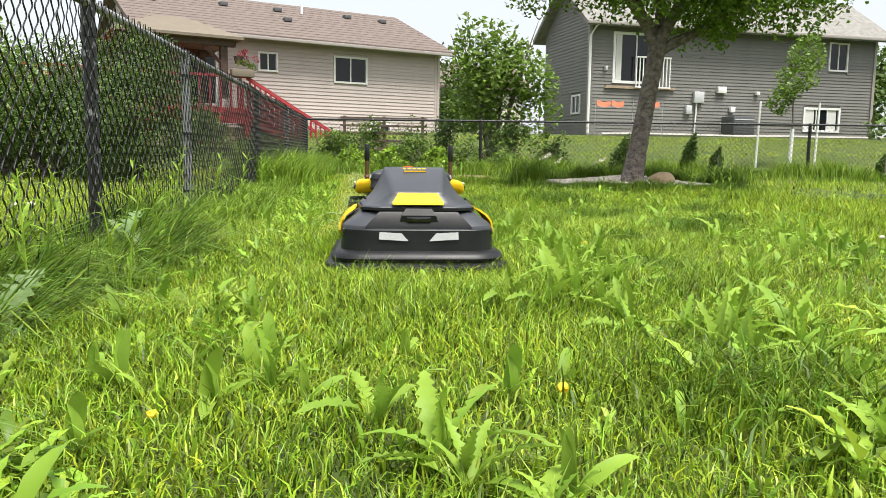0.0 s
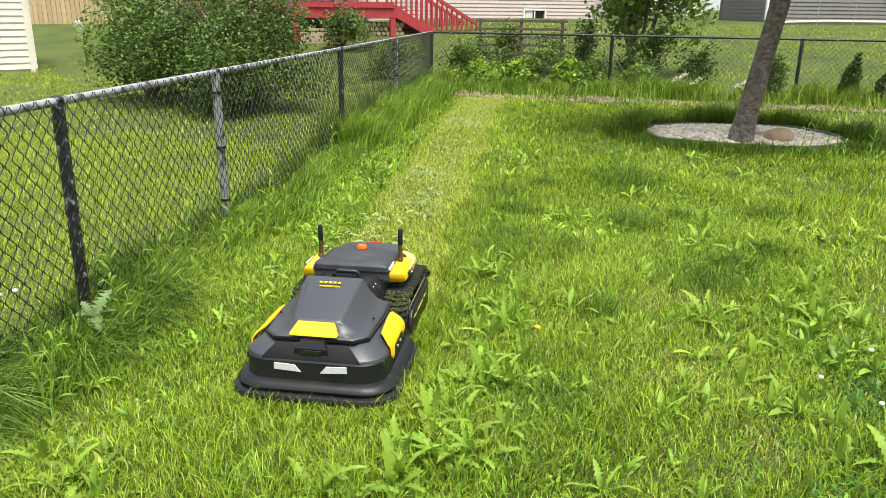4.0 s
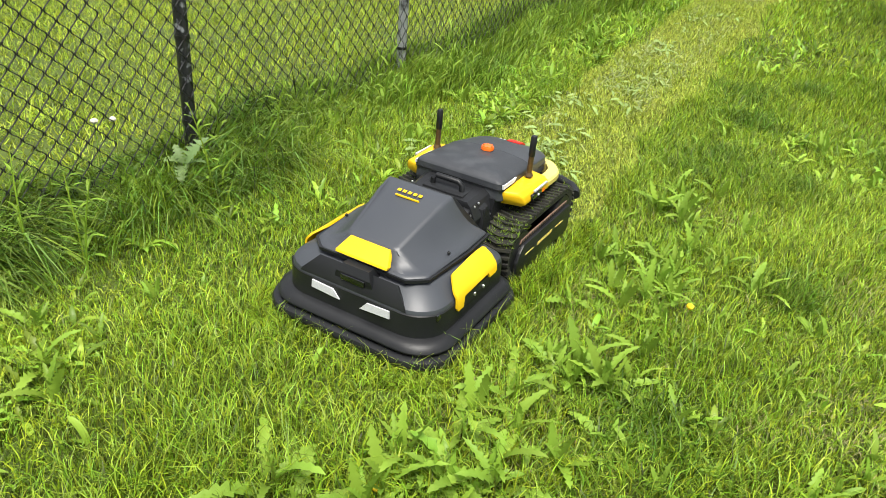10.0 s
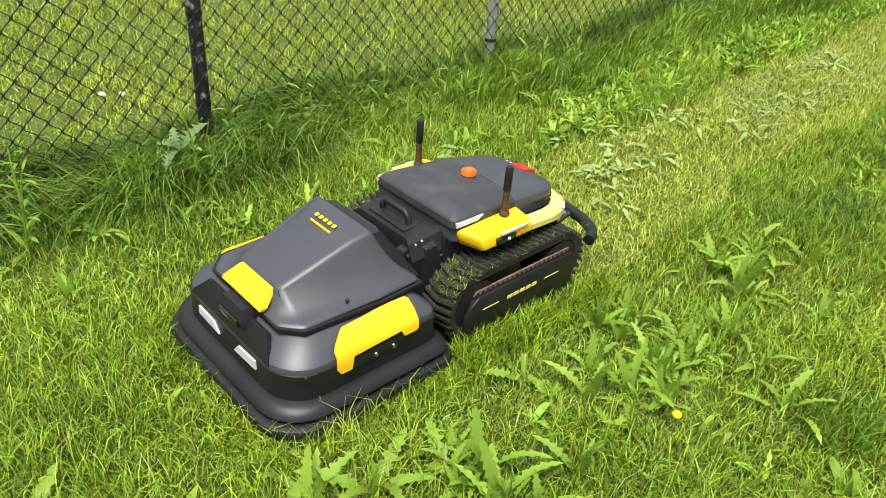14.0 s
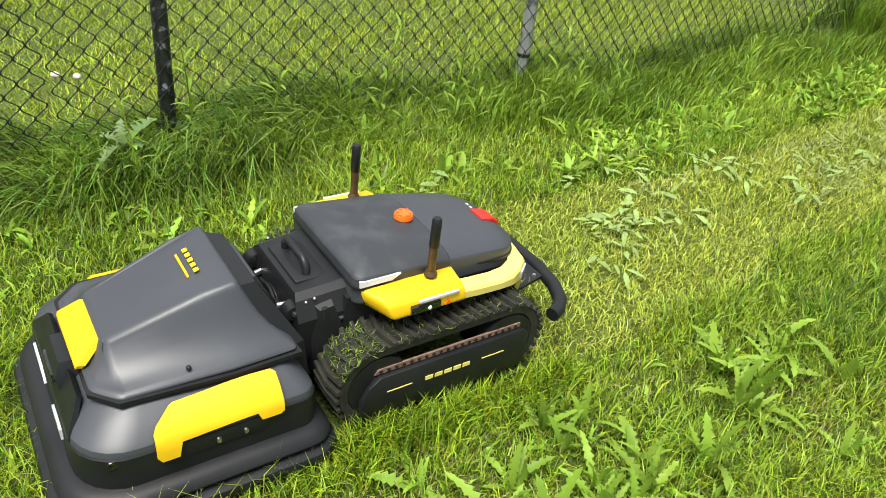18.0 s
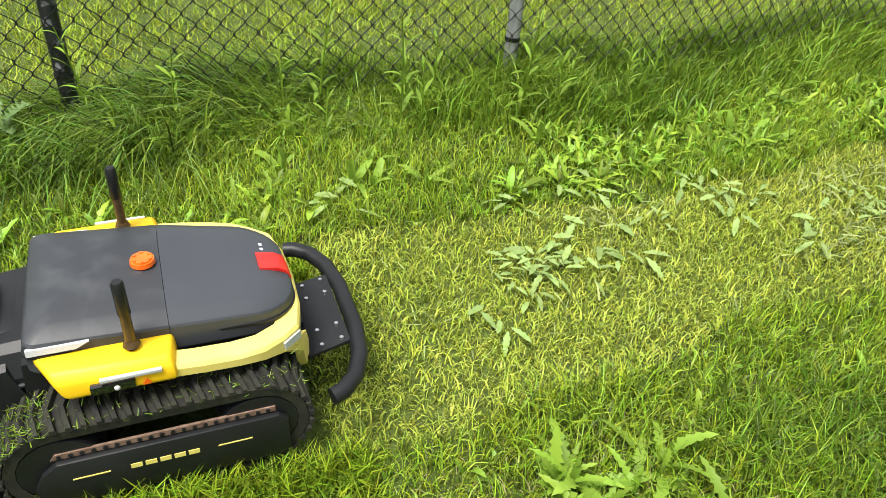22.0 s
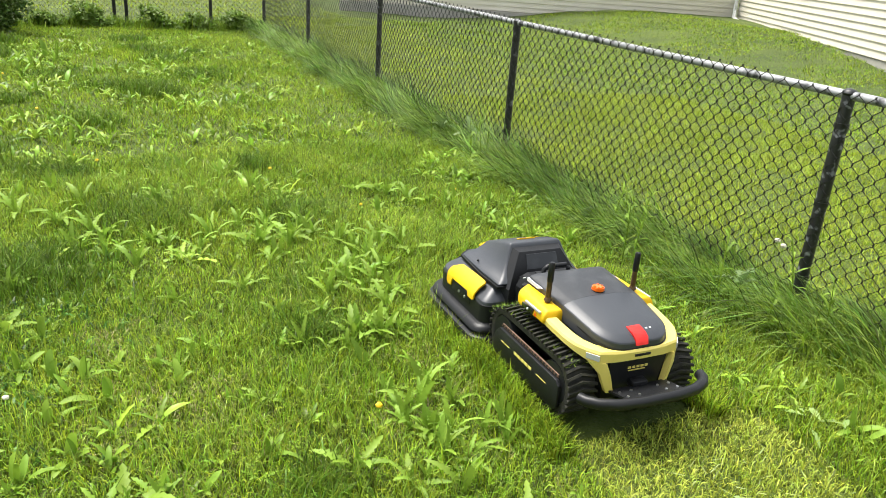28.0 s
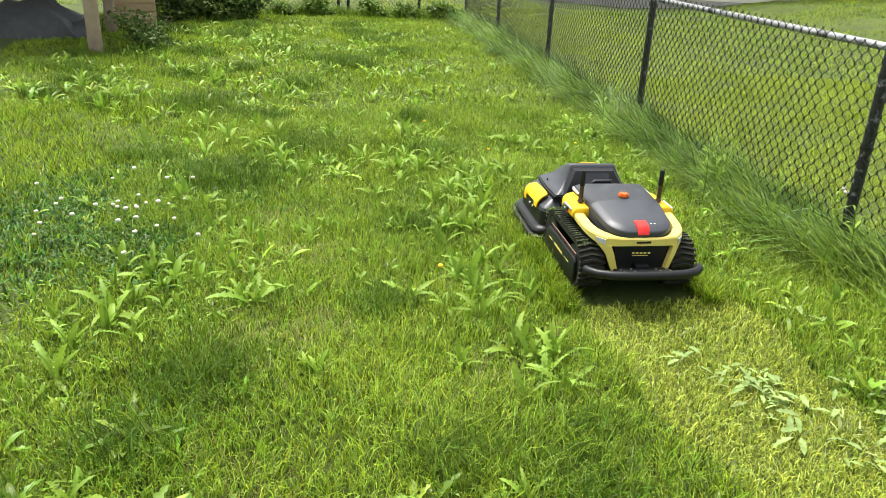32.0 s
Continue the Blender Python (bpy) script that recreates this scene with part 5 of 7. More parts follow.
# dark taller tufts standing out of the lawn
for cx, cy, rad, n, h in ((2.15, 0.1, 0.30, 2600, 0.16), (1.15, -4.6, 0.22, 1400, 0.2), (1.5, -0.7, 0.28, 1800, 0.13), (1.9, 2.6, 0.22, 1200, 0.12), (0.65, 3.3, 0.2, 1200, 0.11),
                         (0.60, -0.55, 0.25, 1500, 0.12), (0.95, 1.0, 0.2, 1100, 0.11), (1.6, 5.2, 0.3, 1300, 0.15), (2.6, -2.2, 0.3, 1300, 0.16), (0.55, 4.6, 0.22, 1000, 0.13)):
    x, y = cx + rng.normal(0, rad * 0.6, n), cy + rng.normal(0, rad * 0.6, n)
    k = keep_mower(x, y)
    blades("grass_tuft", x[k], y[k], h * rng.uniform(0.6, 1.2, k.sum()), 0.005 * rng.uniform(0.7, 1.4, k.sum()), "grass_tuft", lean=0.7, droop=0.5, label="taller dark green tuft of grass in the lawn")
for i in range(52):
    cx, cy = (R.uniform(0.5, 2.9), R.uniform(-2.0, 5.2)) if i < 18 else (R.uniform(-0.4, 4.6), R.uniform(-9.5, -1.4))
    n = 620
    rad = R.uniform(0.10, 0.20) * (1.0 if i < 18 else 1.5)
    q = rng.normal(0, 1, (2, n)) * rad * 0.6
    k = keep_mower(cx + q[0], cy + q[1]) & ~in_strip(cx + q[0], cy + q[1])
    blades("grass_tuft", cx + q[0][k], cy + q[1][k], R.uniform(0.09, 0.15) * rng.uniform(0.5, 1.2, k.sum()), (0.0048 if i < 18 else 0.008) * rng.uniform(0.7, 1.4, k.sum()), "grass_tuft", lean=0.7, droop=0.5, label="taller dark green tuft of grass in the lawn")
# dry thatch showing between the blades
x, y = scatter(11000, -0.9, 2.6, -2.0, 5.5)
k = keep_mower(x, y) & (patchy(x, y, 2.7, 6.0) > 0.5)
blades("dry_thatch", x[k], y[k], 0.05 * rng.uniform(0.5, 1.3, k.sum()), 0.003 * rng.uniform(0.7, 1.3, k.sum()), "clip", lean=1.5, droop=0.6, label="dry straw-coloured thatch between the blades")

x, y = scatter(15000, 0.4, 1.9, 0.6, 3.4)
k = patchy(x, y, 2.1, 1.0) > 0.48
blades("dry_thatch", x[k], y[k], 0.06 * rng.uniform(0.5, 1.3, k.sum()), 0.0032 * rng.uniform(0.7, 1.3, k.sum()), "straw", lean=1.2, droop=0.6, label="dry straw-coloured thatch between the blades")
# clippings on the strip
n = 1500
x, y = rng.normal(-0.12, 0.20, n), rng.uniform(2.3, 10.5, n)
k = (np.sin(y * 2.7) + np.sin(y * 1.3 + x * 5) + rng.normal(0, 0.5, n) > 0.0) & keep_mower(x, y)
blades("clippings", x[k], y[k], rng.uniform(0.02, 0.07, k.sum()), rng.uniform(0.002, 0.007, k.sum()), "clip", lean=2.8, droop=0.0, cap=1.57,
       z0=ground_z(x[k], y[k]) + rng.uniform(0.02, 0.04, k.sum()), label="wilted pale cut leaves strewn on the mown strip", category="clippings")
n = 4200
x, y = -0.12 + 0.24 * np.sign(rng.normal(0, 1, n)) * rng.beta(1.5, 1.2, n), rng.uniform(3.0, 11.0, n)
k = np.sin(y * 3.3 + x * 6) + np.sin(y * 1.7) + rng.normal(0, 0.6, n) > -0.1
blades("clippings", x[k] - 0.015 * y[k], y[k], rng.uniform(0.03, 0.08, k.sum()), rng.uniform(0.003, 0.011, k.sum()), "clip", lean=2.4, droop=0.0, cap=1.57,
       z0=ground_z(x[k], y[k]) + rng.uniform(0.03, 0.05, k.sum()), label="wilted pale cut leaves strewn on the mown strip", category="clippings")
cut = weed_plant("cut", 6, 0.9, 99, "cut_leaf", "wilted pale cut weed leaves lying on the mown strip", "cut leaves")
for lf in cut.children:
    lf.matrix_basis = pose(R.uniform(-0.10, 0.10), R.uniform(-0.10, 0.10), 0.01, R.uniform(-25, 25), 49 + R.uniform(-12, 6), R.uniform(0, 360)) @ Matrix.Diagonal((R.uniform(0.35, 0.7), 0.65, 0.5, 1))
for cx, cy, k in ((-0.22, 2.75, 6), (0.02, 2.55, 2), (-0.30, 3.35, 7), (-0.15, 4.2, 7), (-0.25, 5.3, 7), (-0.2, 6.6, 7), (-0.5, 2.5, 2)):
    for _ in range(k):
        drop(cut, cx + R.gauss(0, 0.11), cy + R.gauss(0, 0.22), R.uniform(0, 360), R.uniform(0.5, 1.0), 0.035)
cut.location = (-0.15, 3.1, float(ground_z(-0.15, 3.1)) + 0.03)

# clover patch with white flower heads
n = 9000
x, y = 2.66 + rng.normal(0, 0.34, n), 0.78 + rng.normal(0, 0.42, n)
blades("clover", x, y, rng.uniform(0.04, 0.10, n), rng.uniform(0.010, 0.018, n), "clover", lean=1.1, droop=0.9, label="low dark green clover leaves", category="clover")


def flower(name, label, material, rad, height, group):
    ob = thing(name, label, "flower", group=group)
    part("stem", tube([(0, 0, 0), (0.004, 0, height * 0.6), (0.002, 0.002, height)], 0.0018, 4), "weed_small", ob)
    bm = bmesh.new()
    bmesh.ops.create_icosphere(bm, subdivisions=2, radius=rad)
    for v in bm.verts:
        k = 1 + 0.28 * math.sin(v.co.x * 900) * math.sin(v.co.y * 800 + 1) * math.sin(v.co.z * 700)
        v.co = Vector((v.co.x * k, v.co.y * k, v.co.z * 0.75 * k + height))
    part("flower_head", bm, material, ob, smooth=False)
    return ob


clover = flower("clover_flower", "round white clover flower head", "petal_w", 0.0115, 0.10, "clover flowers")
for _ in range(30):
    drop(clover, 2.60 + R.gauss(0, 0.28), 0.78 + R.gauss(0, 0.38), R.uniform(0, 360), R.uniform(0.8, 1.25))
clover.location = (2.6, 0.9, 0.0)
yarrow = flower("yarrow_flower", "flat white wildflower head at the fence foot", "petal_w", 0.016, 0.27, "white wildflowers by the fence")
for x, y in ((-1.60, 1.15),):
    drop(yarrow, x, y, R.uniform(0, 360), R.uniform(0.85, 1.1))
yarrow.location = (-1.57, 1.22, 0.0)
dand = flower("dandelion_flower", "yellow dandelion flower in the lawn", "petal_y", 0.014, 0.06, "dandelions")
for x, y in ((2.2, -3.7), (1.75, -1.9), (1.9, -2.1), (2.6, -5.6), (3.3, -4.3), (0.45, 0.35), (0.20, -0.6), (-0.55, -0.75), (0.6, -1.5)):
    drop(dand, x, y, R.uniform(0, 360), R.uniform(0.7, 1.0))
dand.location = (0.89, 1.70, float(ground_z(0.89, 1.70)))


def crown(name, parent, n, blobs, size, material, label, hang=0.4, drop_below=None):
    """Many small folded leaves in uneven clumps: blobs are (x, y, z, rx, ry, rz)."""
    wt = np.array([b[3] * b[4] * b[5] for b in blobs]) ** 0.75
    pick = rng.choice(len(blobs), n, p=wt / wt.sum())
    B = np.array(blobs)[pick]
    d = rng.normal(0, 1, (n, 3))
    d /= np.linalg.norm(d, axis=1)[:, None]
    rad = rng.uniform(0.25, 1.08, n) ** 0.55
    c = B[:, :3] + d * rad[:, None] * B[:, 3:]
    c += 0.12 * np.sin(c[:, [1, 2, 0]] * 5.3)
    if drop_below is not None:
        c = c[c[:, 2] > drop_below + 0.25 * np.sin(c[:, 0] * 3.1) + 0.15 * np.sin(c[:, 1] * 4.7)]
    n = len(c)
    s = size * rng.uniform(0.6, 1.3, n)[:, None]
    a = rng.uniform(0, 2 * np.pi, n)
    tilt = rng.normal(-hang, 0.5, n)
    u = np.stack([np.cos(a) * np.cos(tilt), np.sin(a) * np.cos(tilt), np.sin(tilt)], 1)
    v = np.cross(u, rng.normal(0, 1, (n, 3)) * 0.6 + np.array([0, 0, 1.0]))
    v /= np.linalg.norm(v, axis=1)[:, None]
    nrm = np.cross(u, v)
    V = np.stack([c - u * s * 0.5, c + v * s * 0.32 + nrm * s * 0.10, c + u * s * 0.55 - nrm * s * 0.05, c - v * s * 0.32 + nrm * s * 0.10], 1).reshape(-1, 3)
    b = (np.arange(n) * 4)[:, None]
    F = np.concatenate([b + [0, 1, 2], b + [0, 2, 3]], 0)
    ob = quick_mesh(name, V, F, material, parent)
    ob["label"] = label
    return ob


# the yard tree, in a ring of gravel
tx, ty = TREE
tz = float(ground_z(tx, ty))
tree = thing("tree", "broad-leaved tree with a leaning grey-brown trunk in a gravel ring", "tree", (tx, ty, tz))
trunk_pts = [(-0.02, 0, -0.05), (0.0, 0, 0.05), (0.04, 0, 0.35), (0.12, 0, 0.85), (0.20, 0.0, 1.35), (0.25, 0, 1.7)]
part("trunk", tube(trunk_pts, [0.20, 0.145, 0.118, 0.105, 0.10, 0.105], 16), "bark", tree, "furrowed grey-brown trunk")
limbs = [[(0.25, 0, 1.65), (0.05, 0.05, 2.1), (-0.35, 0.1, 2.8), (-0.8, 0.2, 3.6)], [(0.25, 0, 1.65), (0.35, 0.2, 2.3), (0.4, 0.4, 3.2), (0.35, 0.5, 4.2)],
         [(0.25, 0, 1.65), (0.65, -0.1, 1.85), (1.2, -0.15, 2.15), (2.0, -0.2, 2.5)], [(0.25, 0, 1.7), (0.5, -0.3, 2.4), (0.8, -0.7, 3.2), (1.1, -1.0, 4.0)], [(0.12, 0, 1.95), (-0.3, -0.3, 2.3), (-0.9, -0.5, 2.7)],
         [(0.9, -0.12, 2.0), (1.3, 0.3, 2.5), (1.7, 0.6, 3.0)], [(-0.35, 0.1, 2.8), (-0.2, 0.5, 3.4), (0.0, 0.9, 4.0)]]
for lb in limbs:
    part("limb", tube(lb, [0.075, 0.055, 0.035, 0.015][:len(lb)], 8), "bark", tree)
crown("crown", tree, 42000, [(0.3, 0, 3.7, 1.7, 1.7, 1.3), (-0.85, 0.1, 2.75, 0.95, 0.9, 0.75), (1.5, -0.1, 2.5, 1.1, 1.0, 0.72), (0.5, -0.6, 2.5, 1.2, 0.9, 0.65), (2.3, -0.1, 2.75, 0.8, 0.7, 0.5), (0.9, 0.5, 2.35, 0.9, 0.8, 0.65), (0.75, -0.1, 2.15, 0.55, 0.6, 0.42), (0.2, 0.0, 2.75, 1.0, 0.9, 0.55), (1.2, -0.3, 3.1, 1.2, 1.0, 0.6)], 0.062, "leaf_tree",
      "dense dark green crown of lobed leaves", 0.5, drop_below=1.72)

ring = (tx + 0.15, ty + 0.62)
bm = bmesh.new()
vs = []
for i in range(40):
    a = 2 * math.pi * i / 40
    row = []
    for rr, zz in ((1.0, 0.0), (1.0, 0.075), (1.035, 0.075), (1.035, 0.0)):
        x, y = ring[0] + 1.12 * rr * math.cos(a), ring[1] + 0.86 * rr * math.sin(a)
        row.append(bm.verts.new((x, y, float(ground_z(x, y)) + zz)))
    vs.append(row)
for i in range(40):
    for q in range(3):
        bm.faces.new((vs[i][q], vs[(i + 1) % 40][q], vs[(i + 1) % 40][q + 1], vs[i][q + 1]))
bmesh.ops.recalc_face_normals(bm, faces=bm.faces)
tagged(part("bed_edging", bm, "bed"), "grey plastic edging ring round the tree bed", "garden edging")


def pebbles(name, n, px, py, pz, size, material, label, category, flat=0.6):
    """Many small uneven six-sided stones or chips in one mesh."""
    base = np.array([(1, 0, 0), (0.3, 0.9, 0), (-0.8, 0.5, 0), (-0.7, -0.6, 0), (0.4, -0.9, 0), (0, 0, 0.8), (0, 0, -0.6)], float)
    V = base[None] * (size * rng.uniform(0.5, 1.3, n))[:, None, None] * rng.uniform(0.7, 1.3, (n, 7, 1)) * np.array([1, 1, flat])
    a = rng.uniform(0, 2 * np.pi, n)
    c, s = np.cos(a)[:, None], np.sin(a)[:, None]
    st = rng.uniform(0.6, 1.5, n)[:, None]
    X_, Y_ = V[:, :, 0] * st, V[:, :, 1]
    V = np.stack([X_ * c - Y_ * s + px[:, None], X_ * s + Y_ * c + py[:, None], V[:, :, 2] + pz[:, None]], 2)
    b = (np.arange(n) * 7)[:, None]
    F = np.concatenate([b + f for f in ([0, 1, 5], [1, 2, 5], [2, 3, 5], [3, 4, 5], [4, 0, 5], [1, 0, 6], [2, 1, 6], [3, 2, 6], [4, 3, 6], [0, 4, 6])], 0)
    return tagged(quick_mesh(name, V.reshape(-1, 3), F, material), label, category, kind="stuff")


n = 3400
a, q = rng.uniform(0, 2 * np.pi, n), np.sqrt(rng.uniform(0, 1, n))
px, py = ring[0] + 1.08 * q * np.cos(a), ring[1] + 0.83 * q * np.sin(a)
pebbles("gravel", n, px, py, ground_z(px, py) + 0.045 + 0.09 * (1 - q), 0.050, "stone", "pale rounded gravel in the tree bed", "gravel")
bm = bmesh.new()
bmesh.ops.create_icosphere(bm, subdivisions=3, radius=1)
for v in bm.verts:
    k = 1 + 0.10 * noise.noise(v.co * 1.7)
    v.co = Vector((v.co.x * 0.17 * k, v.co.y * 0.12 * k, max(v.co.z, -0.4) * 0.11 * k))
rock = part("boulder", bm, "rock")
rock.location = (tx + 0.45, ty + 0.15, tz + 0.09)
tagged(rock, "smooth brown boulder lying on the gravel bed", "boulder")
bm = box((-0.12, -0.05, -0.03), (0.12, 0.05, 0.05), 0.012)
blk = part("edging_block", bm, "concrete")
blk.location = (tx + 0.28, ty + 0.3, tz + 0.08)
tagged(blk, "small grey concrete edging block by the trunk", "concrete block")
# long dark grass round the ring
n = 13000
a = rng.uniform(0, 2 * np.pi, n)
q = 1.06 + np.abs(rng.normal(0, 0.16, n))
px, py = ring[0] + 1.12 * q * np.cos(a), ring[1] + 0.88 * q * np.sin(a)
blades("tall_grass", px, py, 0.20 * np.where(py < ring[1] - 0.3, 0.75, 1.45) * (0.5 + patchy(px, py, 2.0, 9.0)) * rng.uniform(0.6, 1.2, n), 0.007 * rng.uniform(0.7, 1.4, n), "grass_tuft", lean=0.6, droop=0.5, label="long dark grass round the tree ring")

# mulch bed and planting along the back fence
n = 5200
px = rng.uniform(-0.9, 7.5, n)
py = BY0 + BSL * (px - BX0) - rng.uniform(0.25, 1.25 + 0.15 * np.sin(px * 2.3), n)
pebbles("bark_mulch", n, px, py, ground_z(px, py) + 0.012, 0.035, "mulch", "reddish brown bark chips along the back fence", "mulch", 0.35)
px = rng.uniform(-1.2, 9.5, 17000)
py = BY0 + BSL * (px - BX0) - np.abs(rng.normal(0.05, 0.24, 17000))
blades("tall_grass", px, py, 0.42 * (0.3 + patchy(px, py, 1.3, 5.0)) * rng.uniform(0.3, 1.1, 17000), 0.009 * rng.uniform(0.7, 1.5, 17000), "grass_tall", lean=0.5, droop=0.5, label="tall mixed grass along the back fence")

px = rng.uniform(-1.0, 8.0, 4200)
py = BY0 + BSL * (px - BX0) - rng.uniform(0.2, 1.5, 4200)
blades("tall_grass", px, py, 0.20 * (0.2 + patchy(px, py, 1.7, 3.0)) * rng.uniform(0.3, 1.1, 4200), 0.010 * rng.uniform(0.7, 1.5, 4200), "grass_tall", lean=0.6, droop=0.5, label="loose weeds and grass in the mulch bed")


def shrub(name, label, x, y, h, rx, ry, leaves, size, material, stems=5, airy=False, category="shrub"):
    z = float(ground_z(x, y))
    ob = thing(name, label, category, (x, y, z))
    r = random.Random(int(x * 100) + int(y * 10))
    for i in range(stems):
        a = r.uniform(0, 6.28)
        e = (rx * 0.6 * math.cos(a), ry * 0.6 * math.sin(a), h * r.uniform(0.6, 0.9))
        part("branch", tube([(0.05 * math.cos(a), 0.05 * math.sin(a), -0.05), (e[0] * 0.4, e[1] * 0.4, e[2] * 0.5), e], [0.035 * h / 2, 0.02 * h / 2, 0.006], 6), "bark", ob)
    blobs = []
    for i in range(9 if airy else 14):
        a = r.uniform(0, 6.28)
        q = r.uniform(0, 0.75)
        zz = h * r.uniform(0.35, 0.85) if airy else h * r.uniform(0.10, 0.78)
        k = 1 - 0.35 * zz / h
        s = 0.42 if airy else 0.48
        blobs.append((rx * q * math.cos(a) * k, ry * q * math.sin(a) * k, zz, rx * s * k, ry * s * k, h * 0.22))
    crown("crown", ob, leaves, blobs, size, material, label)
    return ob


shrub("shrub", "large dense green shrub beyond the chain-link fence", -3.45, 8.8, 2.0, 1.3, 1.4, 16000, 0.055, "leaf_bush", 6)
shrub("shrub", "large dense green shrub beyond the chain-link fence", -4.7, 9.3, 2.15, 1.5, 1.6, 16000, 0.055, "leaf_bush", 6)
shrub("shrub", "low dark shrub behind the corner of the fence", -4.6, 11.4, 1.3, 1.0, 0.9, 4000, 0.075, "leaf_bush", 5)
shrub("shrub", "tall loose shrub with lighter leaves beyond the fence", -5.55, 9.9, 2.2, 0.95, 1.2, 4500, 0.08, "leaf_light", 6)
shrub("small_tree", "young multi-stemmed tree with airy light leaves behind the back fence", 2.6, 15.2, 3.7, 1.75, 1.2, 4600, 0.125, "leaf_light", 9, True, "tree")
shrub("shrub", "low dark shrub at the foot of the young tree", 2.8, 15.0, 1.1, 0.8, 0.8, 2600, 0.07, "leaf_bush")
shrub("garden_plant", "leafy yellow-green vegetable plant behind the back fence", 0.1, 13.4, 0.55, 0.5, 0.4, 1300, 0.11, "leaf_lime", 3)
shrub("garden_plant", "leafy yellow-green vegetable plant behind the back fence", 1.0, 13.3, 0.6, 0.5, 0.4, 1300, 0.11, "leaf_lime", 3)
shrub("garden_plant", "grey-green bushy perennial behind the back fence", -0.8, 14.2, 1.0, 0.8, 0.6, 1800, 0.06, "leaf_bush", 4)
shrub("garden_plant", "grey-green bushy perennial behind the back fence", 0.6, 15.0, 1.1, 0.9, 0.6, 1800, 0.06, "leaf_bush", 4)
shrub("garden_plant", "grey-green bushy perennial behind the back fence", -2.4, 13.8, 0.9, 0.7, 0.6, 1500, 0.06, "leaf_light", 4)
for gx_, gy_, gh_, gm_ in ((-0.6, 13.2, 0.6, "leaf_lime"), (0.5, 13.6, 0.7, "leaf_light"), (1.6, 13.5, 0.75, "leaf_light"), (2.3, 13.4, 0.7, "leaf_light"), (-1.0, 13.5, 0.9, "leaf_light"), (3.6, 14.2, 0.8, "leaf_bush"), (-0.2, 15.6, 1.2, "leaf_light"), (1.5, 15.9, 1.2, "leaf_bush")):
    shrub("garden_plant", "bushy green garden plant behind the back fence", gx_, gy_, gh_, 0.55, 0.45, 1500, 0.07, gm_, 4)
shrub("shrub", "dark green shrub by the house wall", -4.5, 17.5, 1.2, 1.2, 0.9, 2500, 0.08, "leaf_bush", 5)
for x, y, h, rr in ((4.45, 11.75, 0.78, 0.28), (5.65, 11.6, 0.85, 0.17), (6.15, 11.5, 0.6, 0.15), (9.2, 11.2, 0.5, 0.12), (10.0, 11.1, 0.5, 0.12)):
    z = float(ground_z(x, y))
    ob = thing("arborvitae", "small dark green conical evergreen by the back fence", "evergreen shrub", (x, y, z))
    part("trunk", tube([(0, 0, -0.03), (0, 0, h * 0.8)], [0.02, 0.008], 6), "bark", ob)
    crown("crown", ob, int(4200 * h), [(0, 0, h * 0.22, rr * 0.95, rr * 0.95, h * 0.24), (0.02, 0, h * 0.45, rr, rr * 0.95, h * 0.26), (-0.01, 0, h * 0.68, rr * 0.78, rr * 0.78, h * 0.22), (0.01, 0, h * 0.86, rr * 0.4, rr * 0.4, h * 0.16)], 0.042, "leaf_dark", "dark green scale foliage", -0.5)
for fx, fy, fz in ((3.0, 11.75, 0.42), (3.25, 11.8, 0.34), (4.0, 11.7, 0.30)):
    fl = thing("flowering_plant", "loose plant with small white blossoms by the back fence", "plant", (fx, fy, float(ground_z(fx, fy))))
    for i in range(7):
        part("stem", tube([(0, 0, -0.02), (0.03 * math.cos(i), 0.03 * math.sin(i), fz * 0.5), (0.11 * math.cos(i), 0.08 * math.sin(i), fz)], 0.004, 4), "weed_small", fl)
    crown("leaves", fl, 320, [(0, 0, fz * 0.4, 0.14, 0.11, fz * 0.4)], 0.04, "leaf_lime", "thin green leaves", 0.2)
    crown("blossoms", fl, 150, [(0.08 * math.cos(i * 1.3), 0.07 * math.sin(i * 1.3), fz * (0.9 + 0.1 * math.sin(i)), 0.06, 0.05, 0.04) for i in range(5)], 0.026, "petal_w", "small white blossoms", 0.0)
sap = thing("sapling", "thin young tree with yellow-green leaves tied to a white stake", "tree", (9.8, 15.5, float(ground_z(9.8, 15.5))))
part("trunk", tube([(0, 0, -0.05), (0.02, 0, 0.9), (-0.02, 0, 1.9)], [0.03, 0.025, 0.012], 8), "bark", sap)
part("trunk_wrap", tube([(0, 0, 0.0), (0.02, 0, 0.95)], 0.045, 8), "trimw", sap, "white trunk guard")
crown("crown", sap, 1500, [(0, 0, 2.1, 0.55, 0.5, 0.5), (0.3, 0, 2.7, 0.5, 0.45, 0.45), (-0.25, 0.1, 1.7, 0.4, 0.4, 0.35)], 0.10, "leaf_light", "sparse yellow-green leaves", 0.4)
for x, y in ((9.0, 15.6), (10.3, 15.3)):
    z = float(ground_z(x, y))
    tagged(part("garden_stake", tube([(x, y, z - 0.1), (x + 0.04, y, z + 1.6)], 0.025, 8), "trimw"), "thin white plastic stake standing in the lawn", "stake")
# low far shrubs that close the horizon
for x, y, h in ((-22, 34, 5.0), (-14, 38, 4.5), (-28, 20, 5), (5, 40, 5.5), (24, 34, 5.0), (32, 26, 5), (20, 22, 3.0)):
    shrub("background_tree", "distant green tree behind the houses", x, y, h, 3.2, 2.4, 2600, 0.30, "leaf_bush", 3, False, "tree")
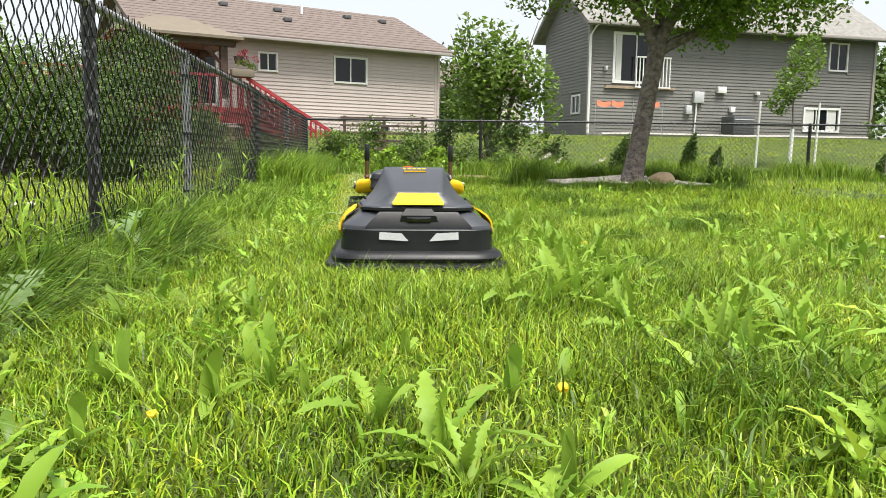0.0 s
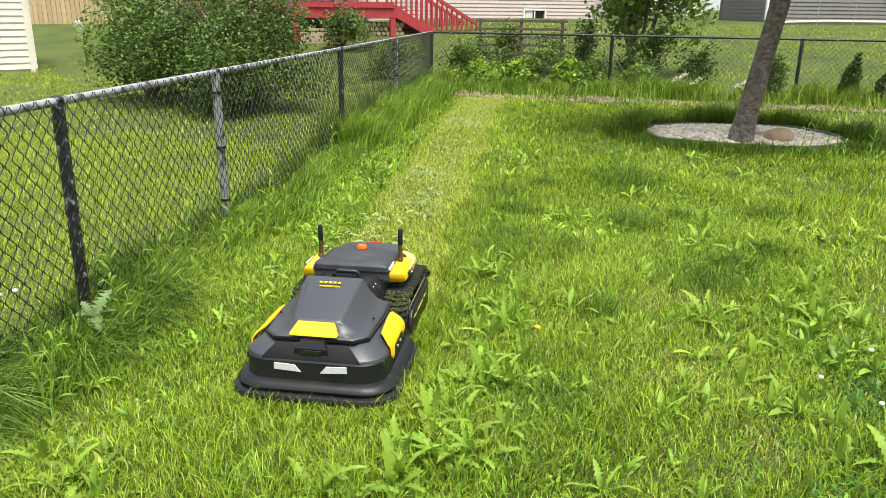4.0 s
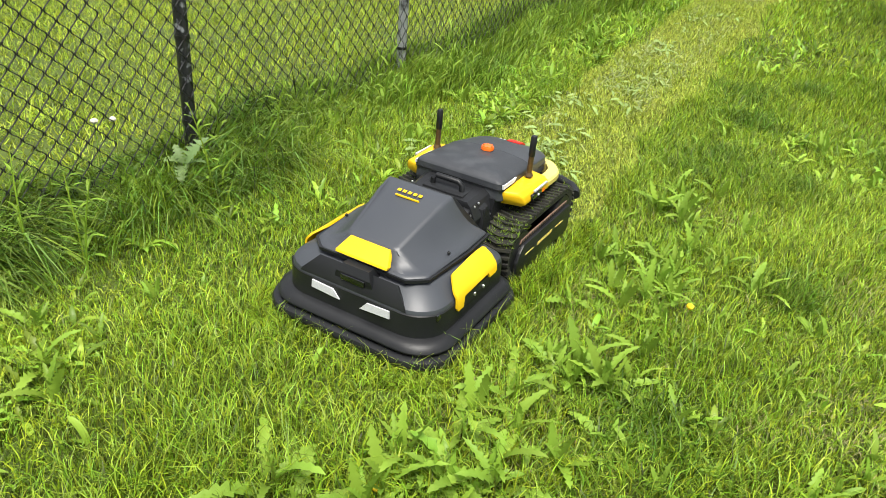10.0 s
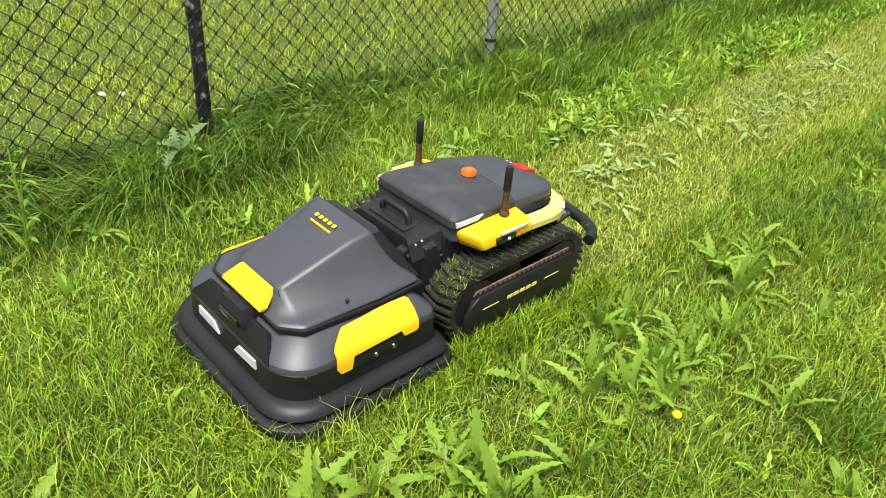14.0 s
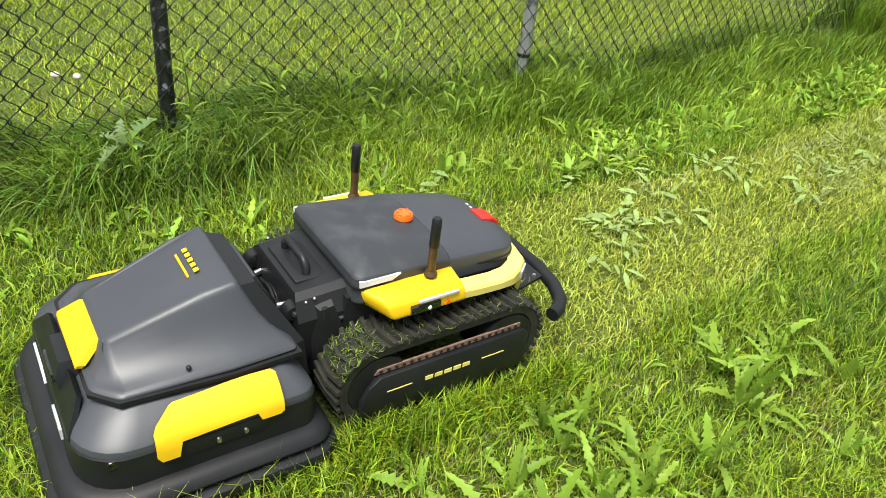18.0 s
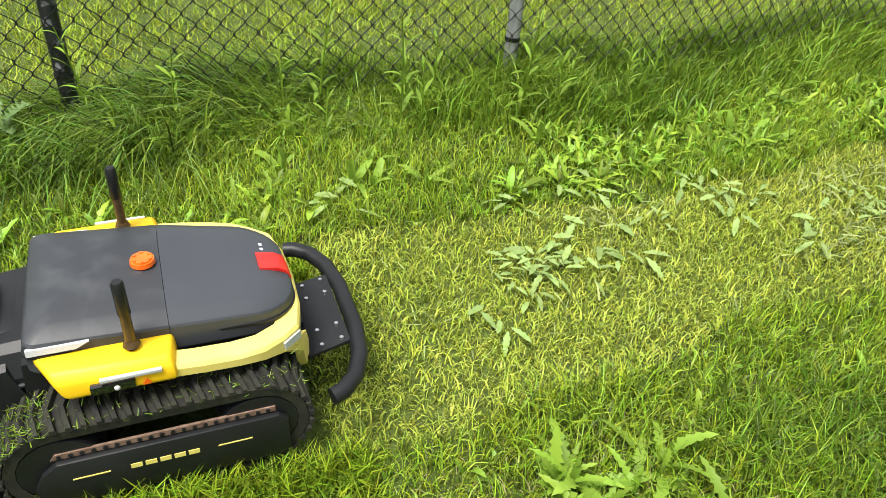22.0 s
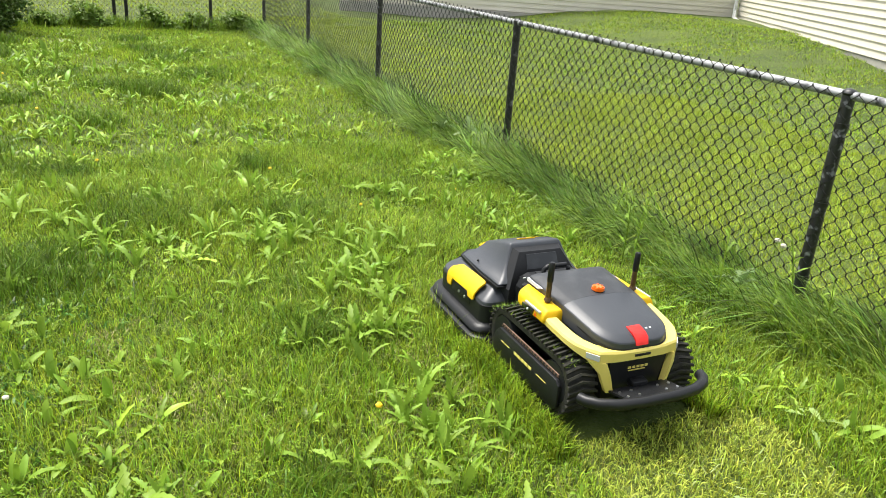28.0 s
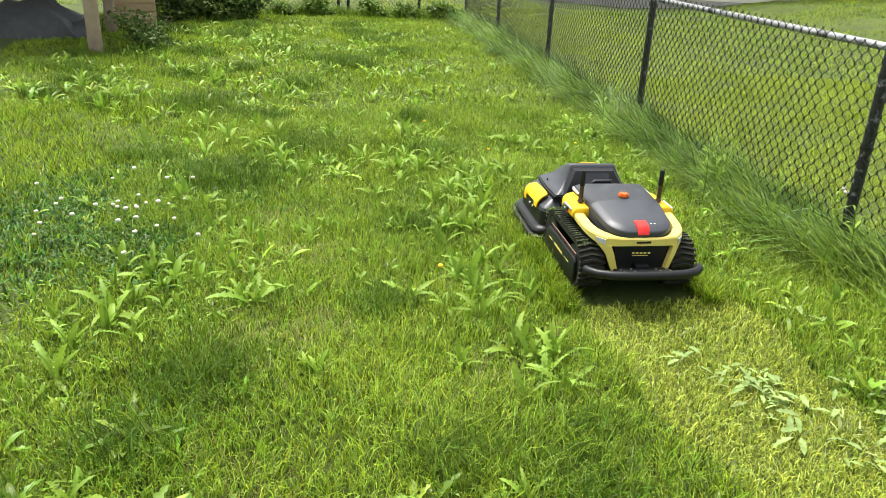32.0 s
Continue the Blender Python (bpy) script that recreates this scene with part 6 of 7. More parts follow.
# ---- houses ----
def siding(house, x0, x1, z0, z1, pitch, material, holes=(), y=0.0, face=-1, wall_name="wall", turn=0, origin=(0, 0, 0), gable=None, thick=0.15):
    """A wall with lapped boards, each its own piece; holes are (x0, x1, z0, z1)."""
    wall = part(wall_name, box((x0, 0.05, z0 - 0.6), (x1, thick, z1)), material, house)
    wall.matrix_basis = pose(*origin, 0, 0, turn)
    n = int((z1 - z0) / pitch)
    shapes = {}
    for i in range(n):
        za = z0 + i * pitch
        cuts = sorted((h[0], h[1]) for h in holes if h[2] < za + pitch and h[3] > za)
        lo, hi = (x0, x1) if gable is None else gable(za, x0, x1)
        if hi - lo < 0.2:
            continue
        spans, a = [], lo
        for c0, c1 in cuts:
            if c0 > a:
                spans.append((a, c0))
            a = max(a, c1)
        spans.append((a, hi))
        for a, b in spans:
            if b - a < 0.05:
                continue
            key = round(b - a, 3)
            if key not in shapes:
                bm = loft([[(0, 0.048, 0.0), (0, 0.0, 0.0), (0, 0.022, pitch), (0, 0.048, pitch)], [(b - a, 0.048, 0.0), (b - a, 0.0, 0.0), (b - a, 0.022, pitch), (b - a, 0.048, pitch)]])
                me = bpy.data.meshes.new("siding_board")
                bm.to_mesh(me)
                bm.free()
                me.materials.append(M[material])
                shapes[key] = me
            board = new("siding_board", shapes[key])
            board.parent = wall
            board.location = (a, 0.0, za)
    return wall


def window(wall, x0, x1, z0, z1, sashes=2, curtain=False, name="window", frame_w=0.06):
    """Frame, mullions and panes set into a wall, 2 cm proud of its boards."""
    bm = bmesh.new()
    for a, b in (((x0, z0), (x1, z0 + frame_w)), ((x0, z1 - frame_w), (x1, z1)), ((x0, z0 + frame_w), (x0 + frame_w, z1 - frame_w)), ((x1 - frame_w, z0 + frame_w), (x1, z1 - frame_w))):
        add_box(bm, (a[0], -0.025, a[1]), (b[0], 0.06, b[1]))
    win = part(name, bm, "trimw", wall, "white framed window with dark panes", smooth=False)
    w = (x1 - x0 - 2 * frame_w) / sashes
    for i in range(sashes):
        a = x0 + frame_w + i * w
        part("pane", box((a + 0.02, 0.020, z0 + frame_w), (a + w - 0.02, 0.032, z1 - frame_w)), "glass", win, smooth=False)
        if curtain and i != 1:
            q = 0.30 if z1 - z0 > 1.2 else 0.85
            part("curtain", box((a + 0.03, 0.012, z0 + frame_w), (a + 0.02 + (w - 0.04) * q, 0.018, z1 - frame_w)), "curtain", win, smooth=False)
        if i:
            part("mullion", box((a - 0.02, -0.01, z0 + frame_w), (a + 0.02, 0.05, z1 - frame_w)), "trimw", win, smooth=False)
    return win


# taupe house with a red deck and a garden pavilion
pink = thing("house", "taupe-sided house with a brown shingle roof and white windows", "house", (2.18, 25.5, 0), 25.7)
holes = [(-4.01, -2.79, 2.81, 3.69), (-6.54, -5.9, 3.02, 3.63), (-8.95, -7.8, 1.9, 3.75), (-2.72, -1.9, 0.95, 1.56)]
wl_ = siding(pink, -10.0, 0.0, 0.9, 4.0, 0.115, "pink", holes)
for h_ in holes[:2]:
    window(wl_, *h_)
window(wl_, *holes[2], 2, name="sliding_door")
window(wl_, *holes[3], 2, curtain=True)
side = siding(pink, 0.0, 8.0, 0.9, 4.0, 0.115, "pink", turn=90, origin=(0, 0, 0))
part("side_wall", box((-10.0, 0.2, 0.3), (-9.8, 8, 4.0)), "pink", pink)
part("rear_wall", box((-10.0, 7.9, 0.3), (0.0, 8.1, 4.0)), "pink", pink)
part("corner_board", box((-0.06, -0.03, 0.9), (0.03, 0.02, 4.0)), "pink", pink)
roof = part("roof", prism([(-0.45, 3.93), (4.0, 5.72), (8.45, 3.93), (8.45, 4.05), (4.0, 5.86), (-0.45, 4.06)], 10.7, "x", -10.3), "roof", pink, "weathered brown asphalt shingle roof", smooth=False)
for i in range(14):
    yy = -0.45 + i * 0.33
    zz = 4.06 + i * 0.33 * (5.86 - 4.06) / 4.45
    if yy < 3.9:
        part("shingle_course", loft([[(-10.3, yy, zz + 0.004), (0.4, yy, zz + 0.004), (0.4, yy, zz + 0.022), (-10.3, yy, zz + 0.022)], [(-10.3, yy + 0.34, zz + 0.140), (0.4, yy + 0.34, zz + 0.140), (0.4, yy + 0.34, zz + 0.146), (-10.3, yy + 0.34, zz + 0.146)]]), "roof", roof, smooth=False)
part("gutter", box((-10.3, -0.56, 3.92), (0.4, -0.44, 4.02), 0.01), "trimt", pink, "pale roof gutter")
part("gable_wall", prism([(0.0, 4.0), (8.0, 4.0), (4.0, 5.6)], 0.12, "x", -0.14), "pink", pink, smooth=False)
part("gable_wall", prism([(0.0, 4.0), (8.0, 4.0), (4.0, 5.6)], 0.12, "x", -9.95), "pink", pink, smooth=False)
for u, v in ((-9.2, 2.6), (-6.8, 2.9), (-4.9, 2.9), (-5.0, 1.6), (-2.2, 3.0), (-0.8, 2.9)):
    z = 4.06 + (v + 0.45) * 0.404
    part("roof_vent", box((u - 0.13, v - 0.12, z), (u + 0.13, v + 0.14, z + 0.13), 0.01), "unit", roof, "dark square roof vent")
part("vent_pipe", tube([(-4.0, 2.9, 5.3), (-4.0, 2.9, 5.75)], 0.05, 8), "trimw", roof)
# deck, stairs and pavilion
deck_t = thing("garden_deck", "red painted raised timber deck with railings and stairs", "deck", (0.621, 24.750, -0.480), 25.7)
part("floor", box((-11.5, -3.2, 2.02), (-6.1, -0.1, 2.16)), "redwood", deck_t)
for i in range(20):
    a = -11.45 + i * 0.27
    part("baluster", box((a, -3.18, 2.16), (a + 0.05, -3.13, 2.95)), "redwood", deck_t, smooth=False)
part("handrail", box((-11.5, -3.22, 2.95), (-6.1, -3.08, 3.02)), "redwood", deck_t, smooth=False)
part("skirt", box((-11.5, -3.16, 1.75), (-6.1, -3.12, 2.15)), "redwood", deck_t, smooth=False)
for i in range(5):
    part("deck_post", box((-11.4 + i * 1.3, -3.15, 0.4), (-11.26 + i * 1.3, -3.01, 2.02)), "redwood", deck_t, smooth=False)
for i in range(8):
    a = -6.1 + i * 0.30
    part("stair_tread", box((a, -3.1, 2.0 - i * 0.17), (a + 0.32, -2.0, 2.04 - i * 0.17)), "redwood", deck_t, smooth=False)
for yy in (-3.12, -2.0):
    part("stringer", prism([(-6.1, 2.1), (-3.7, 0.74), (-3.7, 0.5), (-6.1, 1.8)], 0.06, "y", yy), "redwood", deck_t, smooth=False)
    part("stair_rail", prism([(-6.1, 3.02), (-3.7, 1.66), (-3.7, 1.56), (-6.1, 2.92)], 0.08, "y", yy), "redwood", deck_t, smooth=False)
    for i in range(17):
        a = -6.05 + i * 0.145
        part("baluster", box((a, yy + 0.01, 2.05 - (a + 6.1) * 0.567), (a + 0.045, yy + 0.05, 2.94 - (a + 6.1) * 0.567)), "redwood", deck_t, smooth=False)
pav = thing("garden_pavilion", "dark timber pavilion with a tan hipped roof on the deck", "pavilion", (1.279, 25.066, -0.230), 25.7)
for x, y in ((-9.9, -2.9), (-7.4, -2.9), (-9.9, -0.6), (-7.4, -0.6)):
    part("post", box((x - 0.09, y - 0.09, 2.16), (x + 0.09, y + 0.09, 3.66)), "darkwood", pav, smooth=False)
part("beam", box((-10.1, -3.05, 3.52), (-7.1, -2.85, 3.7)), "darkwood", pav, smooth=False)
part("beam", box((-10.1, -0.65, 3.52), (-7.1, -0.45, 3.7)), "darkwood", pav, smooth=False)
for x, sx in ((-9.8, 1), (-7.5, -1)):
    part("knee_brace", tube([(x, -2.95, 3.1), (x + sx * 0.45, -2.95, 3.55)], 0.05, 4), "darkwood", pav, smooth=False)
part("roof", loft([[(-10.2, -3.3, 3.68), (-6.95, -3.3, 3.68), (-6.95, -0.2, 3.68), (-10.2, -0.2, 3.68)], [(-10.2, -3.3, 3.75), (-6.95, -3.3, 3.75), (-6.95, -0.2, 3.75), (-10.2, -0.2, 3.75)], [(-8.95, -2.0, 4.32), (-8.15, -2.0, 4.32), (-8.15, -1.5, 4.32), (-8.95, -1.5, 4.32)]]), "canvas", pav, "tan hipped roof", smooth=False)
basket = thing("hanging_basket", "hanging basket of red petunias by the deck stairs", "flower basket", (1.234, 25.045, -0.160), 25.7)
part("pot", tube([(-7.0, -3.1, 3.0), (-7.0, -3.1, 3.2)], [0.09, 0.14], 10), "darkwood", basket)
crown("flowers", basket, 200, [(-7.0, -3.1, 3.22, 0.12, 0.11, 0.10), (-6.9, -3.1, 3.02, 0.07, 0.07, 0.13), (-6.62, -3.1, 3.10, 0.10, 0.08, 0.08)], 0.05, "flower", "dense red petunia flowers")
planter = thing("planter_box", "pale planter box with yellow-green flowers on the railing", "planter", (1.054, 24.958, -0.230), 25.7)
part("box", box((-7.05, -3.35, 2.72), (-6.45, -3.1, 2.92), 0.01), "canvas", planter)
crown("flowers", planter, 160, [(-6.75, -3.2, 2.98, 0.3, 0.12, 0.08)], 0.07, "leaf_light", "yellow-green trailing leaves")
logs = thing("firewood_stack", "stacked split firewood under the deck", "firewood", (2.18, 25.5, 0), 25.7)
for i in range(40):
    cx, cz = -8.8 + (i % 10) * 0.13 + (i // 10 % 2) * 0.06, 0.75 + (i // 10) * 0.12
    part("log", tube([(cx, -3.0, cz), (cx, -2.6, cz)], 0.06, 7), "log", logs)
bench = thing("garden_bench", "weathered wooden bench under the deck", "bench", (2.18, 25.5, 0), 25.7)
part("seat", box((-10.4, -3.3, 0.95), (-9.2, -2.9, 1.0)), "oldwood", bench)
part("backrest", box((-10.4, -3.32, 0.62), (-9.2, -3.28, 0.92)), "oldwood", bench)
for x in (-10.35, -9.3):
    part("leg", box((x, -3.25, 0.4), (x + 0.08, -2.95, 0.95)), "oldwood", bench)
trellis = thing("trellis", "dark slatted garden trellis behind the back fence", "trellis", (0.1, 15.6, float(ground_z(0.1, 15.6))), 8)
for x in (-0.9, 0.0, 0.9):
    part("post", box((x - 0.03, -0.03, -0.1), (x + 0.03, 0.03, 1.1)), "darkwood", trellis, smooth=False)
for i in range(5):
    part("slat", box((-1.0, -0.04, 0.35 + i * 0.17), (1.0, -0.02, 0.40 + i * 0.17)), "darkwood", trellis, smooth=False)

# grey house
grey = thing("house", "grey lap-sided house with white windows and a balcony rail", "house", (7.22, 24, 0), 9.4)
gh = [(0.88, 2.66, 3.04, 4.78), (9.72, 10.58, 3.78, 4.84), (8.76, 10.4, 1.52, 2.43)]
gw = siding(grey, 0.0, 11.8, 1.15, 5.05, 0.115, "greysid", gh)
door = window(gw, *gh[0], 2, curtain=True, name="balcony_door", frame_w=0.09)
window(gw, *gh[1], 2)
window(gw, *gh[2], 3, curtain=True, frame_w=0.08)
for i in range(11):
    part("balcony_bar", box((1.70 + i * 0.13, -0.16, 2.95), (1.735 + i * 0.13, -0.125, 3.92)), "trimw", gw, smooth=False)
part("balcony_rail", box((1.68, -0.17, 3.92), (3.05, -0.11, 3.97)), "trimw", gw, smooth=False)
part("balcony_rail", box((1.68, -0.17, 2.90), (3.05, -0.11, 2.95)), "trimw", gw, smooth=False)
part("ledge_board", box((0.6, -0.08, 2.86), (3.3, -0.003, 2.95)), "oldwood", gw, smooth=False)


def rake(za, x0, x1):
    if za < 5.15:
        return x0, x1
    k = (za - 5.15) / (6.45 - 5.15)
    return x0 + k * (x1 - x0) / 2, x1 - k * (x1 - x0) / 2


gs = siding(grey, -3.95, 0.0, 1.15, 6.4, 0.115, "greysid", [(-1.37, -0.62, 2.0, 2.68)], turn=-90, origin=(0, 0, 0), gable=rake)
gs.data.transform(Matrix.Diagonal((1, 1, 0.72, 1)))
window(gs, -1.37, -0.62, 2.0, 2.68, 2)
part("corner_trim", box((-0.05, -0.035, 1.15), (0.06, 0.04, 5.05)), "trimt", grey, smooth=False)
part("corner_trim", box((11.75, -0.035, 1.15), (11.86, 0.04, 5.05)), "trimt", grey, smooth=False)
part("rear_wall", box((0.0, 3.8, 0.5), (11.8, 3.95, 5.05)), "greysid", grey, smooth=False)
part("end_wall", box((11.7, 0.2, 0.5), (11.8, 3.8, 5.05)), "greysid", grey, smooth=False)
groof = part("roof", prism([(-0.5, 4.86), (1.97, 6.50), (4.45, 4.86), (4.45, 5.02), (1.97, 6.68), (-0.5, 5.02)], 12.6, "x", -0.35), "roofg", grey, "grey asphalt shingle roof", smooth=False)
part("gutter", box((-0.35, -0.6, 4.90), (12.25, -0.48, 5.01), 0.01), "trimt", grey, "pale roof gutter")
part("downspout", tube([(0.05, -0.5, 4.92), (-0.02, -0.10, 4.6), (-0.02, -0.09, 1.3)], 0.045, 6), "trimw", grey, "white downspout")
for nm, x0, x1, z0, z1, m_, lb in (("meter_box", 4.05, 4.45, 2.45, 2.85, "metalbox", "grey electric meter box"), ("wall_vent", 5.0, 5.35, 2.82, 3.05, "trimw", "white wall vent"), ("wall_vent", 6.6, 6.75, 2.8, 2.92, "trimw", "white wall vent"),
                               ("junction_box", 3.75, 3.98, 2.05, 2.35, "metalbox", "small grey junction box"), ("junction_box", 5.55, 5.75, 2.15, 2.35, "trimw", "small white junction box"), ("wall_lamp", 0.55, 0.65, 3.45, 3.6, "metalbox", "small wall lamp")):
    part(nm, box((x0, -0.14, z0), (x1, -0.002, z1), 0.015), m_, gw, lb)
part("conduit", tube([(4.2, -0.05, 2.45), (4.15, -0.05, 1.3)], 0.03, 6), "trimw", gw)
ac = thing("air_conditioner", "dark boxy air conditioning unit beside the grey house", "air conditioner", (7.22, 24, 0), 9.4)
part("cabinet", box((5.1, -1.0, 1.2), (5.95, -0.25, 1.98), 0.03), "unit", ac)
for i in range(7):
    part("louvre", box((5.12, -1.012, 1.3 + i * 0.09), (5.93, -0.998, 1.33 + i * 0.09)), "metalbox" if i == 6 else "unit", ac, smooth=False)
edge_t = thing("patio_edging", "pale concrete edging curving along the grey house", "edging", (0, 0, 0))
pts = [(7.2, 22.3), (7.6, 22.9), (8.8, 23.3), (10.5, 23.5), (12.5, 23.8), (14.5, 24.2), (16.5, 24.5), (19.0, 24.2)]
part("edging_strip", add_tube(bmesh.new(), [(x, y, float(ground_z(x, y)) + 0.03) for x, y in pts], 0.06, 5), "concrete", edge_t)
tape = thing("marker_tape", "orange plastic marker tape sagging before the grey house", "tape", (7.0, 22.5, float(ground_z(7.0, 22.5))))
for x0, x1 in ((0.1, 0.55), (0.6, 1.0), (1.6, 2.2)):
    part("tape", loft([[(x0, 0, 0.95), (x0, 0.01, 0.95), (x0, 0.01, 1.12), (x0, 0, 1.12)], [((x0 + x1) / 2, 0.05, 0.88), ((x0 + x1) / 2, 0.06, 0.88), ((x0 + x1) / 2, 0.06, 1.06), ((x0 + x1) / 2, 0.05, 1.06)], [(x1, 0, 0.93), (x1, 0.01, 0.93), (x1, 0.01, 1.09), (x1, 0, 1.09)]]), "flag", tape)
for x in (0.05, 1.3, 2.3):
    part("peg", tube([(x, 0, -0.05), (x, 0, 1.15)], 0.012, 5), "steel", tape)
chair = thing("garden_chair", "pale metal garden chair standing by the grey house", "chair", (18.4, 23.0, float(ground_z(18.4, 23.0))), 30)
part("seat", box((-0.25, -0.25, 0.40), (0.25, 0.25, 0.44), 0.01), "trimw", chair)
part("backrest", box((-0.25, 0.22, 0.45), (0.25, 0.26, 0.95), 0.01), "trimw", chair)
for x in (-0.22, 0.22):
    for y in (-0.22, 0.22):
        part("leg", tube([(x, y, 0), (x * 0.9, y * 0.9, 0.42)], 0.02, 6), "trimw", chair)

# pale house between the two, seen through the young tree
mid = thing("house", "pale house seen far off between the two nearer houses", "house", (3.2, 42, 1.2), 10)
mw = siding(mid, -1.0, 5.5, 0.0, 3.2, 0.2, "cream", [(0.3, 1.6, 1.2, 2.3)])
window(mw, 0.3, 1.6, 1.2, 2.3, 2)
part("roof", prism([(-0.4, 3.1), (3.0, 4.7), (6.4, 3.1), (6.4, 3.25), (3.0, 4.85), (-0.4, 3.25)], 7.5, "x", -1.5), "roof", mid, smooth=False)
part("rear_wall", box((-1.0, 5.8, -0.5), (5.5, 6.0, 3.2)), "cream", mid, smooth=False)

# cream garden shed and cedar fence beyond the shrubs
shed = thing("garden_shed", "cream garden shed with double doors and grey base", "shed", (-10.4, 13.9, float(ground_z(-10.4, 13.9))), 52)
sw_ = siding(shed, -1.6, 0.0, 0.05, 2.1, 0.14, "cream")
sd = siding(shed, 0.0, 2.4, 0.05, 2.1, 0.14, "cream", [(0.5, 2.0, 0.1, 1.95)], turn=90)
for a in (0.5, 1.26):
    dr = part("door", box((a, -0.02, 0.1), (a + 0.74, 0.04, 1.95), 0.01), "cream", sd, "cream shed door")
    part("door_trim", box((a + 0.33, -0.03, 0.15), (a + 0.41, -0.02, 1.9)), "trimw", dr, smooth=False)
part("rear_wall", box((-1.6, 2.35, 0), (0.0, 2.45, 2.1)), "cream", shed, smooth=False)
part("roof", prism([(-1.75, 2.05), (-0.8, 2.75), (0.15, 2.05), (0.15, 2.13), (-0.8, 2.85), (-1.75, 2.13)], 2.9, "y", -0.2), "roofg", shed, smooth=False)
cedar = thing("board_fence", "tall cedar board fence beyond the shrubs", "fence", (-13.5, 20.5, float(ground_z(-13.5, 20.5))), 8)
bme = bpy.data.meshes.new("board")
bm = box((0, 0, -0.3), (0.13, 0.02, 1.75), 0.004, 1)
bm.to_mesh(bme)
bm.free()
bme.materials.append(M["cedar"])
for i in range(46):
    b = new("board", bme)
    b.parent = cedar
    b.location = (-2.0 + i * 0.145, 0, 0.02 * math.sin(i * 1.7))
for z in (0.3, 1.4):
    part("rail", box((-2.0, 0.025, z), (4.7, 0.07, z + 0.09)), "cedar", cedar, smooth=False)
spr = thing("water_jug", "turquoise plastic jug hanging at the shed corner", "jug", (-9.8, 14.7, float(ground_z(-9.8, 14.7))))
part("jug", tube([(0, 0, 0.75), (0, 0, 0.78), (0, 0, 1.0), (0, 0, 1.04)], [0.08, 0.1, 0.1, 0.05], 12), "metalbox", spr)
part("post", tube([(0, 0.12, -0.1), (0, 0.12, 1.1)], 0.03, 6), "darkwood", spr)

# cream house beside the front garden
cream = thing("house", "cream lap-sided house on a concrete base beyond the fence", "house", (-14.0, -12.1, 0))
A_dir, B_dir = -24.9, 60.9
ca = siding(cream, 0.0, 10.5, 0.28, 3.4, 0.125, "cream", [(5.0, 6.0, 0.95, 2.0)], turn=A_dir)
for ch in (ca,):
    ch.scale = (1, -1, 1)
window(ca, 5.0, 6.0, 0.95, 2.0, 2, frame_w=0.09)
cb = siding(cream, 0.0, 9.0, 0.50, 3.4, 0.125, "cream", [(3.6, 5.0, 1.30, 2.3)], turn=B_dir)
window(cb, 3.6, 5.0, 1.30, 2.3, 2, frame_w=0.09)
fa = part("foundation", box((0.0, -0.02, -0.4), (10.5, 0.12, 0.26)), "concrete", cream, smooth=False)
fa.matrix_basis = pose(0, 0, 0, 0, 0, A_dir)
fb = part("foundation", box((0.0, 0.02, -0.4), (9.0, 0.14, 0.48)), "concrete", cream, smooth=False)
fb.matrix_basis = pose(0, 0, 0, 0, 0, B_dir)
ds = part("downspout", tube([(0.15, -0.10, 3.3), (0.15, -0.10, 0.75), (0.35, -0.14, 0.55), (2.6, -0.30, 0.35)], 0.05, 6), "trimw", cream, "white downspout with a long outlet")
ds.matrix_basis = pose(0, 0, 0, 0, 0, B_dir)

# timber deck legs and clutter by the front garden
dk = thing("timber_deck", "weathered raised timber deck at the edge of the lawn", "deck", (4.6, -6.0, 0))
for x, y in ((-0.25, 0.75), (0.15, -1.6), (0.1, -4.0), (2.4, 0.8), (2.4, -1.6)):
    part("post", box((x - 0.07, y - 0.07, -0.05), (x + 0.07, y + 0.07, 1.9), 0.006), "oldwood", dk, "weathered grey-brown timber post")
part("brace", tube([(-0.22, 0.75, 0.1), (0.1, -0.4, 1.8)], 0.06, 4), "oldwood", dk, smooth=False)
part("floor", box((-0.4, -4.4, 1.9), (3.2, 1.0, 2.05)), "oldwood", dk, smooth=False)
part("rim_joist", box((-0.44, -4.4, 1.65), (-0.40, 1.0, 2.05)), "oldwood", dk, smooth=False)
tp = thing("tarpaulin", "dark blue tarpaulin heaped under the deck", "tarpaulin", (5.6, -7.0, 0))
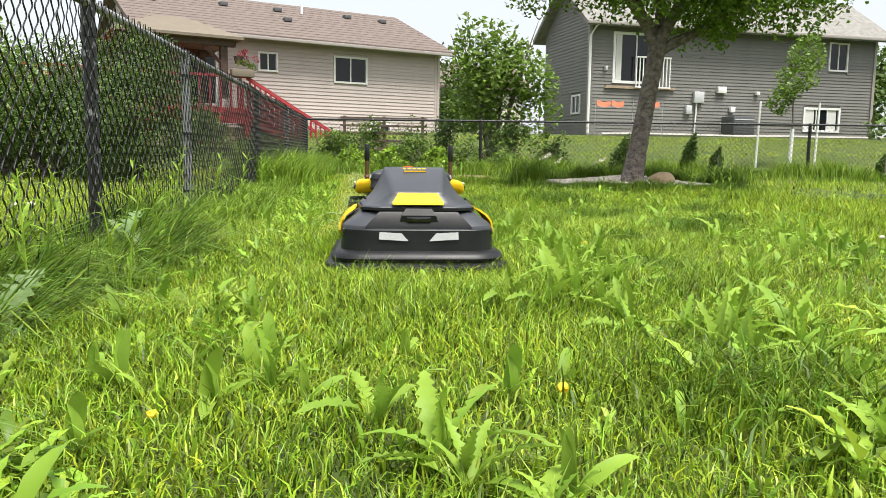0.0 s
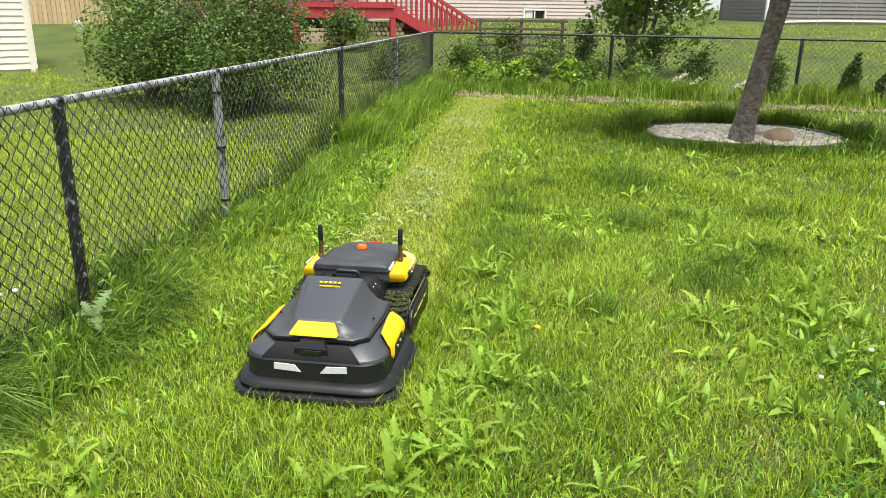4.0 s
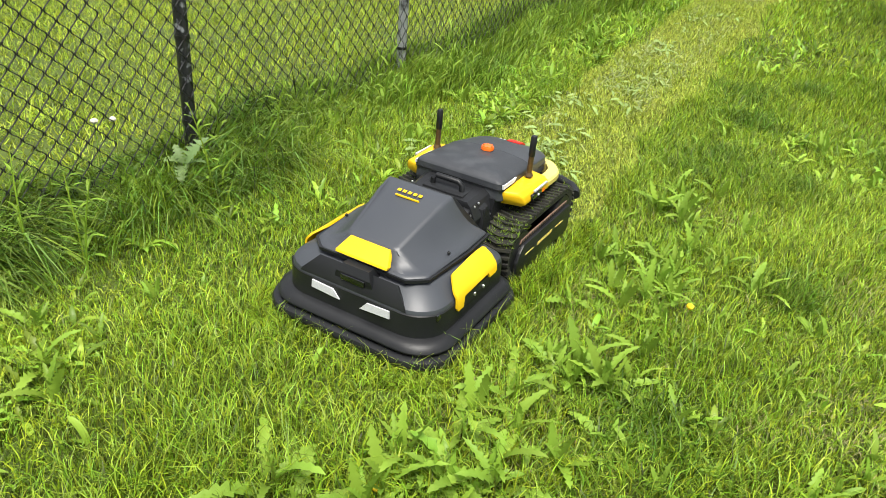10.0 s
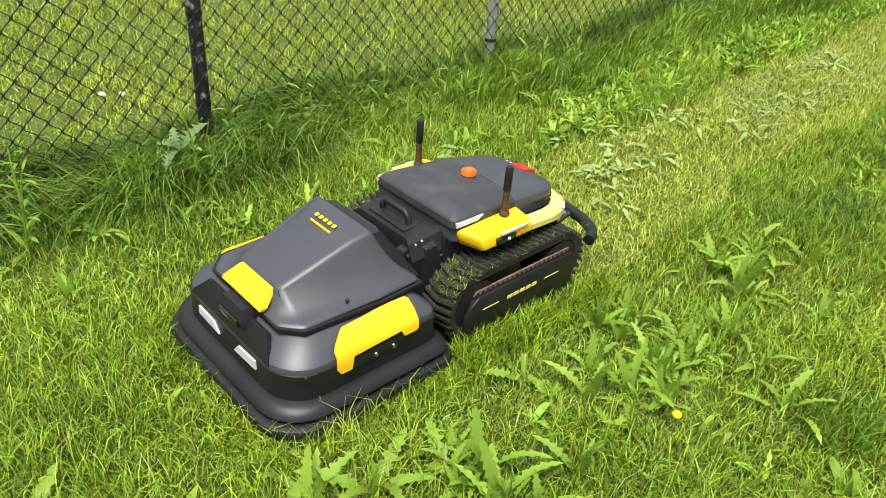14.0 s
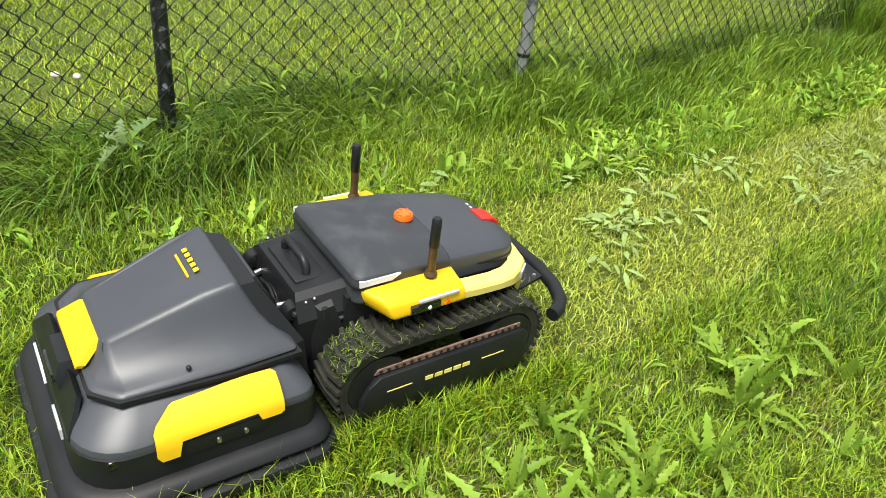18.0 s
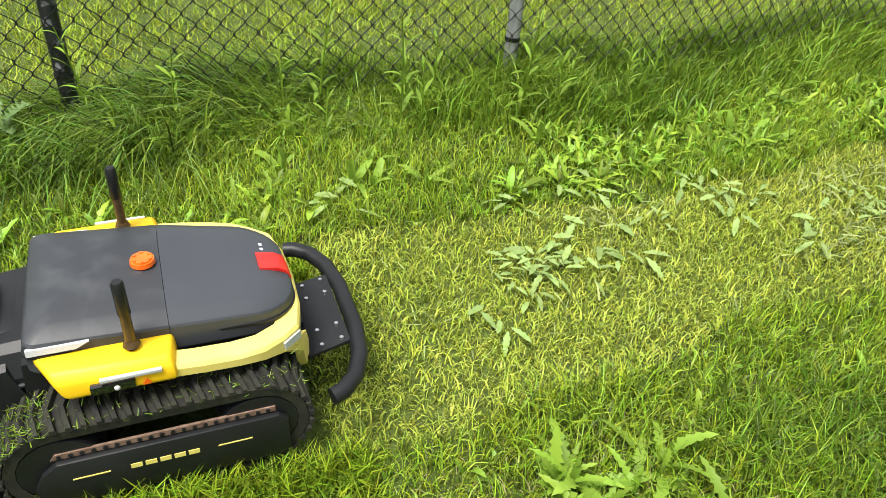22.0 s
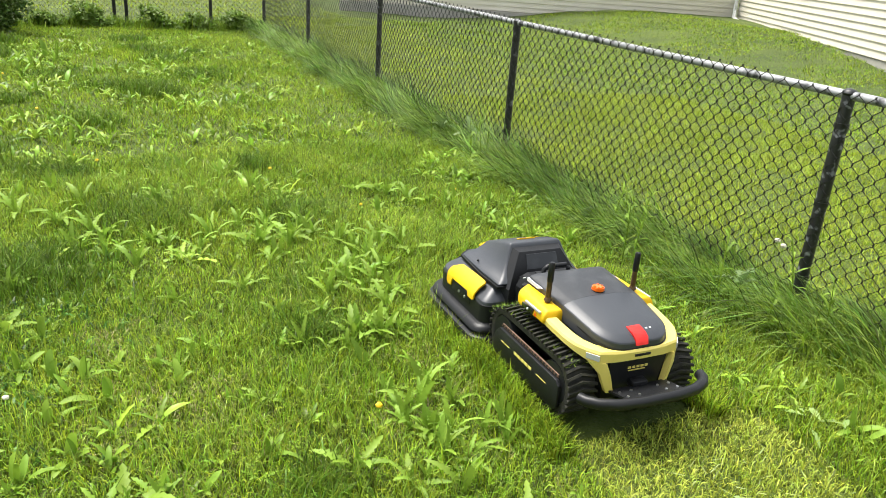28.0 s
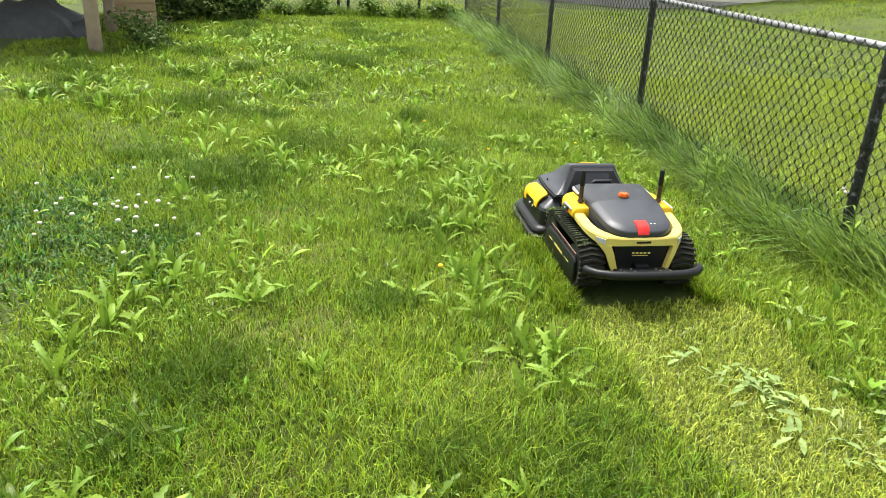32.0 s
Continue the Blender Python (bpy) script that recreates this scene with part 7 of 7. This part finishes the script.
bm = bmesh.new()
bmesh.ops.create_icosphere(bm, subdivisions=3, radius=1)
for v in bm.verts:
    k = 1 + 0.3 * noise.noise(v.co * 2.1)
    v.co = Vector((v.co.x * 0.8 * k, v.co.y * 0.6 * k, max(v.co.z, 0) * 0.5 * k))
part("sheet", bm, "unit", tp)
crt = thing("wooden_crate", "weathered wooden crate standing under the deck", "crate", (4.55, -8.2, 0), 12)
for i in range(4):
    part("slat", box((-0.35, -0.26, 0.02 + i * 0.13), (0.35, -0.24, 0.13 + i * 0.13)), "cedar", crt, smooth=False)
    part("slat", box((-0.35, 0.24, 0.02 + i * 0.13), (0.35, 0.26, 0.13 + i * 0.13)), "cedar", crt, smooth=False)
    part("slat", box((-0.35, -0.24, 0.02 + i * 0.13), (-0.33, 0.24, 0.13 + i * 0.13)), "cedar", crt, smooth=False)
shrub("shrub", "dark leafy shrub beside the raised deck", 3.1, -9.5, 1.0, 0.85, 0.7, 4500, 0.07, "leaf_bush")
shrub("shrub", "dark leafy shrub beside the raised deck", 4.3, -9.2, 1.3, 1.0, 0.8, 4500, 0.08, "leaf_bush")
shrub("shrub", "dark leafy shrub at the front corner of the garden", 3.4, -10.4, 1.1, 0.9, 0.6, 4000, 0.07, "leaf_bush")
shrub("shrub", "low dark leafy shrub beside the deck legs", 3.9, -6.2, 0.45, 0.6, 0.7, 1500, 0.06, "leaf_bush")
for px_ in (-0.9, -0.2, 0.5, 1.6, 2.3):
    shrub("garden_plant", "low leafy weed growing along the front fence", px_, -10.95, 0.32 + 0.06 * math.sin(px_ * 5), 0.45, 0.3, 800, 0.08, "leaf_light", 2, False, "plant")
px = rng.uniform(-1.3, 5.0, 7000)
py = -11.2 + np.abs(rng.normal(0, 0.22, 7000))
blades("tall_grass", px, py, 0.24 * (0.4 + patchy(px, py, 1.7, 2.0)) * rng.uniform(0.4, 1.2, 7000), 0.009 * rng.uniform(0.7, 1.4, 7000), "grass_tall", lean=0.7, droop=0.5, label="tall grass along the front fence")
